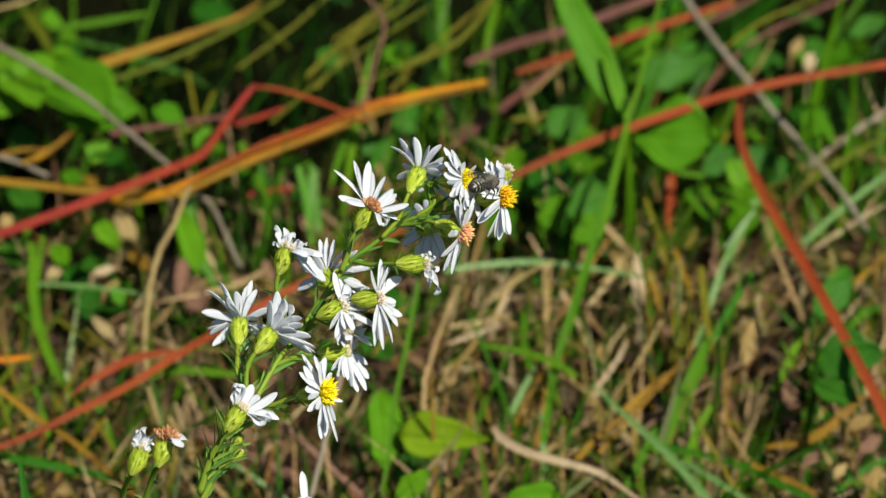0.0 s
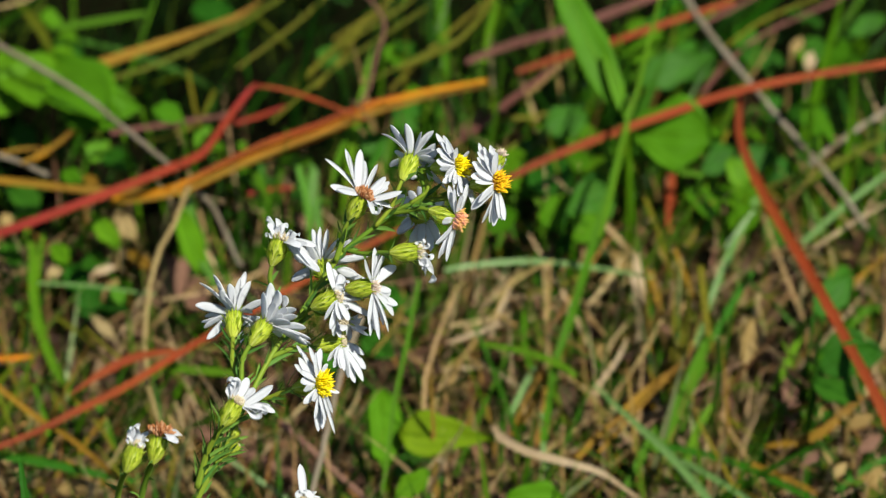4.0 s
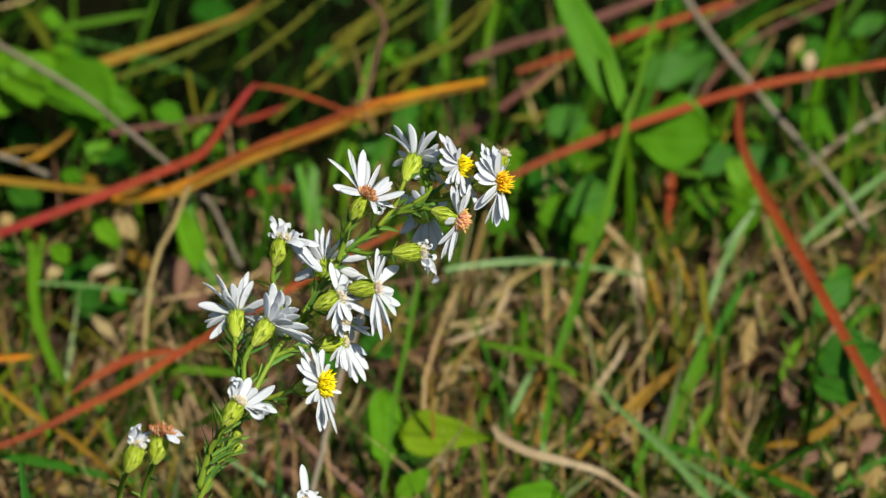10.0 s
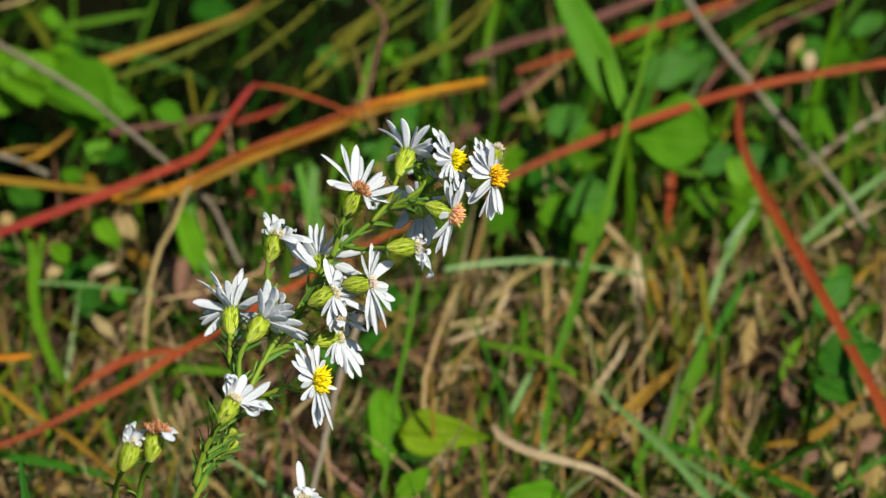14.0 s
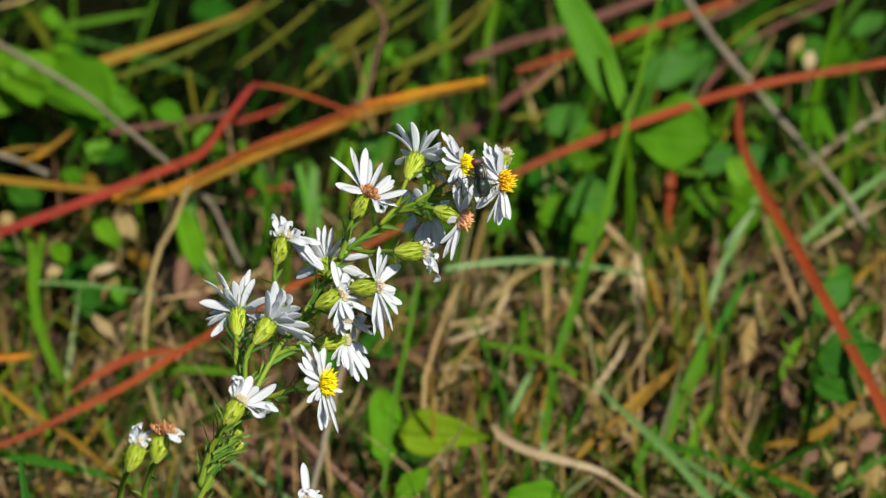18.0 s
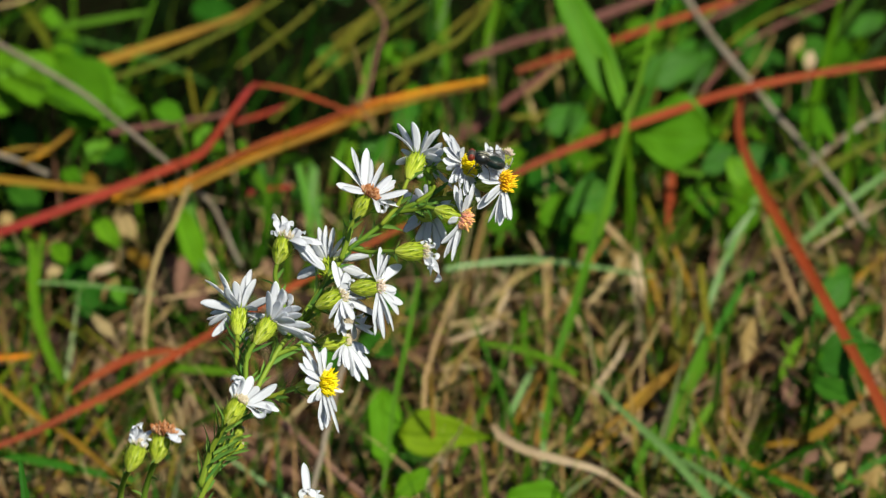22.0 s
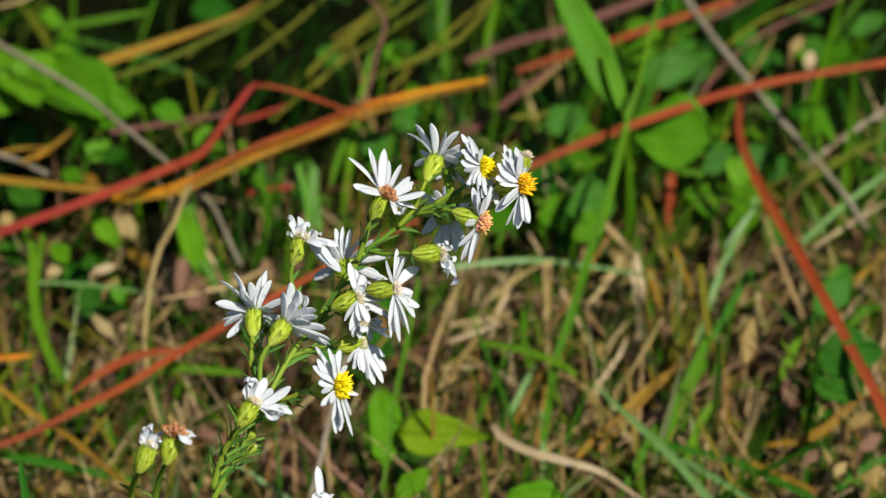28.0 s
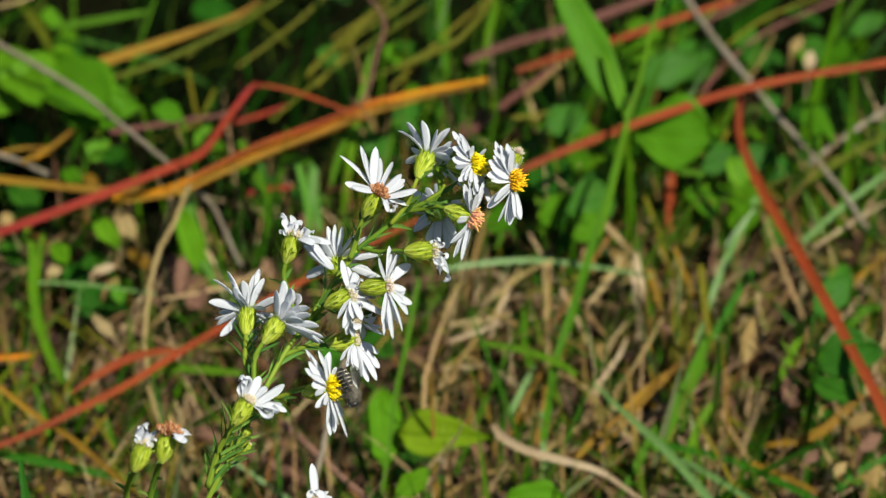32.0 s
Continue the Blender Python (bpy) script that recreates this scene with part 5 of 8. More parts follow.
leaf("broad_leaf", PALE, (54.3, 885.1, 34), (54.3, 902.4, 42), 4.1, "pale tan dead leaf strip in dry grass", "dead leaves on the ground")
leaf("broad_leaf", BROWN, (94.4, 844.0, 28), (94.6, 864.9, 34), 4.6, "reddish brown dead leaf in dry grass", "dead leaves on the ground")
leaf("broad_leaf", TAN, (109.0, 835.0, 28), (117.7, 815.2, 30), 6.1, "pale dead leaf lying in dry grass", "dead leaves on the ground")
leaf("broad_leaf", PALE, (108.4, 993.0, 36), (109.5, 997.4, 40), 3.7, "pale dead leaf lying in dry grass", "dead leaves on the ground")
leaf("broad_leaf", TAN, (103.9, 1001.3, 36), (107.3, 1004.4, 40), 3.4, "pale dead leaf lying in dry grass", "dead leaves on the ground")
leaf("broad_leaf", BROWN, (-83.9, 904.9, 20), (-71.7, 921.3, 24), 9.6, "brown dead leaf on the ground", "dead leaves on the ground")
leaf("broad_leaf", BROWN, (-118.7, 869.0, 20), (-111.3, 876.1, 22), 7.2, "brown dead leaf on the ground", "dead leaves on the ground")
leaf("broad_leaf", TAN, (-97.6, 888.5, 30), (-90.7, 878.4, 30), 3.2, "pale dead leaf lying in dry grass", "dead leaves on the ground")
leaf("broad_leaf", TAN, (-102.7, 810.5, 36), (-90.2, 814.3, 38), 4.2, "pale dead leaf lying in dry grass", "dead leaves on the ground")
leaf("broad_leaf", TAN, (45.4, 871.7, 28), (43.0, 874.3, 32), 4.1, "pale dead leaf lying in dry grass", "dead leaves on the ground")
leaf("broad_leaf", PALE, (-5.1, 823.8, 26), (0.9, 830.6, 30), 3.9, "pale dead leaf lying in dry grass", "dead leaves on the ground")
blade("grass_blade", OLIVE, 1.0, [(-76.1, 994.1, 40.0), (-65.5, 1004.5, 42.0), (-55.7, 1015.1, 44.0)], "olive and tan grass blade in the meadow", "olive blades", ends=(0.9, 0.6))
blade("grass_blade", OLIVE, 1.5, [(-89.2, 953.8, 40.0), (-79.3, 956.9, 40.0), (-72.1, 961.7, 40.0)], "olive and tan grass blade in the meadow", "olive blades", ends=(0.9, 0.6))
blade("grass_blade", OCHRE, 1.3, [(-120.6, 941.9, 42.0), (-112.9, 948.7, 42.0), (-106.7, 957.6, 42.0)], "ochre grass blade among dry grass", "yellow-brown blades", ends=(0.9, 0.6))
blade("grass_blade", OCHRE, 1.1, [(-127.7, 948.6, 40.0), (-121.4, 950.7, 40.0), (-115.7, 951.2, 40.0)], "ochre grass blade among dry grass", "yellow-brown blades", ends=(0.9, 0.6))
blade("grass_blade", GREEN, 2.4, [(-58.2, 946.8, 46.0), (-53.1, 936.3, 42.0), (-48.5, 924.6, 38.0)], "bent green grass blade in the meadow", "single green blades", ends=(0.9, 0.6))
blade("grass_blade", OLIVE, 1.1, [(-67.0, 978.3, 40.0), (-71.3, 960.9, 40.0)], "olive and tan grass blade in the meadow", "olive blades", ends=(0.9, 0.6))
blade("grass_blade", OLIVE, 1.0, [(-75.1, 985.2, 42.0), (-73.0, 971.7, 42.0), (-70.7, 958.4, 42.0)], "olive and tan grass blade in the meadow", "olive blades", ends=(0.9, 0.6))
blade("grass_blade", RED, 1.3, [(-61.1, 970.4, 34.0), (-53.8, 973.8, 34.0), (-46.5, 978.4, 34.0)], "thin dull red grass blade in the meadow", "red and orange autumn blades", ends=(0.9, 0.6))
blade("grass_blade", RED, 1.5, [(-57.7, 942.0, 30.0), (-49.7, 944.6, 30.0), (-41.5, 945.4, 30.0)], "thin dull red grass blade in the meadow", "red and orange autumn blades", ends=(0.9, 0.6))
blade("grass_blade", OLIVE, 1.0, [(-57.0, 1021.0, 36.0), (-51.6, 1013.3, 36.0), (-46.0, 1004.4, 36.0)], "olive and tan grass blade in the meadow", "olive blades", ends=(0.9, 0.6))
blade("grass_blade", OLIVE, 1.3, [(-13.2, 988.6, 40.0), (-4.8, 991.4, 42.5), (3.5, 994.7, 45.0), (11.1, 1004.2, 47.5), (15.3, 1012.1, 50.0)], "olive and tan grass blade in the meadow", "olive blades", ends=(0.9, 0.6))
blade("grass_blade", OLIVE, 1.0, [(-43.1, 981.0, 40.0), (-34.1, 993.4, 42.0), (-24.2, 1004.7, 44.0), (-15.9, 1010.4, 46.0)], "olive and tan grass blade in the meadow", "olive blades", ends=(0.9, 0.6))
blade("grass_blade", OLIVE, 0.8, [(-37.4, 984.8, 36.0), (-29.2, 997.4, 39.0), (-23.5, 1010.1, 42.0)], "olive and tan grass blade in the meadow", "olive blades", ends=(0.9, 0.6))
blade("grass_blade", TAN, 0.7, [(24.0, 967.3, 46.0), (29.9, 975.9, 46.0), (36.2, 984.6, 46.0)], "dry tan grass blade among green grass", "dry tan blades", ends=(0.9, 0.6))
blade("grass_blade", OLIVE, 1.3, [(15.8, 966.9, 38.0), (23.3, 968.0, 38.0), (31.1, 970.1, 38.0)], "olive and tan grass blade in the meadow", "olive blades", ends=(0.9, 0.6))
blade("grass_blade", GREY_GREEN, 2.7, [(-2.1, 1028.1, 36.0), (-0.7, 1011.1, 36.0), (0.0, 994.9, 36.0)], "pale grey-green grass blade lying across the meadow", "pale grey-green blades", ends=(0.9, 0.6))
blade("grass_blade", PURPLE, 1.5, [(75.9, 974.4, 42.0), (81.7, 985.2, 42.0), (88.5, 995.4, 42.0)], "dull red-brown grass blade in the meadow", "purple-brown blades", ends=(0.9, 0.6))
blade("grass_blade", OLIVE, 1.0, [(84.2, 999.6, 40.0), (93.2, 1010.0, 40.0), (101.2, 1016.5, 40.0), (113.7, 1024.2, 40.0)], "olive and tan grass blade in the meadow", "olive blades", ends=(0.9, 0.6))
blade("grass_blade", PURPLE, 1.5, [(78.5, 1016.7, 36.0), (88.2, 1024.1, 36.0), (95.4, 1030.4, 36.0)], "dull red-brown grass blade in the meadow", "purple-brown blades", ends=(0.9, 0.6))
blade("grass_blade", TAN, 0.7, [(85.9, 980.7, 36.0), (93.0, 990.5, 39.0), (99.0, 1003.1, 42.0)], "dry tan grass blade among green grass", "dry tan blades", ends=(0.9, 0.6))
blade("grass_blade", OLIVE, 1.6, [(103.2, 932.4, 42.0), (114.5, 942.7, 42.0), (129.3, 955.7, 42.0)], "olive and tan grass blade in the meadow", "olive blades", ends=(0.9, 0.6))
blade("grass_blade", OLIVE, 1.3, [(55.3, 932.6, 46.0), (58.6, 922.2, 41.0), (63.4, 909.5, 36.0)], "olive and tan grass blade in the meadow", "olive blades", ends=(0.9, 0.6))
blade("grass_blade", OLIVE, 1.3, [(69.2, 912.0, 36.0), (72.9, 918.4, 39.0), (76.6, 924.8, 42.0)], "olive and tan grass blade in the meadow", "olive blades", ends=(0.9, 0.6))
blade("grass_blade", GREY_GREEN, 1.3, [(79.6, 908.4, 38.0), (83.7, 913.5, 41.0), (87.8, 918.1, 44.0)], "pale grey-green grass blade lying across the meadow", "pale grey-green blades", ends=(0.9, 0.6))
blade("grass_blade", OLIVE, 1.2, [(-107.0, 879.2, 38.0), (-100.0, 872.1, 38.0), (-90.7, 859.3, 38.0)], "olive and tan grass blade in the meadow", "olive blades", ends=(0.9, 0.6))
blade("grass_blade", OCHRE, 1.1, [(-97.0, 826.3, 36.0), (-93.8, 834.1, 36.0), (-90.4, 840.9, 36.0)], "ochre grass blade among dry grass", "yellow-brown blades", ends=(0.9, 0.6))
blade("grass_blade", DARK_GREEN, 2.2, [(-118.0, 814.4, 46.0), (-103.1, 812.2, 44.7), (-91.1, 810.1, 43.3), (-80.7, 808.5, 42.0)], "bent green grass blade in the meadow", "single green blades", ends=(0.9, 0.6))
blade("grass_blade", TAN, 1.6, [(-64.4, 818.6, 34.0), (-59.7, 814.8, 34.0), (-55.8, 808.8, 34.0)], "dry tan grass blade among green grass", "dry tan blades", ends=(0.9, 0.6))
blade("grass_blade", TAN, 1.1, [(-73.7, 840.9, 36.0), (-70.8, 836.3, 33.0), (-66.5, 829.5, 30.0)], "dry tan grass blade among green grass", "dry tan blades", ends=(0.9, 0.6))
blade("grass_blade", PALE, 1.1, [(13.1, 876.6, 32.0), (15.8, 883.9, 36.0), (19.5, 892.5, 40.0)], "dry tan grass blade among green grass", "dry tan blades", ends=(0.9, 0.6))
blade("grass_blade", PALE, 1.1, [(1.7, 870.6, 36.0), (8.7, 874.4, 36.0), (16.9, 878.7, 36.0)], "dry tan grass blade among green grass", "dry tan blades", ends=(0.9, 0.6))
blade("grass_blade", TAN, 1.2, [(28.6, 867.1, 30.0), (28.7, 880.4, 37.0), (28.0, 895.1, 44.0)], "dry tan grass blade among green grass", "dry tan blades", ends=(0.9, 0.6))
blade("grass_blade", PALE, 0.9, [(9.4, 864.9, 34.0), (15.6, 860.3, 34.0), (21.7, 852.9, 34.0)], "dry tan grass blade among green grass", "dry tan blades", ends=(0.9, 0.6))
blade("grass_blade", TAN, 0.9, [(5.6, 875.6, 36.0), (11.9, 879.6, 36.0), (18.9, 882.5, 36.0)], "dry tan grass blade among green grass", "dry tan blades", ends=(0.9, 0.6))
blade("grass_blade", OCHRE, 0.9, [(18.5, 841.7, 28.0), (21.6, 846.5, 34.0), (27.0, 854.7, 40.0)], "ochre grass blade among dry grass", "yellow-brown blades", ends=(0.9, 0.6))
blade("grass_blade", OLIVE, 1.4, [(23.0, 891.2, 36.0), (32.5, 894.8, 36.0), (40.5, 900.9, 36.0)], "olive and tan grass blade in the meadow", "olive blades", ends=(0.9, 0.6))
blade("grass_blade", TAN, 0.8, [(-0.6, 886.2, 32.0), (4.1, 894.8, 35.0), (9.6, 898.5, 38.0)], "dry tan grass blade among green grass", "dry tan blades", ends=(0.9, 0.6))
blade("grass_blade", PALE, 0.8, [(-0.6, 866.0, 30.0), (7.1, 867.1, 30.0), (13.4, 866.0, 30.0)], "dry tan grass blade among green grass", "dry tan blades", ends=(0.9, 0.6))
blade("grass_blade", TAN, 0.9, [(-3.7, 844.0, 28.0), (-1.4, 853.3, 32.0), (2.5, 862.7, 36.0)], "dry tan grass blade among green grass", "dry tan blades", ends=(0.9, 0.6))
blade("grass_blade", PALE, 1.2, [(40.2, 855.5, 30.0), (47.4, 864.9, 34.0), (50.5, 869.8, 38.0)], "dry tan grass blade among green grass", "dry tan blades", ends=(0.9, 0.6))
blade("grass_blade", OCHRE, 0.9, [(41.7, 828.5, 34.0), (49.5, 838.6, 36.0), (55.9, 846.6, 38.0), (61.4, 853.6, 40.0)], "ochre grass blade among dry grass", "yellow-brown blades", ends=(0.9, 0.6))
blade("grass_blade", OLIVE, 1.9, [(71.4, 891.5, 46.0), (72.4, 875.8, 41.0), (73.8, 862.7, 36.0)], "olive and tan grass blade in the meadow", "olive blades", ends=(0.9, 0.6))
blade("grass_blade", OCHRE, 1.2, [(64.8, 901.2, 44.0), (68.0, 889.8, 41.3), (71.8, 878.5, 38.7), (74.6, 869.7, 36.0)], "ochre grass blade among dry grass", "yellow-brown blades", ends=(0.9, 0.6))
blade("grass_blade", GREY_GREEN, 1.3, [(74.0, 882.9, 40.0), (76.1, 889.0, 43.0), (79.2, 896.9, 46.0)], "pale grey-green grass blade lying across the meadow", "pale grey-green blades", ends=(0.9, 0.6))
blade("grass_blade", GREY_GREEN, 1.5, [(68.5, 864.7, 40.0), (70.7, 871.0, 40.0), (72.5, 876.9, 40.0)], "pale grey-green grass blade lying across the meadow", "pale grey-green blades", ends=(0.9, 0.6))
blade("grass_blade", OLIVE, 1.9, [(64.7, 876.9, 40.0), (65.2, 868.6, 37.0), (64.2, 860.3, 34.0)], "olive and tan grass blade in the meadow", "olive blades", ends=(0.9, 0.6))
blade("grass_blade", GREEN, 2.2, [(89.8, 851.1, 36.0), (94.9, 861.6, 39.0), (100.2, 874.6, 42.0)], "bent green grass blade in the meadow", "single green blades", ends=(0.9, 0.6))
blade("grass_blade", TAN, 1.4, [(105.4, 853.4, 34.0), (101.3, 862.7, 36.0), (99.5, 872.1, 38.0)], "dry tan grass blade among green grass", "dry tan blades", ends=(0.9, 0.6))
blade("grass_blade", TAN, 1.3, [(87.6, 884.2, 42.0), (85.8, 878.1, 39.0), (84.7, 869.7, 36.0)], "dry tan grass blade among green grass", "dry tan blades", ends=(0.9, 0.6))
blade("grass_blade", GREEN, 2.4, [(49.1, 819.5, 30.0), (53.7, 827.4, 35.0), (57.6, 833.1, 40.0)], "bent green grass blade in the meadow", "single green blades", ends=(0.9, 0.6))
blade("grass_blade", OLIVE, 1.4, [(77.6, 846.4, 30.0), (83.3, 839.6, 30.0), (89.0, 832.8, 30.0)], "olive and tan grass blade in the meadow", "olive blades", ends=(0.9, 0.6))
blade("grass_blade", BROWN, 1.4, [(57.7, 888.5, 30.0), (65.2, 878.9, 30.0), (68.6, 869.5, 30.0)], "dark brown dead blade in dry grass", "dry tan blades", ends=(0.9, 0.6))
blade("grass_blade", BROWN, 1.4, [(78.2, 857.7, 28.0), (80.6, 844.0, 28.0), (84.8, 837.2, 28.0)], "dark brown dead blade in dry grass", "dry tan blades", ends=(0.9, 0.6))
blade("grass_blade", OCHRE, 1.5, [(82.0, 821.9, 36.0), (92.1, 815.3, 36.0), (103.5, 806.6, 36.0)], "ochre grass blade among dry grass", "yellow-brown blades", ends=(0.9, 0.6))
blade("grass_blade", TAN, 1.2, [(40.3, 888.7, 34.0), (45.9, 894.8, 37.0), (50.0, 902.3, 40.0)], "dry tan grass blade among green grass", "dry tan blades", ends=(0.9, 0.6))
blade("grass_blade", PALE, 1.0, [(104.8, 913.1, 34.0), (115.1, 923.1, 34.0), (126.9, 933.3, 34.0)], "dry tan grass blade among green grass", "dry tan blades", ends=(0.9, 0.6))
blade("grass_blade", OCHRE, 1.4, [(114.9, 898.4, 34.0), (120.1, 904.5, 34.0), (126.3, 911.9, 34.0)], "ochre grass blade among dry grass", "yellow-brown blades", ends=(0.9, 0.6))
blade("grass_blade", OLIVE, 1.3, [(80.7, 881.6, 36.0), (87.4, 888.7, 36.0), (93.8, 891.2, 36.0)], "olive and tan grass blade in the meadow", "olive blades", ends=(0.9, 0.6))
blade("grass_blade", TAN, 1.0, [(104.1, 830.5, 28.0), (101.5, 838.5, 31.0), (102.6, 846.5, 34.0)], "dry tan grass blade among green grass", "dry tan blades", ends=(0.9, 0.6))
blade("grass_blade", GREEN, 2.0, [(-7.2, 953.7, 30.0), (-3.9, 943.3, 30.0), (1.0, 922.9, 30.0)], "bent green grass blade in the meadow", "single green blades", ends=(0.9, 0.6))
blade("grass_blade", GREEN, 1.9, [(23.7, 941.3, 40.0), (19.5, 929.5, 35.0), (15.4, 917.9, 30.0)], "bent green grass blade in the meadow", "single green blades", ends=(0.9, 0.6))
blade("grass_blade", DARK_GREEN, 2.3, [(28.8, 956.9, 40.0), (23.8, 948.9, 36.0), (21.3, 940.8, 32.0)], "bent green grass blade in the meadow", "single green blades", ends=(0.9, 0.6))
blade("grass_blade", GREEN, 1.6, [(35.7, 938.8, 42.0), (33.2, 927.1, 37.0), (28.2, 918.0, 32.0)], "bent green grass blade in the meadow", "single green blades", ends=(0.9, 0.6))
blade("grass_blade", OLIVE, 1.1, [(10.8, 945.9, 30.0), (19.0, 948.5, 30.0), (28.8, 945.9, 30.0)], "olive and tan grass blade in the meadow", "olive blades", ends=(0.9, 0.6))
blade("grass_blade", SHINY_GREEN, 2.1, [(-41.1, 933.4, 48.0), (-38.7, 923.6, 44.0), (-36.8, 908.5, 40.0)], "glossy pale green grass blade in the meadow", "single green blades", ends=(0.9, 0.6))
blade("grass_blade", GREY_GREEN, 1.4, [(-36.1, 936.3, 44.0), (-37.3, 927.3, 41.0), (-37.8, 918.3, 38.0)], "pale grey-green grass blade lying across the meadow", "pale grey-green blades", ends=(0.9, 0.6))
blade("grass_blade", GREEN, 1.9, [(-26.8, 955.8, 44.0), (-29.9, 945.2, 41.0), (-32.2, 936.1, 38.0)], "bent green grass blade in the meadow", "single green blades", ends=(0.9, 0.6))
blade("grass_blade", GREEN, 1.5, [(-46.1, 941.3, 40.0), (-49.0, 929.6, 37.0), (-50.3, 918.1, 34.0)], "bent green grass blade in the meadow", "single green blades", ends=(0.9, 0.6))
blade("grass_blade", GREEN, 1.3, [(-13.8, 963.6, 40.0), (-15.4, 955.5, 37.0), (-17.6, 946.1, 34.0)], "bent green grass blade in the meadow", "single green blades", ends=(0.9, 0.6))
blade("grass_blade", OLIVE, 1.1, [(12.3, 941.3, 40.0), (19.7, 949.2, 42.0), (28.8, 958.5, 44.0)], "olive and tan grass blade in the meadow", "olive blades", ends=(0.9, 0.6))
blade("grass_blade", GREEN, 1.9, [(25.9, 931.1, 42.0), (28.2, 923.3, 38.0), (28.9, 913.1, 34.0)], "bent green grass blade in the meadow", "single green blades", ends=(0.9, 0.6))
blade("grass_blade", PURPLE, 1.7, [(2.6, 962.0, 36.0), (8.4, 968.6, 36.0), (12.9, 975.3, 36.0)], "dull red-brown grass blade in the meadow", "purple-brown blades", ends=(0.9, 0.6))
leaf("broad_leaf", LEAF, (18.8, 941.3, 40), (26.0, 932.2, 38), 7.8, "bright green broad leaf low in the meadow", "broad green leaves", point=0.6)
leaf("broad_leaf", DULL_LEAF, (-23.7, 956.6, 34), (-17.1, 962.0, 36), 7.6, "dull green clover-like leaf low in the meadow", "broad green leaves")
leaf("broad_leaf", DULL_LEAF, (-13.9, 964.5, 34), (-8.1, 970.0, 36), 6.9, "dull green clover-like leaf low in the meadow", "broad green leaves")
leaf("broad_leaf", DULL_LEAF, (-36.3, 935.7, 32), (-42.9, 941.0, 34), 6.5, "dull green clover-like leaf low in the meadow", "broad green leaves")
blade("grass_blade", OLIVE, 1.0, [(-99.5, 824.3, 44.0), (-92.2, 815.5, 44.0), (-84.1, 805.1, 44.0)], "olive and tan grass blade in the meadow", "olive blades", ends=(0.9, 0.6))
blade("grass_blade", OCHRE, 0.9, [(-99.4, 816.6, 42.0), (-92.7, 811.1, 42.0), (-85.7, 805.0, 42.0)], "ochre grass blade among dry grass", "yellow-brown blades", ends=(0.9, 0.6))
blade("grass_blade", OLIVE, 1.1, [(-100.0, 842.2, 42.0), (-92.6, 832.0, 42.0), (-86.6, 819.8, 42.0)], "olive and tan grass blade in the meadow", "olive blades", ends=(0.9, 0.6))
blade("grass_blade", GREEN, 1.5, [(-110.0, 844.5, 44.0), (-106.4, 834.3, 41.0), (-104.0, 824.2, 38.0)], "bent green grass blade in the meadow", "single green blades", ends=(0.9, 0.6))
blade("grass_blade", OLIVE, 0.9, [(-98.1, 869.9, 42.0), (-91.4, 861.7, 42.0), (-84.0, 853.6, 42.0)], "olive and tan grass blade in the meadow", "olive blades", ends=(0.9, 0.6))
leaf("broad_leaf", LEAF, (52.2, 954.9, 28), (56.9, 934.0, 38), 5.5, "bright green broad leaf low in the meadow", "broad green leaves", facing=(-0.14, -0.42, 0.75))
leaf("broad_leaf", DULL_LEAF, (62.2, 972.6, 28), (56.1, 967.6, 26), 7.8, "dull green clover-like leaf low in the meadow", "broad green leaves", facing=(-0.08, -0.67, 0.75))
leaf("broad_leaf", DULL_LEAF, (31.3, 922.1, 34), (36.9, 932.0, 26), 5.5, "dull green clover-like leaf low in the meadow", "broad green leaves", facing=(0.44, -0.6, 0.75))
leaf("broad_leaf", LEAF, (37.2, 933.2, 28), (44.0, 942.5, 26), 5.6, "bright green broad leaf low in the meadow", "broad green leaves", facing=(-0.06, -0.26, 0.75))
leaf("broad_leaf", LEAF, (77.7, 964.2, 34), (73.1, 967.9, 26), 5.2, "bright green broad leaf low in the meadow", "broad green leaves", facing=(0.47, -0.7, 0.75))
leaf("broad_leaf", LEAF, (71.6, 971.6, 22), (74.2, 958.4, 38), 4.8, "bright green broad leaf low in the meadow", "broad green leaves", facing=(-0.14, -0.45, 0.75))
leaf("broad_leaf", LEAF, (80.7, 959.9, 22), (73.5, 949.0, 26), 6.9, "bright green broad leaf low in the meadow", "broad green leaves", facing=(0.46, -0.34, 0.75))
leaf("broad_leaf", DULL_LEAF, (26.4, 952.9, 34), (23.2, 973.2, 26), 5.2, "dull green clover-like leaf low in the meadow", "broad green leaves", facing=(-0.12, -0.35, 0.75))
leaf("broad_leaf", DULL_LEAF, (81.7, 954.7, 34), (77.6, 953.9, 38), 7.3, "dull green clover-like leaf low in the meadow", "broad green leaves", facing=(0.2, -0.36, 0.75))
leaf("broad_leaf", LEAF, (76.9, 961.3, 34), (81.6, 962.1, 38), 5.7, "bright green broad leaf low in the meadow", "broad green leaves", facing=(-0.19, -0.3, 0.75))
leaf("broad_leaf", DULL_LEAF, (44.0, 951.7, 28), (44.7, 930.9, 38), 7.2, "dull green clover-like leaf low in the meadow", "broad green leaves", facing=(-0.0, -0.44, 0.75))
leaf("broad_leaf", DULL_LEAF, (27.5, 962.0, 22), (20.7, 945.3, 38), 6.9, "dull green clover-like leaf low in the meadow", "broad green leaves", facing=(0.32, -0.49, 0.75))
leaf("broad_leaf", DULL_LEAF, (37.0, 917.4, 34), (31.9, 915.0, 32), 5.5, "dull green clover-like leaf low in the meadow", "broad green leaves", facing=(-0.08, -0.28, 0.75))
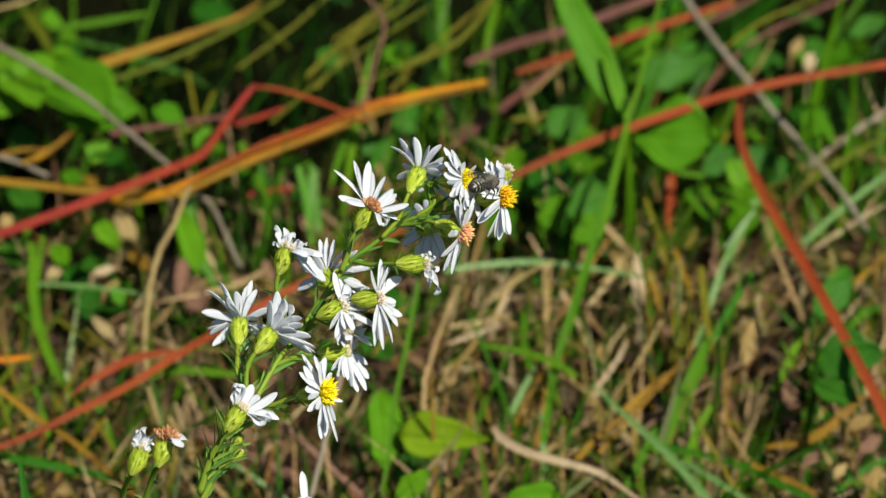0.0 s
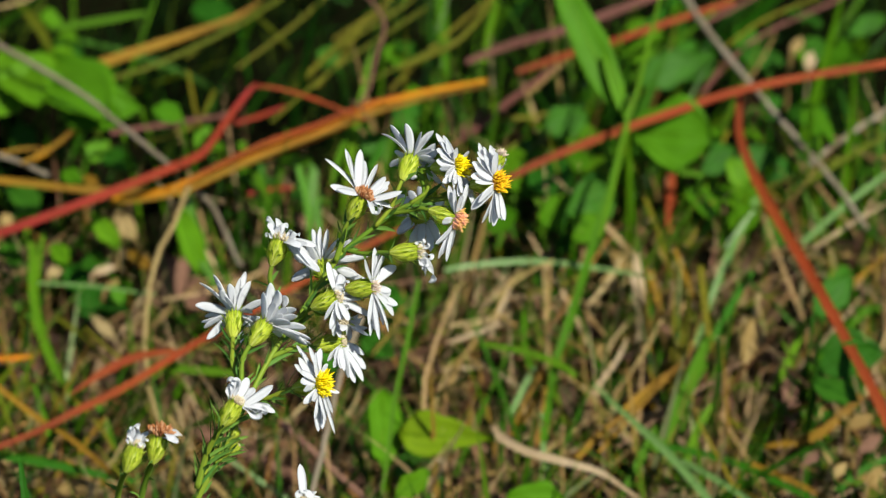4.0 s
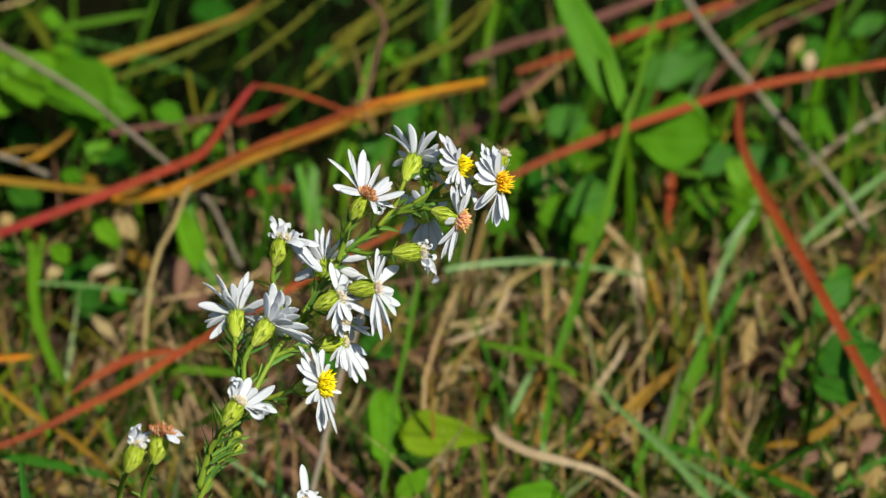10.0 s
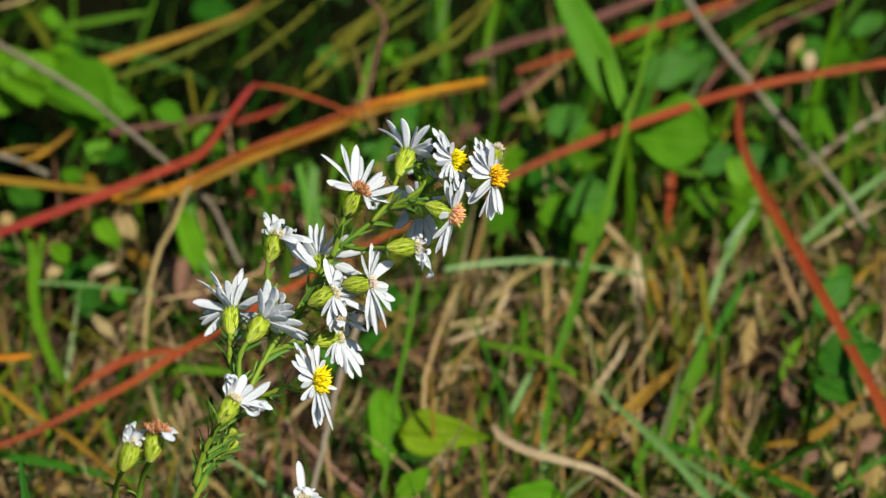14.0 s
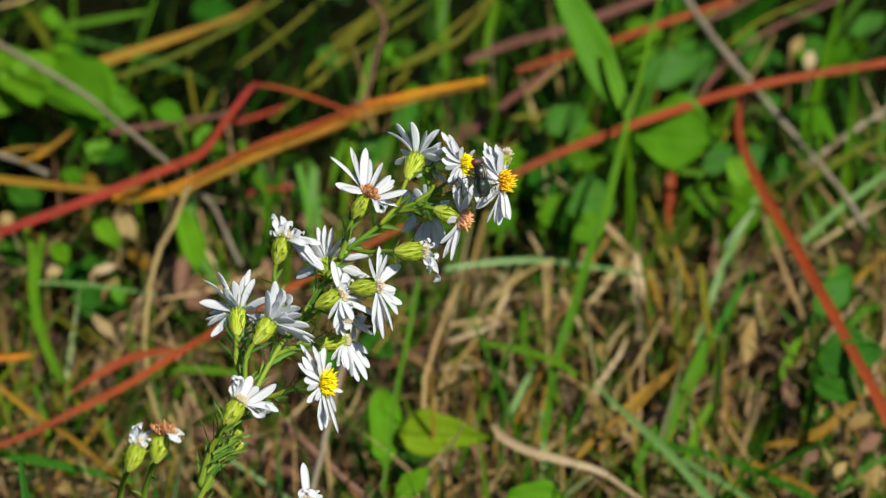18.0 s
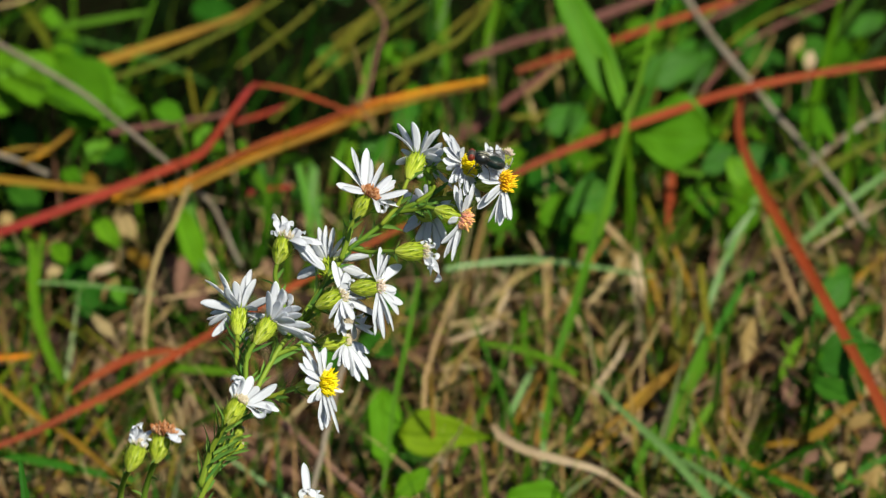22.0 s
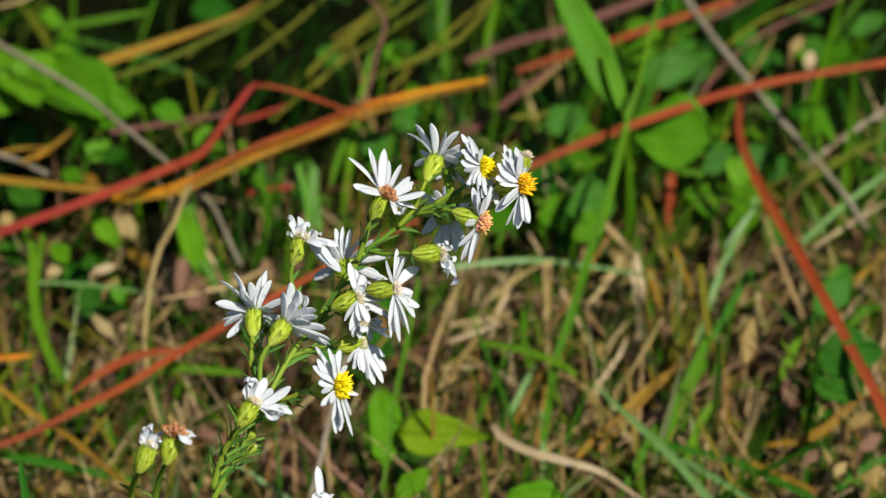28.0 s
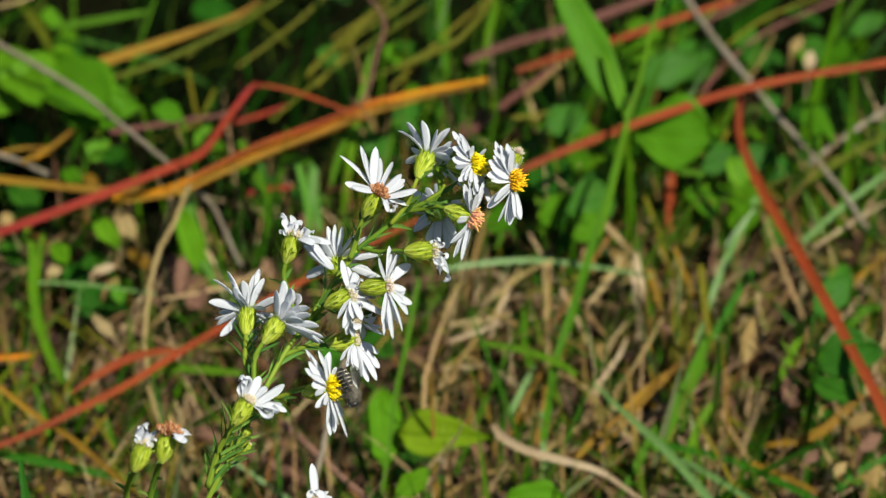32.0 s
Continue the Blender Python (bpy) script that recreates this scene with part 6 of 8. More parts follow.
leaf("broad_leaf", LEAF, (39.9, 964.5, 34), (46.1, 975.6, 26), 7.9, "bright green broad leaf low in the meadow", "broad green leaves", facing=(-0.19, -0.67, 0.75))
leaf("broad_leaf", DULL_LEAF, (36.7, 954.1, 28), (29.4, 949.5, 38), 5.3, "dull green clover-like leaf low in the meadow", "broad green leaves", facing=(-0.01, -0.22, 0.75))
leaf("broad_leaf", LEAF, (69.8, 959.1, 28), (73.5, 940.7, 38), 6.8, "bright green broad leaf low in the meadow", "broad green leaves", facing=(0.42, -0.62, 0.75))
leaf("broad_leaf", LEAF, (116.2, 964.6, 28), (120.4, 958.4, 38), 7.7, "bright green broad leaf low in the meadow", "broad green leaves", facing=(-0.11, -0.3, 0.75))
leaf("broad_leaf", LEAF, (124.1, 1009.3, 28), (125.5, 1007.9, 38), 5.1, "bright green broad leaf low in the meadow", "broad green leaves", facing=(0.19, -0.51, 0.75))
leaf("broad_leaf", DULL_LEAF, (93.4, 977.9, 34), (100.8, 983.7, 32), 4.4, "dull green clover-like leaf low in the meadow", "broad green leaves", facing=(0.18, -0.44, 0.75))
leaf("broad_leaf", DULL_LEAF, (108.8, 962.0, 22), (113.4, 938.4, 38), 7.8, "dull green clover-like leaf low in the meadow", "broad green leaves", facing=(-0.04, -0.63, 0.75))
leaf("broad_leaf", DULL_LEAF, (90.2, 977.1, 34), (99.4, 982.9, 26), 4.5, "dull green clover-like leaf low in the meadow", "broad green leaves", facing=(0.06, -0.26, 0.75))
leaf("broad_leaf", LEAF, (94.4, 953.4, 34), (95.0, 973.2, 26), 4.4, "bright green broad leaf low in the meadow", "broad green leaves", facing=(0.23, -0.36, 0.75))
leaf("broad_leaf", LEAF, (107.1, 1024.2, 22), (108.0, 1001.2, 32), 4.8, "bright green broad leaf low in the meadow", "broad green leaves", facing=(0.24, -0.43, 0.75))
leaf("broad_leaf", DULL_LEAF, (106.1, 969.4, 28), (109.3, 953.7, 38), 4.3, "dull green clover-like leaf low in the meadow", "broad green leaves", facing=(-0.1, -0.51, 0.75))
leaf("broad_leaf", DULL_LEAF, (109.9, 1019.1, 22), (116.3, 1020.6, 26), 7.4, "dull green clover-like leaf low in the meadow", "broad green leaves", facing=(-0.12, -0.67, 0.75))
leaf("broad_leaf", LEAF, (88.4, 966.1, 34), (94.0, 972.7, 26), 6.0, "bright green broad leaf low in the meadow", "broad green leaves", facing=(0.06, -0.38, 0.75))
leaf("broad_leaf", DULL_LEAF, (97.0, 994.5, 34), (92.1, 1005.7, 26), 5.3, "dull green clover-like leaf low in the meadow", "broad green leaves", facing=(0.47, -0.44, 0.75))
leaf("broad_leaf", LEAF, (-5.8, 983.8, 34), (-12.2, 985.0, 32), 6.7, "bright green broad leaf low in the meadow", "broad green leaves", facing=(-0.11, -0.68, 0.75))
leaf("broad_leaf", LEAF, (-18.0, 1009.8, 28), (-11.1, 1013.6, 26), 7.7, "bright green broad leaf low in the meadow", "broad green leaves", facing=(-0.18, -0.48, 0.75))
leaf("broad_leaf", DULL_LEAF, (-6.0, 1018.5, 22), (-14.4, 1010.2, 32), 6.1, "dull green clover-like leaf low in the meadow", "broad green leaves", facing=(0.01, -0.47, 0.75))
leaf("broad_leaf", LEAF, (-112.8, 1029.3, 22), (-115.9, 1010.2, 32), 5.7, "bright green broad leaf low in the meadow", "broad green leaves", facing=(0.18, -0.61, 0.75))
leaf("broad_leaf", DULL_LEAF, (-115.1, 1008.4, 34), (-108.8, 995.1, 38), 8.0, "dull green clover-like leaf low in the meadow", "broad green leaves", facing=(0.33, -0.26, 0.75))
leaf("broad_leaf", LEAF, (-116.3, 1027.6, 28), (-122.4, 1024.6, 32), 7.0, "bright green broad leaf low in the meadow", "broad green leaves", facing=(-0.04, -0.34, 0.75))
leaf("broad_leaf", LEAF, (-113.7, 1004.7, 34), (-122.3, 1015.5, 26), 5.5, "bright green broad leaf low in the meadow", "broad green leaves", facing=(-0.15, -0.69, 0.75))
leaf("broad_leaf", LEAF, (-45.8, 973.7, 28), (-41.8, 955.2, 38), 6.2, "bright green broad leaf low in the meadow", "broad green leaves", facing=(0.39, -0.51, 0.75))
leaf("broad_leaf", DULL_LEAF, (-52.9, 951.7, 28), (-58.7, 939.9, 38), 5.0, "dull green clover-like leaf low in the meadow", "broad green leaves", facing=(-0.07, -0.39, 0.75))
leaf("broad_leaf", LEAF, (-46.2, 952.1, 34), (-38.0, 946.6, 38), 5.3, "bright green broad leaf low in the meadow", "broad green leaves", facing=(0.1, -0.21, 0.75))
leaf("broad_leaf", LEAF, (-65.4, 974.8, 22), (-71.1, 955.5, 38), 5.0, "bright green broad leaf low in the meadow", "broad green leaves", facing=(0.28, -0.33, 0.75))
leaf("broad_leaf", DULL_LEAF, (-119.4, 901.0, 34), (-124.2, 903.1, 26), 6.8, "dull green clover-like leaf low in the meadow", "broad green leaves", facing=(0.12, -0.53, 0.75))
leaf("broad_leaf", DULL_LEAF, (-96.9, 922.9, 22), (-101.0, 899.8, 38), 6.2, "dull green clover-like leaf low in the meadow", "broad green leaves", facing=(0.5, -0.23, 0.75))
leaf("broad_leaf", DULL_LEAF, (-96.3, 897.1, 28), (-87.2, 881.6, 38), 7.2, "dull green clover-like leaf low in the meadow", "broad green leaves", facing=(0.31, -0.6, 0.75))
leaf("broad_leaf", DULL_LEAF, (-119.0, 914.0, 28), (-125.4, 907.9, 38), 7.3, "dull green clover-like leaf low in the meadow", "broad green leaves", facing=(-0.07, -0.43, 0.75))
leaf("broad_leaf", LEAF, (-87.9, 887.9, 34), (-92.2, 892.9, 38), 4.2, "bright green broad leaf low in the meadow", "broad green leaves", facing=(0.21, -0.6, 0.75))
leaf("broad_leaf", LEAF, (-93.5, 914.9, 22), (-87.9, 897.8, 32), 4.5, "bright green broad leaf low in the meadow", "broad green leaves", facing=(0.13, -0.35, 0.75))


PLANT_FOOT = (-0.07, 0.725, 0.0)


# ---------------------------------------------------------------- the aster
PETAL_LONG, PETAL_WIDE = 0.008, 0.0018


def ray_mesh(curl, sway, notch):
    """One ray petal along +x from its foot, its ends level; curl in degrees bends it down (minus) or up along its length."""
    n = 16 if abs(curl) < 110 else 26
    line, p, side = [], Vector((0, 0, 0)), 0.0
    for i in range(n + 1):
        s = i / n
        g = max(0.0, (s - 0.42) / 0.58)
        a = radians(curl) * (g * g * (1.6 - 0.6 * g) if abs(curl) >= 110 else s)
        line.append((p.copy(), a, side))
        p = p + Vector((math.cos(a), 0, math.sin(a))) * (PETAL_LONG / n)
        side += sway * PETAL_LONG / n * (s - 0.4)
    if abs(curl) < 110:
        level, reach = math.atan2(line[-1][0].z, line[-1][0].x), line[-1][0].length
    else:
        level, reach = 0.0, max(q.x for q, _, _ in line)
    turn, scale = Matrix.Rotation(level, 3, "Y"), PETAL_LONG / reach
    verts, faces, uvs = [], [], []
    for i, (q, a, side) in enumerate(line):
        s = i / n
        w = PETAL_WIDE / 2 * (0.60 + 0.40 * math.sin(min(1.0, s / 0.5) * math.pi / 2) ** 1.3)
        if s > 0.64:
            w *= max(0.02, 1 - ((s - 0.64) / 0.363) ** 2) ** 0.62
        nor, across = Vector((-math.sin(a), 0, math.cos(a))), Vector((0, 1, 0))
        if abs(curl) >= 110:
            crumple = math.copysign(1.5, sway) * s + 0.5 * math.sin(s * 9 + sway * 20)
            nor, across = nor * math.cos(crumple) - across * math.sin(crumple), across * math.cos(crumple) + nor * math.sin(crumple)
        for u, h in ((-1, 0.11), (-0.5, 0.01), (0, 0.03), (0.5, 0.01), (1, 0.11), (0.5, -0.025), (0, -0.005), (-0.5, -0.025)):
            gutter = h * PETAL_WIDE * (0.75 - 0.45 * s)
            verts.append(turn @ (q + across * (w * u) + Vector((0, side, 0)) + nor * gutter) * scale)
            if i == n and abs(u) < 0.2:
                verts[-1].x -= notch * PETAL_WIDE
            verts[-1].y /= scale
            uvs.append(((u + 1) / 2, s))
        if i:
            b = (i - 1) * 8
            faces += [(b + k, b + (k + 1) % 8, b + 8 + (k + 1) % 8, b + 8 + k) for k in range(8)]
    faces += [tuple(range(7, -1, -1)), tuple(n * 8 + k for k in range(8))]
    return mesh_of("petal", verts, faces, uvs, PETAL)


@functools.cache
def petal_shape(curl, sway):
    return ray_mesh(curl, sway, 0.1 * (sway > 0))


def cup_mesh(rng, long, radius):
    """The scaly green cup below a flower head; its rim at z = 0."""
    body_v, body_f, body_u = [], [], []
    prof = [(-1.0, 0.28), (-0.9, 0.48), (-0.7, 0.78), (-0.45, 0.92), (-0.2, 0.88), (0.0, 0.76), (0.04, 0.1)]
    for i, (z, r) in enumerate(prof):
        for k in range(20):
            a = 2 * math.pi * k / 20
            rr = r * radius * (0.90 + 0.02 * math.sin(k * 2.6 + i * 1.9))
            body_v.append(Vector((math.cos(a) * rr, math.sin(a) * rr, z * long)))
            body_u.append((k / 20, 0.3))
        if i:
            b = (i - 1) * 20
            body_f += [(b + k, b + (k + 1) % 20, b + 20 + (k + 1) % 20, b + 20 + k) for k in range(20)]
    pieces = [(body_v, body_f, body_u)]
    heights, radii = [p[0] for p in prof[:-1]], [p[1] for p in prof[:-1]]

    def on_body(out, z, lift):
        return out * (radius * float(np.interp(z, heights, radii)) * lift) + Vector((0, 0, z * long))

    for k in range(96):
        t = k / 96
        az = k * 2.39996 + rng.uniform(-0.25, 0.25)
        out = Vector((math.cos(az), math.sin(az), 0))
        z = -1.0 + 0.55 * t
        ln = rng.uniform(0.42, 0.62) + 0.12 * t
        loose = rng.random() < 0.42
        flare = rng.uniform(0.35, 0.8) if loose else rng.uniform(-0.03, 0.08)
        tip = on_body(out, z + ln, 1.06) + out * radius * flare
        line = smooth_line([on_body(out, z, 0.96), on_body(out, z + ln * 0.4, rng.uniform(1.0, 1.05)), on_body(out, z + ln * 0.75, rng.uniform(1.0, 1.07) + 0.2 * flare), tip], 6)
        pieces.append(ribbon_data(line, radius * rng.uniform(0.14, 0.22) * (1.3 if loose else 1), fold=-0.30, thick=0.03, ends=(0.8, 0.02), facing=out, belly=0.4))
    return mesh_of("flower_head", *gather(pieces), BRACTS, False)


def disc_mesh(rng, radius, mat, count=130, tall=1.0, ragged=0.4):
    pieces = [([Vector((math.cos(a) * radius * 0.8, math.sin(a) * radius * 0.8, 0)) for a in [k * math.pi / 5 for k in range(10)]]
               + [Vector((0, 0, radius * 0.75))], [(k, (k + 1) % 10, 10) for k in range(10)] + [tuple(range(9, -1, -1))], [(0, 0)] * 11)]
    for k in range(count):
        s = math.sqrt((k + 0.5) / count)
        az = k * 2.39996
        out = Vector((math.cos(az), math.sin(az), 0))
        foot = out * radius * s * 0.85 + Vector((0, 0, radius * 0.62 * (1 - s * s)))
        way = (out * (0.15 + 0.55 * s * rng.uniform(0.6, 1.3)) + Vector((rng.uniform(-ragged, ragged), rng.uniform(-ragged, ragged), 1))).normalized()
        ln = radius * tall * (rng.uniform(0.3, 0.6) if rng.random() < 0.75 else rng.uniform(0.6, 1.0))
        line = [foot, foot + way * ln * 0.55, foot + way * ln * 0.75, foot + way * ln]
        v, f, u = tube_data(line, radius * 0.078, radius * 0.078, 5)
        for i, scale in enumerate((1.1, 0.9, 1.0, 0.1)):
            for q in range(5):
                v[i * 5 + q] = line[i] + (v[i * 5 + q] - line[i]) * scale
        pieces.append((v, f, u))
    return mesh_of("disc", *gather(pieces), mat)


PLANT = new("aster_plant")
PLANT.location = PLANT_FOOT
tagged(PLANT, "white aster with yellow-centred flower heads leaning in meadow grass", "flower")
_cups = [cup_mesh(random.Random(20 + k), 0.0062, 0.0021) for k in range(4)]
_discs = {}


def facing_matrix(at, axis, spin=0.0):
    z = Vector(axis).normalized()
    x = Vector((0, 0, 1)).cross(z)
    x = x.normalized() if x.length > 1e-4 else Vector((1, 0, 0))
    y = z.cross(x)
    m = Matrix((x, y, z)).transposed().to_4x4()
    return Matrix.Translation(Vector(at) / 1000) @ m @ Matrix.Rotation(spin, 4, "Z")


def flower_head(at, axis, seed, disc=YELLOW_DISC, disc_size=2.5, cup=1.0, label="", petals=()):
    """One head: scaly cup, disc and its petals; at in millimetres from the plant's foot, axis to where it faces.
    petals: degrees round the axis, degrees of rise above the disc, length and width in millimetres, roll and curl in degrees."""
    rng = random.Random(seed)
    head = part("flower_head", _cups[seed % 4], PLANT, facing_matrix(at, axis) @ Matrix.Diagonal((cup, cup, cup, 1)), label)
    key = (disc.name, disc_size, seed % 2)
    if key not in _discs:
        _discs[key] = disc_mesh(random.Random(seed), disc_size / 1000, disc, tall=1.1 if disc not in (PALE_DISC, BROWN_DISC) else 0.6)
    part("disc", _discs[key], head, pose(0, 0, 0))
    for az, rise, long, wide, roll, curl in petals:
        me = petal_shape(curl, rng.choice((-0.35, -0.15, 0.1, 0.3)))
        m = pose(0, 0, 0, 0, 0, az) @ Matrix.Translation((0.0014 / cup, 0, rng.uniform(-0.0002, 0.0003))) @ pose(0, 0, 0, 0, -rise, 0) @ pose(0, 0, 0, roll)
        size = long / 1000 / PETAL_LONG / cup
        part("petal", me, head, m @ Matrix.Diagonal((size, wide / 1000 / PETAL_WIDE / cup, size, 1)))
    return head


def stem(name, pts, r0, r1, leaves=0, seed=0, leaf_long=4.5, label=""):
    """A green stem through points in millimetres from the foot, with narrow leaves along it."""
    rng = random.Random(seed)
    line = smooth_line([Vector(p) / 1000 for p in pts], 7 * (len(pts) - 1))
    made = [part(name, mesh_of(name, *tube_data(line, r0 / 1000, r1 / 1000, 8), STEM), PLANT, label=label)]
    for k in range(leaves):
        i = int((k + rng.uniform(0.1, 0.9)) / leaves * (len(line) - 1))
        tan = (line[min(i + 1, len(line) - 1)] - line[max(i - 1, 0)]).normalized()
        az = k * 2.4 + rng.uniform(-0.5, 0.5)
        out = Vector((math.cos(az), math.sin(az) * 0.8, rng.uniform(-0.1, 0.2)))
        out = (out - tan * out.dot(tan)).normalized()
        ln = leaf_long / 1000 * rng.uniform(0.6, 1.3)
        way = (out * rng.uniform(0.35, 0.95) + tan).normalized()
        mid = way * ln * 0.5
        tip = mid + (way + out * rng.uniform(-0.3, 0.7)).normalized() * ln * 0.5
        data = ribbon_data(smooth_line([Vector((0, 0, 0)), mid, tip], 6), 0.0008 * rng.uniform(0.7, 1.3), fold=0.35, thick=0.12,
                           ends=(0.5, 0.06), facing=out.cross(tan) * 0.3 - tan * 0.6 + Vector((0, -0.3, 0.5)))
        made.append(part("leaf", mesh_of("leaf", *data, SMALL_LEAF, False), PLANT, Matrix.Translation(line[i])))
    return made


flower_head((72.7, -3.3, 219.5), (0.94, -0.21, 0.28), 1, disc_size=2.3, label='white flower head with a fresh yellow disc', petals=[(64, -33, 7.4, 2.0, -21, 10), (92, -4, 6.4, 2.0, -10, 10), (84, -13, 6.8, 2.0, 0, 0), (108, -26, 6.2, 2.0, 1, 0), (130, -31, 5.2, 2.0, 4, 10), (147, -30, 5.0, 2.0, -45, 0), (101, 18, 4.5, 2.0, -23, 20), (176, -21, 5.6, 2.0, 4, -15), (176, -9, 4.7, 2.0, 0, 0), (-177, 5, 4.7, 2.0, 12, -10), (-157, 7, 6.6, 2.0, 18, -10), (-105, -2, 6.8, 2.0, 12, 0), (-122, 18, 8.2, 2.0, 22, -20), (-9, 13, 4.6, 2.0, 27, 30), (-64, 11, 4.4, 2.0, -20, 30), (97, -16, 6.6, 2.0, 3, 0), (118, -23, 5.1, 2.0, 20, 5), (164, -16, 4.4, 2.0, -24, 0), (-161, 16, 6.3, 2.0, 20, -5), (-96, 4, 6.7, 2.0, 8, -12), (-172, 0, 5.4, 2.0, 5, 0)])
flower_head((81.1, -7.2, 217.9), (0.93, -0.2, 0.32), 2, disc=ORANGE_DISC, disc_size=2.35, label='white flower head with an orange disc', petals=[(59, -18, 8.1, 2.0, -21, 10), (61, 0, 7.0, 2.0, -22, 8), (63, -10, 7.0, 2.0, -11, 0), (84, 19, 6.6, 2.0, -35, 0), (13, 0, 6.1, 2.0, -11, 10), (77, -20, 7.0, 2.0, -5, 10), (100, -26, 6.7, 2.0, -18, 15), (124, -34, 6.1, 2.0, -3, 10), (112, -26, 6.0, 2.0, 5, 0), (-165, -44, 7.2, 2.0, 48, -15), (177, -26, 6.3, 2.0, -11, 0), (-137, -30, 8.3, 2.0, 1, -20), (-130, -11, 8.3, 2.0, 40, -8), (-124, 8, 7.2, 2.0, 27, -8), (-142, 5, 6.9, 2.0, 8, 0), (7, 11, 6.1, 2.0, 8, 20), (91, -4, 6.6, 2.0, -10, 5), (75, 10, 6.8, 2.0, -10, 0), (93, -18, 6.7, 2.0, 3, 5), (138, -31, 5.3, 2.0, 45, 5), (172, -22, 5.3, 2.0, -19, 0), (-132, -17, 7.7, 2.0, 11, -6), (-126, 1, 7.1, 2.0, 8, -5)])
flower_head((72.2, -13.2, 212.4), (0.93, -0.36, -0.11), 3, disc=PINK_DISC, disc_size=2.2, label='white flower head with a fading pink disc', petals=[(79, -27, 6.9, 2.0, -21, 8), (85, -13, 6.6, 2.0, -4, 0), (51, 1, 7.0, 2.0, -25, -10), (-165, -14, 6.7, 2.0, 11, -15), (-134, -5, 8.1, 2.0, 20, -10), (-133, -1, 7.1, 2.0, 16, 0), (-132, 7, 8.2, 2.0, 21, -10), (-93, 1, 5.8, 2.0, 12, 0), (153, -21, 4.0, 2.0, -9, 20), (-108, 2, 6.7, 2.0, 10, -5), (87, 4, 5.7, 2.0, -16, 10)])
flower_head((62.8, 1, 218.3), (0.38, 0.85, 0.36), 4, disc=PALE_DISC, disc_size=1.6, label='white flower head facing away', petals=[(26, 14, 7.3, 2.0, -10, -40), (34, 31, 7.5, 2.0, 14, -35), (71, 40, 7.1, 2.0, 18, -8), (124, 45, 7.1, 2.0, 24, -10), (118, 33, 6.3, 2.0, 55, 0), (140, 24, 6.2, 2.0, 4, 30), (138, 15, 5.1, 2.0, 15, 0), (150, 9, 5.7, 2.2, -46, -5), (155, -6, 5.3, 2.0, -31, 0), (-163, 8, 7.1, 2.0, -44, -12), (-132, 8, 6.7, 2.0, -8, 0), (-152, -19, 8.9, 2.0, 3, -10), (-139, -15, 7.0, 2.0, 7, 0), (-137, -69, 3.8, 2.0, 5, -210), (-116, -8, 6.4, 2.0, 14, -30), (-35, -15, 5.7, 2.0, -3, -10), (-26, 17, 4.8, 2.0, 22, -20), (105, 34, 6.4, 2.0, -60, 0)])
flower_head((52, -8.5, 214.8), (0.51, 0.4, 0.76), 5, disc=BROWN_DISC, disc_size=2.5, label='spent flower head with a brown disc', petals=[(36, 14, 10.5, 2.2, -15, -25), (30, 40, 10.1, 2.2, -20, -15), (30, 44, 8.7, 2.2, -8, 0), (23, 60, 9.8, 2.2, -50, -8), (-7, 57, 7.4, 2.2, 12, -15), (-38, 68, 7.6, 2.2, 44, 20), (-70, 53, 7.1, 2.2, -16, 20), (-81, 46, 6.9, 2.2, -8, 10), (-85, 37, 6.0, 2.2, -6, 0), (-134, 44, 7.6, 2.2, 31, -12), (-104, 27, 6.7, 2.2, -3, -5), (-113, 8, 6.7, 2.2, 10, -15), (-151, -15, 3.4, 2.2, 30, -240), (-154, -18, 1.8, 2.2, 20, -180), (61, -13, 6.8, 2.2, -38, 10), (78, -11, 6.1, 2.2, -13, 0), (165, -16, 4.8, 2.2, -8, -60), (-161, -53, 1.9, 2.2, 16, 150), (-151, 28, 1.4, 2.2, 34, 200), (-148, 6, 3.2, 2.2, 20, -160), (-10, 25, 5.9, 2.2, 3, 0), (-41, 37, 4.8, 2.2, 29, 60), (-66, 30, 4.3, 2.2, -30, 20)])
flower_head((33.7, -13, 206.3), (0.32, 0.49, 0.81), 6, disc=PALE_DISC, disc_size=1.9, label='wilted flower head with curled petals', petals=[(25, 61, 4.2, 2.3, -34, -200), (33, 18, 1.9, 2.3, -30, -280), (-40, 38, 5.3, 2.3, 15, -60), (34, 94, 2.3, 2.3, 43, -150), (61, 111, 3.8, 2.3, 11, 220), (-162, 94, 2.6, 2.3, -11, -160), (-158, 56, 3.0, 2.3, 45, -180), (-162, 35, 1.9, 2.3, 19, -230), (-167, -25, 1.8, 2.3, 31, -150), (-158, -24, 10.0, 2.3, 80, -25), (-158, -25, 7.9, 2.3, 35, -40), (-142, 5, 6.9, 2.3, 31, -20), (170, 11, 6.2, 2.3, 33, 0), (155, 121, 2.0, 2.3, 6, 120), (-170, 91, 1.2, 2.3, -4, -250), (163, 6, 5.4, 2.3, 34, -60)])
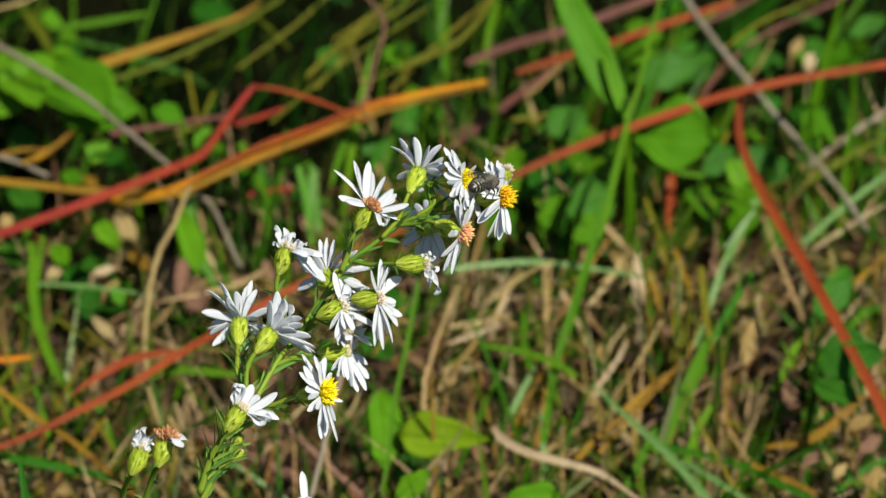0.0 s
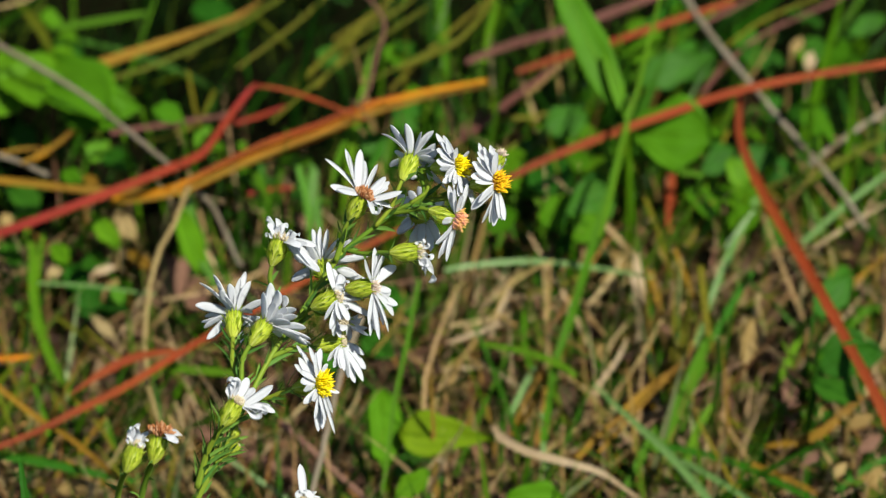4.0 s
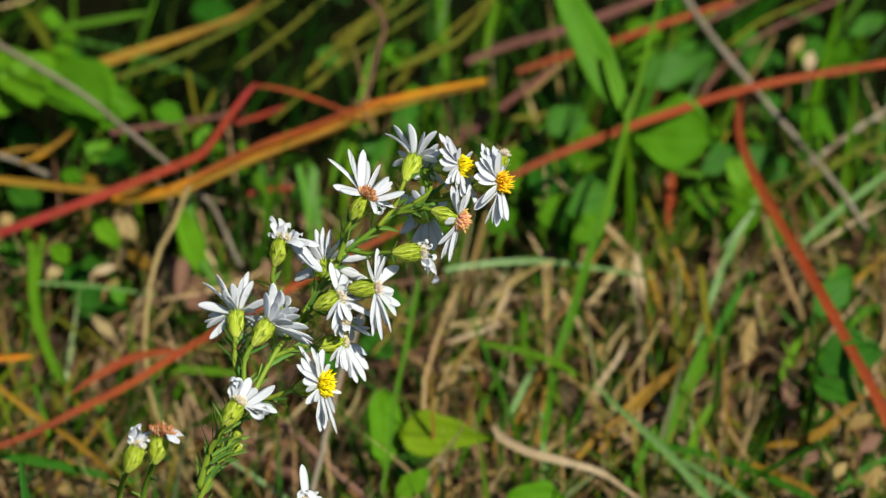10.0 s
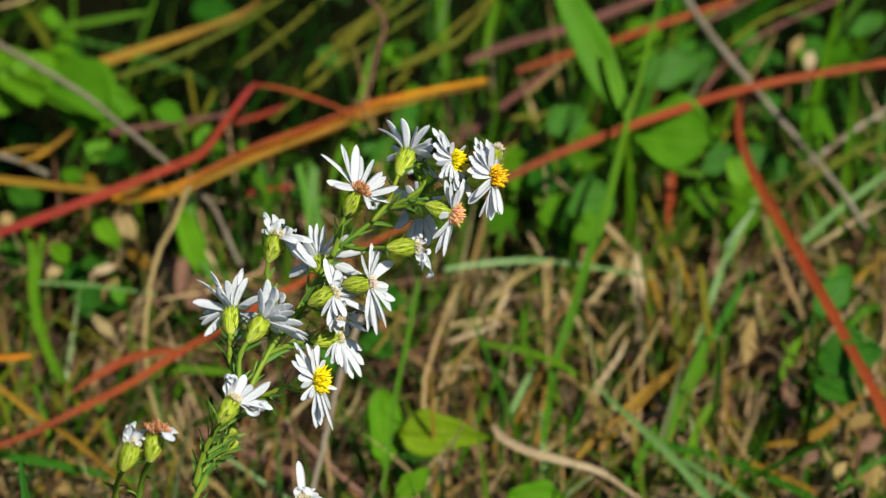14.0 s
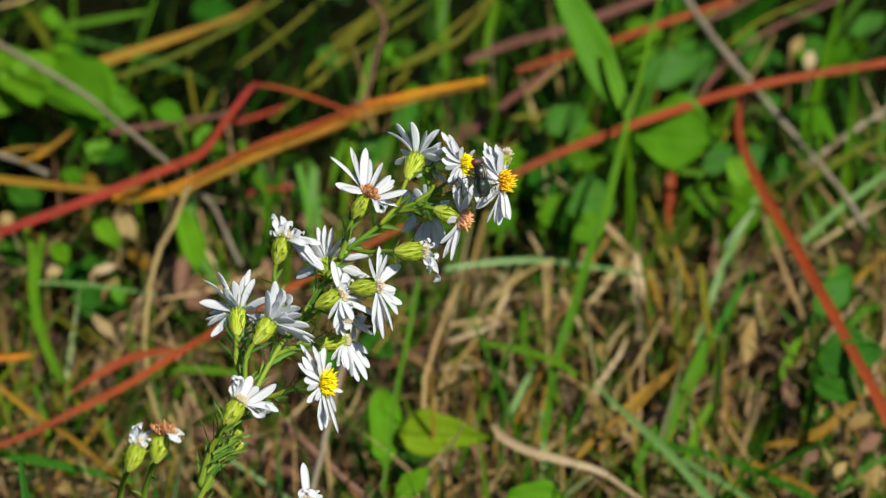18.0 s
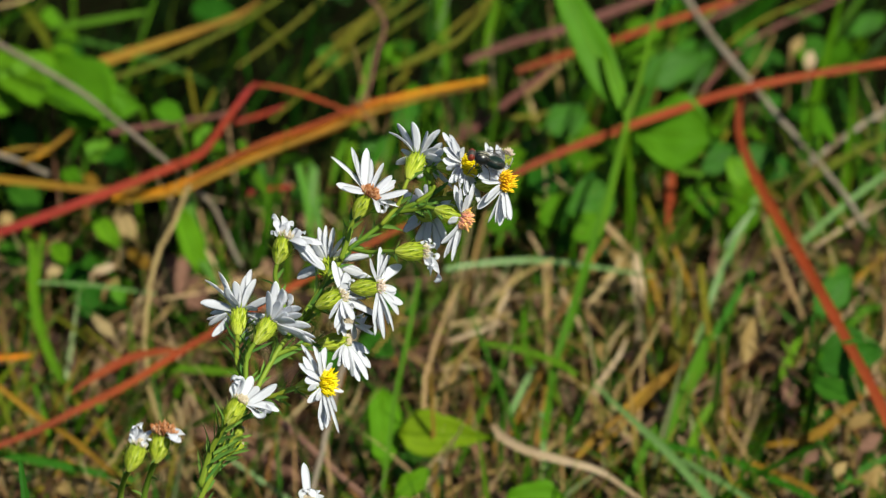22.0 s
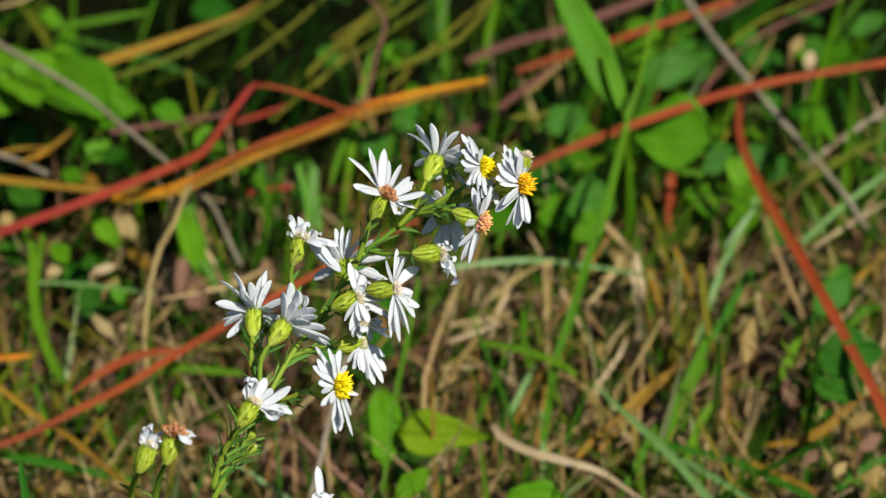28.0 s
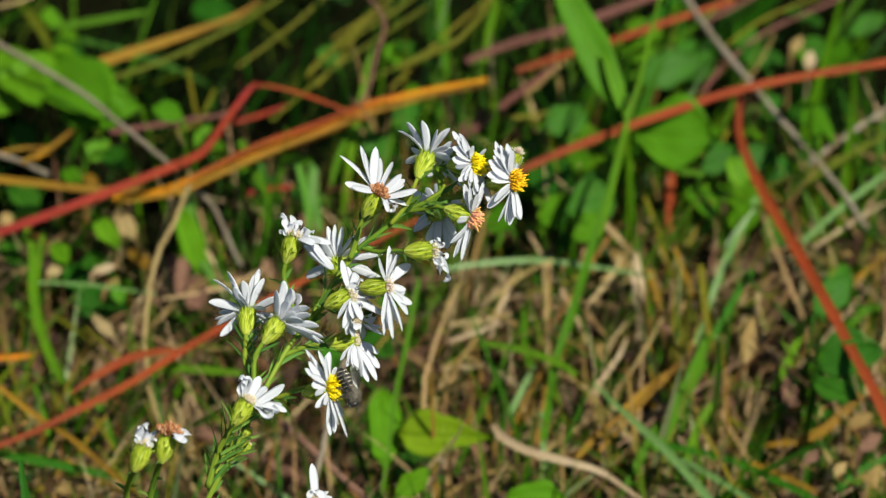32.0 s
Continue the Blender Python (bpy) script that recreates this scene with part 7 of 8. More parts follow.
flower_head((54.1, -23.6, 201.5), (0.95, -0.18, 0.26), 7, disc=BUD_DISC, disc_size=1.4, petals=[(89, 0, 6.4, 2.0, 0, 15), (37, 4, 7.5, 2.0, -22, 5), (23, 5, 7.3, 2.0, -4, 0), (25, 19, 7.5, 2.0, 0, 0), (-1, 31, 6.9, 2.4, -41, 10), (-48, 32, 5.0, 2.0, -25, 20), (-59, 26, 4.9, 2.3, 26, -10), (-67, 17, 4.7, 2.0, 19, -20), (-75, 31, 7.1, 2.0, 11, 0), (-90, 20, 7.3, 2.0, 13, -8), (-123, 16, 9.1, 2.0, 0, -15), (-127, 3, 10.3, 2.0, 18, -10), (-130, -7, 9.4, 2.0, 14, 0), (-128, -2, 8.1, 2.0, 9, 0), (-113, 8, 7.5, 2.0, 7, -5), (-149, -5, 7.4, 2.0, 11, 0), (-8, 11, 4.5, 2.0, 12, 30)])
flower_head((23.3, -16.8, 187.9), (0.06, 0.94, 0.34), 8, disc=PALE_DISC, disc_size=1.6, petals=[(41, 53, 9.0, 2.0, -11, -10), (65, 20, 6.3, 2.0, 5, -20), (58, 35, 7.0, 2.0, -23, 0), (23, 35, 9.2, 2.0, -13, -30), (8, 9, 7.6, 2.2, 61, -18), (-27, -17, 6.9, 2.0, 3, 0), (-26, -47, 7.4, 2.0, 29, -10), (-28, 6, 6.6, 2.0, 7, 0), (-23, -7, 6.8, 2.0, -2, 0), (82, 30, 6.7, 2.0, 15, -8), (113, 66, 8.9, 2.0, 13, -8), (119, 44, 7.2, 2.0, 8, 8), (99, 49, 7.3, 2.0, 50, 0), (148, 14, 6.8, 2.0, -21, 8), (-139, 14, 5.9, 2.0, -22, 0), (-128, 1, 5.4, 2.0, 0, 0), (-100, -33, 6.8, 2.0, 20, -30), (-118, -4, 4.9, 2.0, 5, 0), (-54, -22, 6.7, 2.0, -16, 0), (136, -18, 4.7, 2.0, -13, 0), (73, 11, 4.8, 2.0, -28, 0)])
BEE_FLOWER = flower_head((42.6, -41.9, 189), (0.94, -0.15, 0.31), 9, disc_size=2.6, label='white flower head with a fresh yellow disc', petals=[(60, -23, 8.7, 2.0, -10, 8), (64, -18, 7.0, 2.0, -4, 0), (87, -19, 6.8, 2.0, -19, 5), (55, -8, 7.3, 2.0, -11, 0), (35, 5, 6.9, 2.0, -37, 5), (80, 11, 6.7, 2.0, -11, 0), (98, -28, 6.8, 2.0, -2, 8), (109, -23, 5.6, 2.0, 10, 0), (126, -25, 4.7, 2.0, 2, 15), (147, -22, 4.2, 2.0, -35, 15), (174, -24, 5.5, 2.0, 1, -12), (175, -7, 4.4, 2.0, -4, 0), (-131, -12, 8.8, 2.0, 39, -6), (-129, -5, 8.3, 2.0, 27, -4), (-154, -8, 6.8, 2.0, 3, 0), (-125, 9, 9.8, 2.0, 3, -10), (-93, 3, 6.6, 2.0, 1, -10), (-143, 10, 6.9, 2.0, 5, 0), (-59, 29, 5.2, 2.0, -34, 30), (3, 8, 5.2, 2.0, 7, 20)])
flower_head((24.7, -45.9, 187.3), (0.51, 0.47, 0.72), 10, disc=PALE_DISC, disc_size=1.8, label='wilted flower head with limp petals', petals=[(39, 56, 3.3, 2.3, -42, 180), (37, 72, 4.4, 2.3, -18, -220), (38, 88, 4.3, 2.3, 19, -150), (-47, 56, 6.6, 2.3, 14, -50), (-75, 47, 5.7, 2.3, -11, -30), (-71, 40, 4.7, 2.3, -8, 0), (-137, 64, 8.3, 2.3, 50, 10), (-144, 20, 7.4, 2.3, 36, -40), (-117, 23, 6.8, 2.3, 24, -10), (-109, 6, 6.3, 2.3, 2, 0), (-152, -9, 4.4, 2.3, 10, 260), (-150, 7, 5.1, 2.3, 12, 200), (-59, 35, 4.1, 2.3, -29, -30)])
flower_head((4.9, -72.8, 198.9), (0.37, 0.52, 0.77), 11, disc=PALE_DISC, disc_size=1.7, cup=0.95, label='wilted flower head with curled petals', petals=[(34, 61, 2.3, 2.4, -49, 200), (33, 83, 3.4, 2.4, 47, -150), (37, 101, 4.4, 2.4, 31, -220), (44, 91, 1.1, 2.4, 45, 120), (-61, 31, 3.9, 2.4, -30, -100), (-169, 96, 2.3, 2.4, -25, -160), (-83, 43, 5.2, 2.4, -31, -60), (-177, 108, 1.1, 2.4, -12, 200), (40, 41, 1.1, 2.4, -18, -250)])
flower_head((9.8, -69.8, 199.4), (0.25, 0.58, 0.77), 12, disc=BROWN_DISC, disc_size=2.9, label='spent flower head with a brown disc', petals=[(-115, 10, 4.8, 2.4, 22, -90), (150, -2, 4.7, 2.4, 20, -60), (140, -7, 4.0, 2.4, 5, -90)])
flower_head((39.6, -53.9, 165.4), (0.02, 0.48, 0.88), 13, disc=PALE_DISC, disc_size=1.6, petals=[(-68, 70, 8.1, 2.2, 13, 0), (4, 83, 2.4, 2.2, -36, 150), (167, 117, 2.7, 2.2, -32, 120), (-109, 19, 4.0, 2.2, -8, -40), (137, 0, 5.1, 2.2, 47, -30), (-118, 2, 4.0, 2.2, 14, 0)])
flower_head((30.9, -27.1, 194.2), (0.58, 0.6, 0.56), 14, disc=PALE_DISC, disc_size=1.8, label='wilted flower head with limp petals', petals=[(68, 64, 8.2, 2.3, 57, -15), (82, 42, 7.0, 2.2, 4, 0), (98, 61, 7.9, 2.2, -9, -60), (110, 92, 6.3, 2.2, -22, -120), (169, 87, 6.4, 2.2, -3, 160), (156, 51, 7.5, 2.2, -16, -40), (144, 51, 6.3, 2.2, 6, -30), (165, 42, 7.2, 2.2, -14, -10), (-164, 31, 7.7, 2.2, -41, -10), (-149, 17, 9.1, 2.2, -30, -8), (-148, 8, 8.9, 2.2, -30, -8), (-170, 13, 7.4, 2.2, -20, 0), (-149, 12, 9.5, 2.2, -18, 0), (-101, -5, 4.9, 2.2, -38, -20), (111, 50, 5.6, 2.2, -21, -20), (164, 27, 5.6, 2.2, -16, 0), (143, 38, 4.8, 2.2, 9, 20)])
flower_head((47.1, -26.8, 188.3), (0.99, 0.09, 0.11), 15, disc=PALE_DISC, disc_size=1.6, petals=[(-77, 49, 6.5, 2.1, 4, -30), (-65, 50, 5.5, 2.1, -24, 0), (-102, 38, 7.8, 2.1, 46, -25), (-130, 24, 8.6, 2.1, 44, -20), (-130, 13, 8.2, 2.1, 50, -15), (-157, 5, 7.5, 2.1, -46, -10), (-166, -1, 6.3, 2.1, 38, 0), (-169, -8, 5.9, 2.1, 38, -5), (-171, -25, 6.1, 2.1, 20, 0), (178, -38, 5.5, 2.1, -2, 0), (-91, 28, 6.4, 2.1, 23, -10), (-97, 13, 6.9, 2.1, 30, -10), (-177, -21, 5.1, 2.1, 14, 0), (-107, 24, 7.7, 2.1, 24, -10)])
flower_head((46.3, -25.1, 199.8), (0.91, 0.09, 0.42), 16, disc=PALE_DISC, disc_size=1.7, petals=[(29, 4, 7.2, 2.2, -27, 20), (13, 7, 6.4, 2.2, -39, 10), (1, 22, 5.6, 2.2, -43, -60), (47, 68, 3.9, 2.2, -45, 120), (53, 105, 2.6, 2.2, 42, -160), (-34, 38, 4.8, 2.2, 45, -30), (-63, 54, 7.5, 2.2, -31, 6), (-62, 43, 6.2, 2.2, -38, 0), (-108, 39, 7.6, 2.2, 15, -8), (-85, 28, 6.9, 2.2, -7, 0), (-166, 11, 5.9, 2.2, 35, -10), (-133, 53, 2.2, 2.2, 25, -260), (-170, -28, 7.1, 2.2, 9, -10), (-160, -25, 7.3, 2.2, 7, 0), (173, -36, 6.0, 2.2, -22, 0), (-174, -5, 5.2, 2.2, 15, 0), (-8, 5, 4.1, 2.2, -22, 0), (-73, 29, 5.5, 2.2, -17, 0)])
flower_head((47.6, -24.5, 192.6), (0.39, -0.81, 0.43), 17, disc=PALE_DISC, disc_size=1.5, petals=[(-73, -31, 5.1, 2.3, -34, -20), (-34, -10, 5.2, 2.3, 44, -60), (-19, -32, 4.8, 2.3, 22, -80), (-50, -41, 4.3, 2.3, -38, -30), (-45, 14, 5.5, 2.3, -68, 0), (-152, 61, 5.0, 2.3, 1, 0), (-166, 51, 4.9, 2.3, -12, -10), (177, 64, 4.2, 2.3, 18, -60), (97, 71, 4.2, 2.3, 38, -40), (-15, -47, 4.3, 2.3, 9, -100), (-158, 79, 4.6, 2.3, 45, -60)])
flower_head((42.6, -9.1, 195.5), (-0.28, 0.96, -0.02), 18, disc=PALE_DISC, petals=[(83, 27, 7.6, 2.0, 36, -10), (94, 27, 7.6, 2.0, 39, 0), (104, 14, 7.4, 2.0, 31, 0), (63, 3, 5.8, 2.0, -19, -20), (73, 6, 6.1, 2.0, -52, 0), (36, -2, 6.6, 2.0, 29, -10), (34, -16, 5.3, 2.0, -12, 0), (-39, 23, 7.4, 2.3, 45, -10), (-52, 31, 5.7, 2.0, 15, 0), (145, 6, 7.6, 2.0, 8, 0), (129, -20, 6.8, 2.0, 15, 0), (116, -6, 7.0, 2.0, 29, 0), (170, -9, 9.5, 2.0, -13, 10), (173, -12, 8.0, 2.0, 17, 0), (-162, -32, 9.8, 2.0, -15, 0), (-156, -10, 7.4, 2.0, 4, 0)])
flower_head((64.1, -19.4, 208.1), (0.99, -0.06, 0.08), 19, disc=PALE_DISC, disc_size=2.0, label='wilted flower head with curled petals', petals=[(63, 21, 1.1, 2.5, -43, 230), (60, 65, 1.8, 2.5, 38, -260), (70, 103, 2.4, 2.5, -2, -180), (-156, 106, 3.0, 2.5, -13, -240), (-147, 97, 1.8, 2.5, -31, 150), (-141, 32, 1.2, 2.5, -32, -320), (-137, 59, 2.5, 2.5, -37, -280), (-136, 31, 2.5, 2.5, 27, -120), (-85, 28, 6.1, 2.5, -2, -40), (-132, 42, 5.5, 2.5, 29, -150), (85, 124, 1.1, 2.5, 16, 200), (-90, 9, 5.8, 2.5, 10, -60)])
flower_head((65.4, 3.8, 199.9), (0.43, 0.74, -0.52), 20, disc=PALE_DISC, petals=[(14, -3, 6.7, 2.2, -1, 0), (-17, 1, 6.5, 2.2, -23, 0), (-51, -3, 6.6, 2.2, 7, -8), (-77, 6, 6.6, 2.2, -3, -8), (-101, -1, 6.8, 2.2, 2, -5), (-118, 0, 7.1, 2.2, 2, 0), (-142, -12, 6.7, 2.2, 9, 0), (26, 26, 6.5, 2.2, -8, 0), (1, 21, 5.9, 2.2, -18, 0), (131, -18, 5.9, 2.2, -15, 0), (150, -15, 5.9, 2.2, -44, 0), (-37, 16, 5.9, 2.2, 35, 0), (45, 35, 6.6, 2.2, -8, 0)])
flower_head((82.3, -0.9, 220.8), (0.36, 0.24, 0.9), 21, disc=BUD_DISC, disc_size=1.55, cup=0.7, label='small closed pinkish bud', petals=[])
flower_head((25, -45.3, 178.8), (0.66, 0.4, 0.63), 22, disc=PALE_DISC, disc_size=1.0, cup=0.42, label='small green unopened bud', petals=[])
flower_head((25, -48.2, 176.9), (0.77, 0.33, 0.55), 23, disc=PALE_DISC, disc_size=1.0, cup=0.42, label='small green unopened bud', petals=[])
flower_head((67.5, -2.9, 212.2), (0.41, 0.51, 0.76), 24, disc=PALE_DISC, disc_size=1.0, cup=0.5, label='small green unopened bud', petals=[])
flower_head((20.7, -47, 176.8), (0.37, 0.52, 0.77), 25, disc=PALE_DISC, disc_size=1.0, cup=0.36, label='small green unopened bud', petals=[])
stem("main_stem", [(0, 0, -20), (0, 0, 0), (-0.6, -79.4, 128.8), (10.2, -63.1, 154.4), (15.7, -54, 165.3), (19.8, -48.8, 171.5), (26.1, -38.2, 179.4), (31.9, -28.6, 186.2), (37.3, -22.1, 190.8), (42.1, -17.3, 196.6), (47.3, -12.5, 202.3)], 0.66, 0.55, 50, 1, 7)
stem("branch", [(47.3, -12.5, 202.3), (53.3, -9.5, 205.9), (59.5, -6.5, 209.5), (65.1, -4.7, 211.6), (64.7, -2, 216.9), (66.6, -2.3, 217.5)], 0.58, 0.42, 22, 2, 5)
stem("flower_stalk", [(62.3, -5.6, 210.5), (66.0, -4.2, 213.2), (65.5, -2.3, 216.5), (67.5, -2.1, 218.0)], 0.5, 0.4, 5, 3, 4)
stem("flower_stalk", [(63.9, -4.2, 210.6), (70.1, -5.3, 211.8), (73.9, -5.1, 214.6), (76.0, -6.1, 216.1)], 0.5, 0.4, 5, 4, 4)
stem("flower_stalk", [(58.3, -7.7, 209.5), (62.3, -8.6, 211.0), (64.5, -9.5, 212.4), (67.0, -11.2, 213.0)], 0.5, 0.42, 8, 5, 4)
stem("flower_stalk", [(54.6, -9.6, 207.3), (58.1, -7.3, 210.9), (59.2, -5.9, 213.4), (60.6, -3.8, 216.3)], 0.5, 0.42, 6, 6, 4)
stem("flower_stalk", [(45.8, -14.5, 201.4), (47.4, -12.4, 205.5), (47.9, -11.5, 208.0), (49.2, -10.8, 210.6)], 0.62, 0.5, 9, 7, 5)
stem("flower_stalk", [(34.3, -25.4, 188.4), (33.0, -20.7, 194.6), (31.4, -17.8, 198.6), (31.9, -15.8, 201.8)], 0.6, 0.5, 8, 8, 4.5)
stem("flower_stalk", [(42.1, -19.3, 195.8), (45.3, -20.3, 197.2), (47.2, -21.3, 198.7), (48.7, -22.6, 200.0)], 0.5, 0.4, 4, 9, 4)
stem("flower_stalk", [(24.0, -43.0, 176.8), (25.3, -35.9, 181.5), (23.2, -30.1, 184.6), (23.1, -26.2, 185.3), (23.0, -22.0, 186.0)], 0.6, 0.5, 14, 10, 6.5)
stem("flower_stalk", [(25.4, -37.0, 182.4), (25.4, -33.2, 187.3), (26.3, -31.6, 189.5), (27.6, -30.5, 191.1)], 0.6, 0.5, 9, 11, 5)
stem("flower_stalk", [(27.4, -37.6, 181.7), (31.2, -39.3, 182.8), (35.0, -39.8, 185.3), (37.4, -41.1, 187.3)], 0.6, 0.5, 14, 12, 7)
stem("flower_stalk", [(15.9, -53.5, 169.0), (18.1, -50.0, 175.9), (20.2, -48.8, 180.2), (21.8, -48.6, 183.3)], 0.75, 0.55, 26, 13, 7)
stem("flower_stalk", [(-0.9, -91.7, 132.8), (-0.3, -73.8, 164.8), (-0.0, -70.2, 179.8), (1.2, -72.2, 188.0), (3.0, -75.5, 194.8)], 0.85, 0.55, 8, 14, 5)
stem("flower_stalk", [(2.3, -78.9, 152.8), (3.5, -73.5, 168.0), (4.9, -70.6, 180.2), (6.8, -70.8, 188.9), (8.4, -73.0, 195.1)], 0.85, 0.55, 8, 15, 5)
stem("flower_stalk", [(10.2, -63.0, 154.5), (26.1, -63.7, 153.3), (37.3, -61.5, 155.4), (39.4, -58.3, 158.7), (39.5, -56.6, 160.5)], 0.7, 0.5, 8, 16, 4)
stem("flower_stalk", [(31.3, -29.1, 185.6), (36.2, -27.8, 187.2), (39.6, -27.4, 187.7), (41.6, -27.3, 187.7)], 0.55, 0.42, 10, 17, 5)
stem("flower_stalk", [(36.6, -22.8, 190.0), (38.7, -23.5, 192.7), (39.7, -24.3, 195.2), (41.2, -25.6, 197.4)], 0.55, 0.42, 6, 18, 4)
stem("flower_stalk", [(39.6, -19.7, 193.7), (41.5, -20.3, 191.7), (43.9, -20.2, 190.5), (45.4, -20.0, 190.2)], 0.5, 0.4, 3, 19, 3)
stem("flower_stalk", [(45.3, -14.9, 199.4), (45.0, -15.1, 197.3), (44.2, -14.4, 195.6)], 0.5, 0.4, 6, 20, 4)
stem("flower_stalk", [(48.3, -12.3, 202.6), (52.1, -14.9, 203.8), (55.6, -16.9, 205.8), (58.5, -19.1, 207.6)], 0.5, 0.42, 8, 21, 4)
stem("flower_stalk", [(60.8, -6.1, 209.9), (62.2, -3.6, 206.3), (63.0, -0.4, 202.8)], 0.5, 0.4, 4, 22, 4)
stem("flower_stalk", [(68.9, -4.5, 211.9), (75.7, -3.1, 214.2), (79.7, -2.6, 215.4), (81.0, -1.8, 217.4)], 0.4, 0.3, 4, 23, 4)
stem("flower_stalk", [(19.9, -49.9, 173.3), (21.6, -47.8, 175.6), (23.7, -46.1, 177.5)], 0.45, 0.35, 10, 24, 4.5)
stem("flower_stalk", [(19.9, -49.9, 173.3), (21.7, -49.4, 174.4), (23.5, -48.8, 175.8)], 0.45, 0.35, 9, 25, 4.5)
stem("flower_stalk", [(63.9, -5.4, 210.7), (65.5, -4.8, 210.5), (66.5, -4.2, 210.3)], 0.4, 0.3, 5, 26, 4)
stem("flower_stalk", [(17.5, -51.6, 171.3), (18.4, -50.2, 172.8), (20.1, -47.8, 175.5)], 0.4, 0.3, 8, 27, 4.5)


# ---------------------------------------------------------------- insects
def wing_data(length, width, lift=0.0):
    n = 10
    verts, uvs, faces = [], [], []
    for layer in (0, 1):
        for i in range(n + 1):
            s = i / n
            w = width * (0.18 + 0.82 * math.sin(min(1, s / 0.7) * math.pi / 2)) * (1 if s < 0.75 else math.sqrt(max(0.02, 1 - ((s - 0.75) / 0.255) ** 2)))
            for k, u in enumerate((-0.35, 0.05, 0.4, 0.65)):
                verts.append(Vector((-length * s, w * u, lift * s * length - layer * 0.00003 + 0.03 * length * math.sin(u * 6))))
                uvs.append((s * 2, u))
    per = (n + 1) * 4
    for i in range(n):
        for k in range(3):
            q = i * 4 + k
            faces += [(q, q + 1, q + 5, q + 4), (per + q + 4, per + q + 5, per + q + 1, per + q)]
    return verts, faces, uvs


def leg_data(points, r):
    return tube_data(smooth_line([Vector(p) / 1000 for p in points], 8), r / 1000, r / 2200, 6)


def fuzz(rng, rx, ry, rz, at, count, long):
    """Short hairs over an ellipsoid."""
    pieces = []
    for _ in range(count):
        d = Vector((rng.gauss(0, 1), rng.gauss(0, 1), rng.gauss(0, 1))).normalized()
        p = Vector((at[0] + d.x * rx, at[1] + d.y * ry, at[2] + d.z * rz))
        t = d * long + Vector((rng.gauss(0, 1), rng.gauss(0, 1), rng.gauss(0, 1))) * long * 0.3
        s = d.orthogonal().normalized() * long * 0.07
        pieces.append(([p - s, p + s, p + t, p + d.cross(s).normalized() * s.length], [(0, 1, 2), (1, 3, 2), (3, 0, 2)], [(0, 0)] * 4))
    return pieces


BEE_WINGS = []


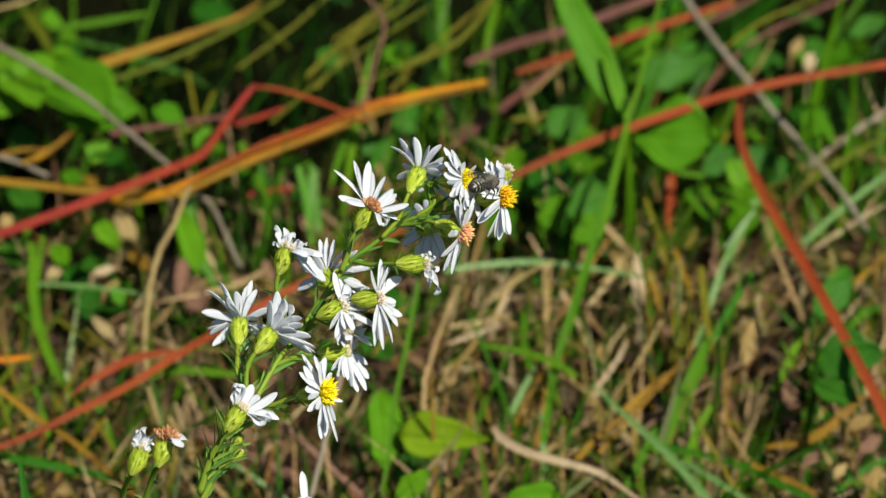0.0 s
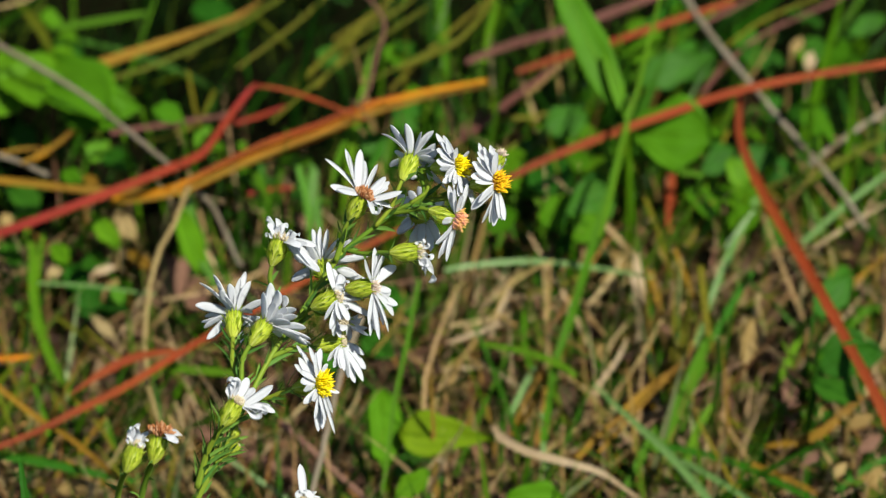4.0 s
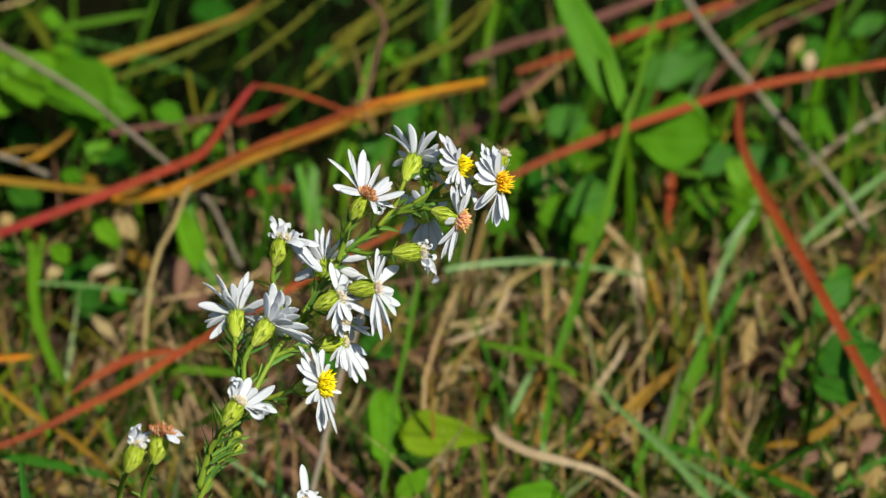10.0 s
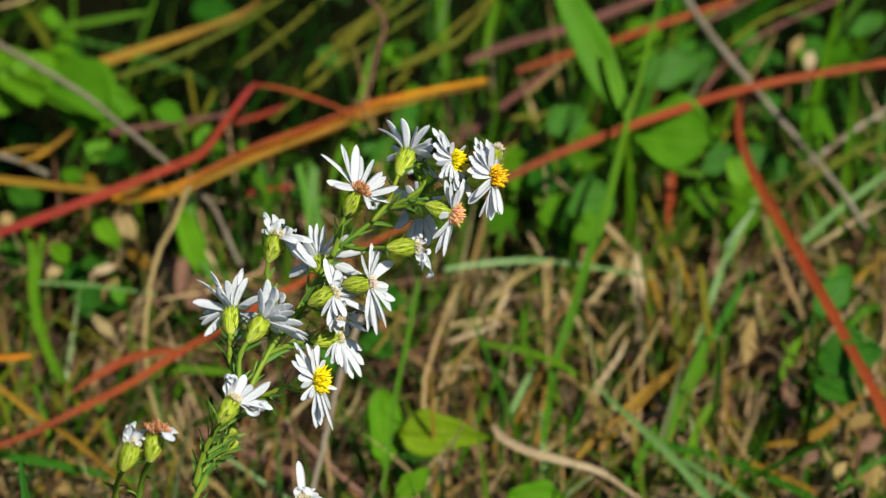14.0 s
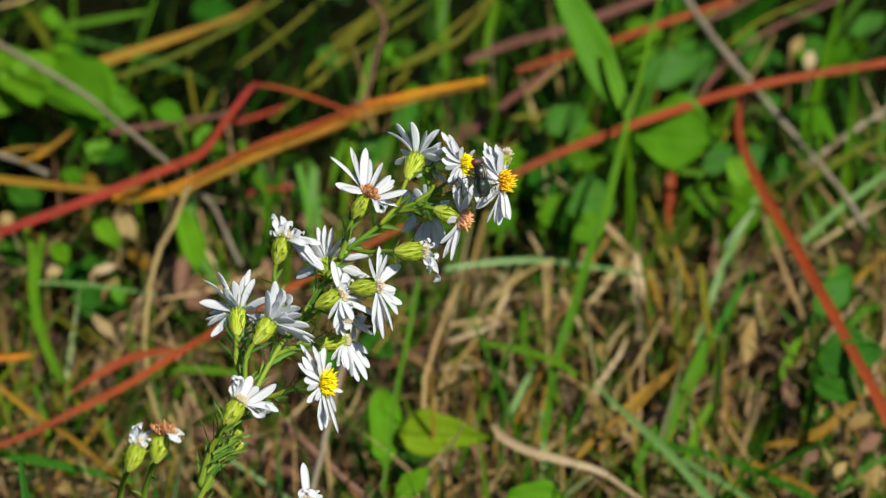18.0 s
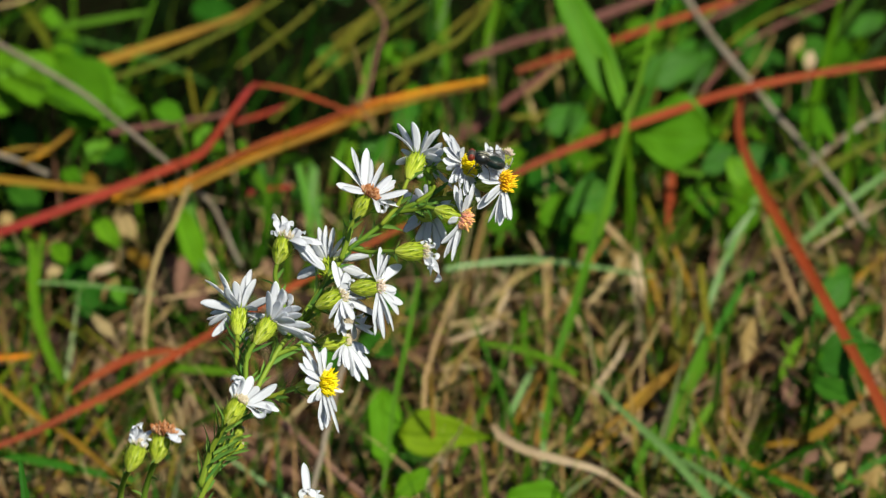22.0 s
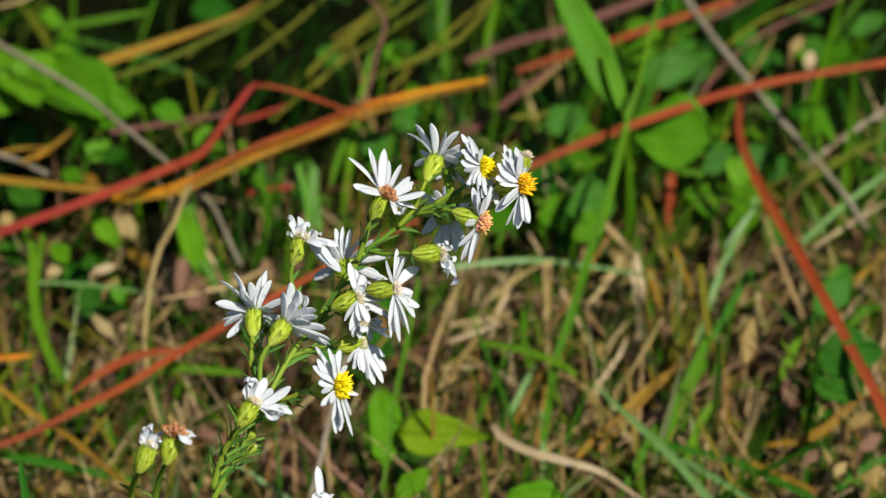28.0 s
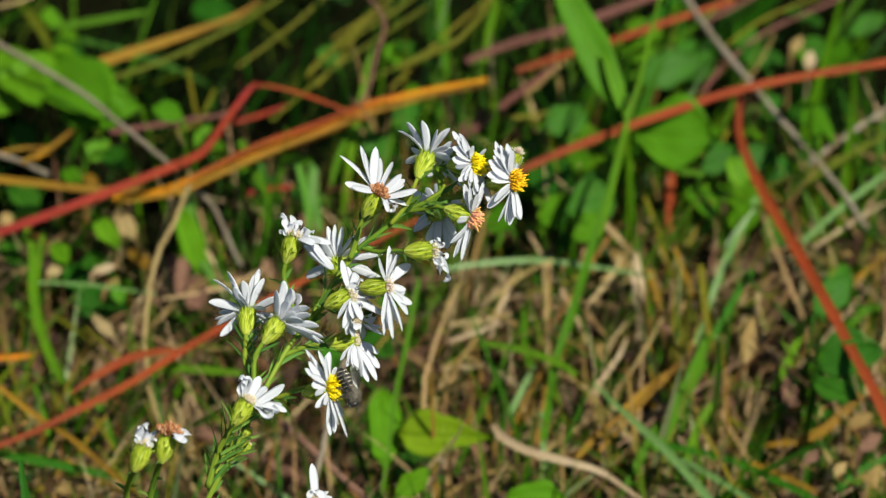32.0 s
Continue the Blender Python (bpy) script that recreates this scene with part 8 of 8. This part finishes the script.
def build_bee():
    """Heading along +x, back up +z, feet at z about -2.4 mm."""
    rng = random.Random(77)
    bee = new("bee")
    tagged(bee, "small brown furry bee with pale-banded dark abdomen", "bee")
    body = part("thorax", mesh_of("thorax", *gather([ball_data(0.0015, 0.0013, 0.0012, (0.0005, 0, 0.0002))]
                + fuzz(rng, 0.0015, 0.0013, 0.0012, (0.0005, 0, 0.0002), 700, 0.0008)), BEE_FUR), bee)
    head = part("head", mesh_of("head", *gather([ball_data(0.0007, 0.0011, 0.0010, (0.0024, 0, -0.0002))]
                + fuzz(rng, 0.0007, 0.0011, 0.001, (0.0024, 0, -0.0002), 120, 0.0004)), BEE_DARK), bee)
    for side in (1, -1):
        part("eye", mesh_of("eye", *ball_data(0.0005, 0.0003, 0.0008, (0.0025, side * 0.0010, -0.0001), 10, 8), BEE_EYE), head)
        part("antenna", mesh_of("antenna", *leg_data([(2.9, side * 0.4, 0.3), (3.6, side * 0.9, 0.9), (4.9, side * 1.3, 0.7)], 0.11), BEE_DARK), head)
    belly = part("abdomen", mesh_of("abdomen", *ball_data(0.0027, 0.00145, 0.00138, (-0.0029, 0, -0.0003), 18, 16, -0.05), BEE_DARK), bee)
    for k in range(5):
        x = -0.0014 - k * 0.00082
        s = math.sqrt(max(0.05, 1 - ((x + 0.0029) / 0.0027) ** 2))
        ring = [Vector((x + dx, 0, -0.0003)) for dx in (0.00008, -0.00008)]
        v, f, u = [], [], []
        for i, c in enumerate(ring):
            for q in range(18):
                a = 2 * math.pi * q / 18
                v.append(c + Vector((0, math.cos(a) * 0.00152 * s, math.sin(a) * 0.00145 * s)))
                u.append((q / 18, i))
        f = [(q, (q + 1) % 18, 18 + (q + 1) % 18, 18 + q) for q in range(18)]
        hairs = []
        for q in range(60):
            a = rng.uniform(0, 6.283)
            d = Vector((-0.5, math.cos(a), math.sin(a))).normalized()
            p = Vector((x + rng.uniform(-0.0001, 0.0001), math.cos(a) * 0.00149 * s, -0.0003 + math.sin(a) * 0.00142 * s))
            e = Vector((0, -math.sin(a), math.cos(a))) * 0.00004
            hairs.append(([p - e, p + e, p + d * 0.0003], [(0, 1, 2)], [(0, 0)] * 3))
        part("band", mesh_of("band", *gather([(v, f, u)] + hairs), BEE_BAND), belly, label="pale hair band")
    for side in (1, -1):
        fore = part("wing", mesh_of("wing", *wing_data(0.0058, side * 0.0022), WING), bee, pose(0.0004, side * 0.0007, 0.0012, side * 18, 5, side * -11))
        hind_wing = part("hind_wing", mesh_of("hind_wing", *wing_data(0.0040, side * 0.0016), WING), bee, pose(0.0000, side * 0.0008, 0.0010, side * 20, 3, side * -17))
        BEE_WINGS.append((fore, hind_wing, side))
        part("front_leg", mesh_of("front_leg", *leg_data([(1.2, side * 0.8, -0.6), (2.2, side * 1.8, -0.8), (2.4, side * 1.9, -2.3)], 0.2), BEE_DARK), bee)
        part("middle_leg", mesh_of("middle_leg", *leg_data([(0.4, side * 1.0, -0.7), (0.2, side * 2.4, -0.7), (0.3, side * 2.6, -2.4)], 0.22), BEE_DARK), bee)
        hind = part("hind_leg", mesh_of("hind_leg", *leg_data([(-0.4, side * 1.0, -0.7), (-1.5, side * 2.2, -0.4), (-2.3, side * 2.3, -2.3)], 0.28), BEE_DARK), bee)
        part("pollen", mesh_of("pollen", *gather([ball_data(0.00045, 0.00026, 0.00036, (-0.0017, side * 0.0022, -0.0010), 10, 8)]), POLLEN), hind, label="yellow pollen load")
    return bee


def build_fly():
    rng = random.Random(78)
    fly = new("fly")
    tagged(fly, "glossy black-green fly with large red eyes and grey wings", "fly")
    thorax = part("thorax", mesh_of("thorax", *gather([ball_data(0.0020, 0.0016, 0.0015, (0.0006, 0, 0.0002))]
                  + fuzz(rng, 0.002, 0.0016, 0.0015, (0.0006, 0, 0.0002), 60, 0.0006)), FLY_BODY), fly)
    for y in (-0.0006, 0.0, 0.0006):
        line = [Vector((0.0006 + 0.0019 * c, y, 0.0002 + 0.00152 * math.sqrt(max(0, 1 - (c * 0.95) ** 2 - (y / 0.0016) ** 2)))) for c in (-0.7, -0.35, 0, 0.35, 0.7)]
        part("stripe", mesh_of("stripe", *ribbon_data(line, 0.00034, fold=0.0, thick=0.1, ends=(0.6, 0.5), facing=(0, 0, 1)), FLY_STRIPE), thorax, label="grey dusted stripe")
    head = part("head", mesh_of("head", *ball_data(0.0009, 0.0015, 0.0012, (0.0031, 0, 0.0001)), FLY_FACE), fly)
    for side in (1, -1):
        part("eye", mesh_of("eye", *ball_data(0.00075, 0.0006, 0.00095, (0.0031, side * 0.0010, 0.0002), 14, 10), FLY_EYE), head, label="large brick red eye")
        part("antenna", mesh_of("antenna", *leg_data([(3.9, side * 0.2, 0.2), (4.2, side * 0.25, 0.0), (4.5, side * 0.4, -0.1)], 0.12), FLY_LEG), head)
        part("wing", mesh_of("wing", *wing_data(0.0062, side * 0.0024), WING), fly, pose(0.0004, side * 0.0009, 0.0012, side * 14, 4, side * -7))
        for x, xe, nm in ((1.5, 2.6, "front_leg"), (0.6, 0.3, "middle_leg"), (-0.3, -2.0, "hind_leg")):
            part(nm, mesh_of(nm, *leg_data([(x, side * 1.0, -0.9), ((x + xe) / 2, side * 2.5, -0.4), (xe, side * 2.9, -1.7), (xe * 1.1, side * 3.3, -2.6)], 0.17), FLY_LEG), fly)
    part("abdomen", mesh_of("abdomen", *gather([ball_data(0.0024, 0.0017, 0.0014, (-0.0026, 0, -0.0001), 18, 14, -0.05)]
         + fuzz(rng, 0.0024, 0.0017, 0.0014, (-0.0026, 0, -0.0001), 70, 0.0006)), FLY_GREEN), fly)
    return fly


BEE, FLY = build_bee(), build_fly()
FLY.scale = (0.98, 0.98, 0.98)
BEE.scale = (1.06, 1.06, 1.06)


# ---------------------------------------------------------------- what moves
def bee_wing(side, hind, spread, lift):
    """A bee's wing on its body: 0 folded to 1 spread sideways, lifted by degrees."""
    if hind:
        return pose(0, side * 0.0008, 0.0010, side * 20 * (1 - spread), 3 + lift, side * (-17 - 38 * spread))
    return pose(0.0004, side * 0.0007, 0.0012, side * 18 * (1 - spread), 5 + lift, side * (-11 - 62 * spread))


def swayed(rx, ry, rz, dx, dy, dz):
    """The aster leaning in the wind: degrees about its foot, and millimetres by which the bending stem carries it."""
    turn = Vector((radians(rx), radians(ry), radians(rz)))
    m = Matrix.Rotation(turn.length, 4, turn) if turn.length > 1e-9 else Matrix()
    return Matrix.Translation(Vector(PLANT_FOOT) + Vector((dx, dy, dz)) / 1000) @ m


def perch(at, heading, back):
    """An insect's pose: place in millimetres, the way it heads, the way its back faces."""
    x = Vector(heading).normalized()
    y = Vector(back).cross(x).normalized()
    m = Matrix((x, y, x.cross(y))).transposed().to_4x4()
    return Matrix.Translation(Vector(at) / 1000) @ m


def motions():
    walk(PLANT, [
        (0, swayed(-0.59, 1.52, -0.53, -3.7, 6.4, -9.3)),
        (0.5, swayed(-1.09, 1.92, -0.76, -4.8, 3.4, -9.2)),
        (1, swayed(-0.42, 1.03, -0.92, -0.9, 2.3, -4.5)),
        (1.5, swayed(-0.56, 1.37, -0.49, -3.3, 5.8, -8.3)),
        (2, swayed(-0.63, 1.47, -0.24, -4.4, 5.1, -8.4)),
        (2.5, swayed(-0.23, 0.51, -1.03, 1.8, -1.1, -0.6)),
        (3, swayed(0.40, -0.20, -0.63, 3.2, -2.4, 3.9)),
        (3.5, swayed(-0.18, 0.25, -0.08, -0.2, 0.9, -2.0)),
        (5.5, swayed(-0.32, 0.31, 0.07, -0.9, 0.7, -2.5)),
        (6, swayed(0.07, 0.08, -0.43, 1.2, -0.8, 0.9)),
        (6.5, swayed(-0.30, 0.31, -0.25, -0.4, 0.8, -2.4)),
        (7, swayed(-0.25, 0.45, -0.10, -1.0, 2.2, -3.9)),
        (7.5, swayed(-0.26, 0.18, -0.31, 0.4, 1.0, -2.6)),
        (8, swayed(-0.10, 0.34, -0.32, 0.2, 0.1, -0.8)),
        (8.5, swayed(-0.26, 0.47, -0.18, -0.7, 1.0, -2.6)),
        (9, swayed(-0.34, 0.16, -0.32, 0.8, -0.9, -1.0)),
        (9.5, swayed(0.07, 0.16, -0.54, 1.6, -2.2, 2.0)),
        (10, swayed(-0.11, 0.23, -0.29, 0.3, 0.9, -1.7)),
        (10.5, swayed(-0.09, 0.27, -0.35, 0.3, -0.2, -0.5)),
        (11, swayed(0.01, 0.03, -0.40, 1.2, -1.0, 0.8)),
        (11.5, swayed(0.07, 0.15, -0.05, 0.1, 0.9, -0.7)),
        (12, swayed(-0.02, -0.05, 0.00, 0.3, 0.8, -0.7)),
        (12.5, swayed(-0.18, 0.26, 0.15, -1.0, 0.5, -1.5)),
        (13, swayed(0.00, 0.00, 0.00, 0.0, 0.0, 0.0)),
        (13.5, swayed(-0.03, -0.07, 0.22, -0.7, 1.1, -1.2)),
        (14, swayed(-0.11, -0.28, 0.05, 0.8, -0.8, 0.2)),
        (14.5, swayed(0.06, -0.53, -0.10, 2.1, -1.5, 1.6)),
        (16.5, swayed(0.18, 0.14, -0.28, 0.1, 1.9, -1.1)),
        (17, swayed(0.33, 0.35, -0.14, -0.6, 2.2, -0.9)),
        (17.5, swayed(0.39, 0.43, -0.41, -0.2, 1.6, -0.1)),
        (18, swayed(0.22, 0.42, -0.40, 0.1, 1.1, -0.3)),
        (18.5, swayed(0.17, 0.25, -0.28, 0.0, 1.3, -0.8)),
        (19, swayed(0.32, 0.25, -0.35, 0.5, -0.2, 1.4)),
        (19.5, swayed(0.10, 0.14, -0.42, 0.8, 0.1, 0.2)),
        (20, swayed(0.35, 0.30, -0.35, 0.2, 1.4, 0.2)),
        (20.5, swayed(0.34, 0.31, -0.58, 0.8, 0.6, 0.6)),
        (21, swayed(0.39, 0.39, -0.57, 0.7, 0.2, 1.3)),
        (21.5, swayed(0.13, 0.12, -0.53, 1.3, -0.6, 1.0)),
        (22, swayed(0.25, 0.35, -0.58, 0.6, 1.4, -0.4)),
        (22.5, swayed(0.22, 0.45, -0.60, 0.5, 0.4, 0.4)),
        (23, swayed(-0.16, 0.40, -0.36, 0.6, 0.1, -1.3)),
        (23.5, swayed(-0.04, 0.04, -0.25, 1.4, -0.8, 0.1)),
        (24, swayed(-0.23, 0.02, -0.40, 1.7, -2.9, 1.3)),
        (24.5, swayed(-0.18, 0.23, -0.25, 0.6, -0.4, -0.9)),
        (25, swayed(-0.13, 0.28, -0.26, 0.5, -1.3, 0.3)),
        (25.5, swayed(0.18, -0.22, -0.58, 3.0, -2.5, 2.7)),
        (27.5, swayed(0.22, 0.22, -0.65, 1.8, -1.3, 2.2)),
        (28, swayed(0.24, 0.29, -1.61, 4.9, -5.0, 5.1)),
        (28.5, swayed(0.39, -0.30, -1.21, 5.7, -5.5, 6.5)),
        (29, swayed(-0.47, 0.94, -1.57, 2.2, -0.1, -3.1)),
        (29.5, swayed(-0.27, 0.73, -2.11, 4.6, -5.1, 2.5)),
        (30, swayed(0.08, 0.00, -1.45, 5.3, -4.5, 3.9)),
        (30.5, swayed(0.34, 0.11, -1.52, 5.3, -5.7, 6.5)),
        (31, swayed(-0.28, 0.62, -1.91, 4.1, -3.8, 1.3)),
        (31.5, swayed(-0.18, 0.52, -1.06, 2.2, -2.9, 1.2)),
        (32, swayed(0.24, 0.05, -1.09, 3.9, -3.2, 3.7)),
    ])
    rest = BEE_FLOWER.matrix_basis.copy()
    walk(BEE_FLOWER, [(t, Matrix.Translation(Vector((-0.35, -0.55, -0.65)) * sag / 1000) @ rest @ Matrix.Rotation(radians(4 * sag), 4, "Y"))
                      for t, sag in ((0, 0), (28.7, 0), (29, 0.2), (30, 0.4), (30.5, 0.9), (32, 1.1))])
    walk(BEE, [
        (0, perch((9.5, 708.8, 224.4), (0.61, 0.72, -0.34), (0.31, 0.06, 0.95))),
        (0.6, perch((9.1, 708.9, 224.5), (0.52, 0.85, -0.04), (0.31, -0.16, 0.94))),
        (0.8, perch((8.8, 710.3, 226.2), (0.26, 0.92, 0.30), (0.51, -0.32, 0.80))),
        (1, perch((9.5, 710.7, 226.6), (0.20, 0.94, 0.26), (0.56, -0.29, 0.77))),
        (1.2, perch((8.8, 709.6, 225.3), (0.21, 0.93, 0.30), (0.56, -0.29, 0.77))),
        (1.5, perch((8.3, 710.1, 225.9), (0.00, 0.85, 0.52), (0.62, -0.35, 0.70))),
        (1.8, perch((10, 709.8, 225.5), (-0.35, 0.68, 0.65), (0.66, -0.28, 0.70))),
        (1.9, perch((11, 711, 226.9), (-0.40, 0.51, 0.76), (0.70, -0.20, 0.69))),
        (2, perch((12.4, 720.7, 233.9), (-0.98, 0.10, 0.14), (0.14, -0.30, 0.94))),
        (2.1, perch((-0.9, 727, 247.6), (-0.97, -0.22, 0.05), (0.00, -0.23, 0.97))),
        (2.2, perch((-17.6, 716, 237.6), (-0.91, -0.26, -0.31), (-0.20, -0.22, 0.95))),
        (2.3, perch((-49.2, 698.8, 220.2), (-0.86, -0.33, -0.39), (-0.20, -0.22, 0.95))),
        (2.5, perch((-132.2, 676.8, 190.9), (-0.95, -0.20, -0.24), (-0.10, -0.09, 0.99))),
        (3.5, perch((-1100, 1300, 40), (-1, 0.2, 0), (0, 0, 1))),
        (5, perch((-1300, 1350, 30), (-1, 0.2, 0), (0, 0, 1))),
        (25.5, perch((-1300, 1350, 30), (-1, 0.2, 0), (0, 0, 1))),
        (26.5, perch((-900, 900, 200), (0.3, -0.95, 0), (0, 0, 1))),
        (27.6, perch((-59.7, 636.7, 127.5), (0.97, 0.16, 0.19), (0.00, -0.09, 1.00))),
        (28, perch((-27.6, 662.2, 161), (0.75, 0.33, 0.56), (0.00, -0.31, 0.95))),
        (28.1, perch((-10.2, 675.6, 180.2), (0.20, 0.70, 0.68), (0.00, -0.62, 0.79))),
        (28.2, perch((3.8, 674.2, 178.5), (-0.36, 0.67, 0.64), (0.00, -0.62, 0.79))),
        (28.3, perch((10.2, 679.8, 185.1), (-0.40, 0.66, 0.63), (0.00, -0.62, 0.79))),
        (28.4, perch((5.6, 687.7, 194.6), (-0.62, 0.58, 0.53), (0.00, -0.54, 0.84))),
        (28.5, perch((1.1, 690.6, 198), (-0.90, 0.27, 0.33), (0.10, -0.33, 0.94))),
        (28.6, perch((-8.2, 684, 193.2), (-0.98, 0.13, 0.16), (0.10, -0.33, 0.94))),
        (28.7, perch((-16.4, 678.8, 190.2), (-0.94, 0.28, 0.17), (0.20, -0.33, 0.92))),
        (28.8, perch((-19.3, 676.4, 192.7), (-0.42, 0.66, 0.62), (0.75, -0.20, 0.63))),
        (29, perch((-18.5, 676.5, 192.7), (-0.31, 0.65, 0.69), (0.78, -0.23, 0.58))),
        (29.5, perch((-16.3, 676.9, 193.4), (-0.31, 0.65, 0.69), (0.78, -0.23, 0.58))),
        (29.8, perch((-19.1, 677.4, 193.0), (-0.88, -0.28, 0.39), (0.51, -0.08, 0.86))),
        (30, perch((-19.8, 677.7, 193.4), (-0.74, -0.66, 0.10), (0.51, -0.00, 0.86))),
        (30.4, perch((-19.8, 677.3, 192.9), (-0.44, -0.73, -0.53), (0.51, -0.42, 0.75))),
        (30.6, perch((-19.1, 677.0, 192.6), (0.05, -0.71, -0.70), (0.75, -0.43, 0.50))),
        (31, perch((-18.4, 676.4, 191.8), (0.25, -0.70, -0.67), (0.75, -0.27, 0.61))),
        (31.4, perch((-19.7, 676.3, 191.6), (0.31, -0.69, -0.66), (0.75, -0.27, 0.61))),
        (32, perch((-19.9, 676.4, 191.8), (0.36, -0.67, -0.64), (0.73, -0.23, 0.64))),
    ])
    walk(FLY, [
        (0, perch((1200, 1700, 30), (-0.5, -0.8, 0), (0, 0, 1))),
        (14.4, perch((1200, 1700, 30), (-0.5, -0.8, 0), (0, 0, 1))),
        (15.2, perch((184.9, 723.8, 246.9), (-0.99, 0.07, 0.08), (0.00, -0.09, 1.00))),
        (15.6, perch((38.8, 716, 228.2), (-0.95, 0.20, 0.24), (0.21, -0.16, 0.96))),
        (15.8, perch((11.8, 713.6, 222.3), (-0.71, 0.45, 0.54), (0.53, -0.29, 0.80))),
        (16.1, perch((7.5, 714.2, 219.9), (-0.30, 0.53, 0.79), (0.68, -0.36, 0.63))),
        (16.5, perch((7.4, 709.5, 223.7), (-0.25, 0.58, 0.77), (0.68, -0.36, 0.63))),
        (17.3, perch((8.2, 709.3, 223.4), (-0.25, 0.58, 0.77), (0.68, -0.36, 0.63))),
        (17.7, perch((7.1, 709.9, 224), (-0.25, 0.58, 0.77), (0.68, -0.36, 0.63))),
        (18.1, perch((8.3, 710.4, 224.7), (-0.25, 0.58, 0.77), (0.68, -0.36, 0.63))),
        (18.5, perch((7.4, 710.3, 224.6), (-0.25, 0.58, 0.77), (0.68, -0.36, 0.63))),
        (19, perch((8.1, 710.7, 225.1), (-0.20, 0.59, 0.78), (0.68, -0.36, 0.63))),
        (19.7, perch((8.7, 711.8, 226.4), (-0.20, 0.59, 0.78), (0.68, -0.36, 0.63))),
        (20.1, perch((9.4, 712.0, 227.1), (-0.36, 0.52, 0.78), (0.68, -0.36, 0.63))),
        (20.5, perch((10.0, 712.3, 227.4), (-0.57, 0.49, 0.66), (0.68, -0.36, 0.63))),
        (20.9, perch((9.0, 712.5, 227.7), (-0.57, 0.49, 0.66), (0.68, -0.36, 0.63))),
        (21.7, perch((9.8, 712.4, 227.6), (-0.57, 0.49, 0.66), (0.62, -0.25, 0.75))),
        (22.1, perch((8.7, 716.7, 224.4), (-0.97, -0.06, 0.25), (0.10, -0.02, 0.99))),
        (22.5, perch((5.7, 717.9, 225.8), (-0.97, 0.01, 0.25), (0.10, -0.02, 0.99))),
        (22.7, perch((1.9, 719.5, 226.2), (-0.88, 0.22, 0.42), (0.32, -0.12, 0.94))),
        (22.9, perch((1.6, 721.6, 225.6), (-0.62, 0.58, 0.53), (0.51, -0.32, 0.80))),
        (23, perch((1.9, 721.9, 224.4), (-0.62, 0.61, 0.49), (0.55, -0.35, 0.75))),
        (23.1, perch((2.8, 722.7, 223.8), (-0.55, 0.67, 0.49), (0.55, -0.35, 0.75))),
        (23.2, perch((0.5, 725.8, 222.8), (-0.55, 0.67, 0.49), (0.53, -0.40, 0.75))),
        (23.4, perch((-0.1, 728.9, 221.8), (-0.70, 0.69, 0.20), (0.54, -0.15, 0.83))),
        (23.6, perch((-2.8, 732.7, 218.6), (-0.86, 0.45, -0.25), (0.41, 0.21, 0.89))),
        (23.8, perch((-4.2, 735.7, 211.2), (-0.10, 0.78, -0.62), (0.35, 0.60, 0.70))),
        (25.5, perch((-4.6, 736.3, 210.4), (-0.10, 0.80, -0.60), (0.30, 0.60, 0.72))),
        (25.8, perch((-11.1, 774.7, 183.1), (-0.50, 0.86, -0.07), (0.00, 0.33, 0.94))),
        (26.6, perch((-88.5, 957.3, 182.9), (-0.70, 0.71, 0.06), (0.00, 0.14, 0.99))),
        (27.4, perch((-900, 1900, 30), (-0.9, 0.3, 0), (0, 0, 1))),
        (32, perch((-900, 1900, 30), (-0.9, 0.3, 0), (0, 0, 1))),
    ])
    beats = [1.95 + 0.05 * k for k in range(12)] + [27.6 + 0.05 * k for k in range(22)]
    for fore, hind, side in BEE_WINGS:
        for wing, low in ((fore, False), (hind, True)):
            rows = [(0.0, bee_wing(side, low, 0, 0)), (1.8, bee_wing(side, low, 0, 0)), (1.9, bee_wing(side, low, 0.8, 5))]
            rows += [(t, bee_wing(side, low, 1, 38 if k % 2 else -18)) for k, t in enumerate(beats)]
            rows += [(28.75, bee_wing(side, low, 0.6, 5)), (28.9, bee_wing(side, low, 0, 0)), (32.0, bee_wing(side, low, 0, 0))]
            walk(wing, rows)


motions()
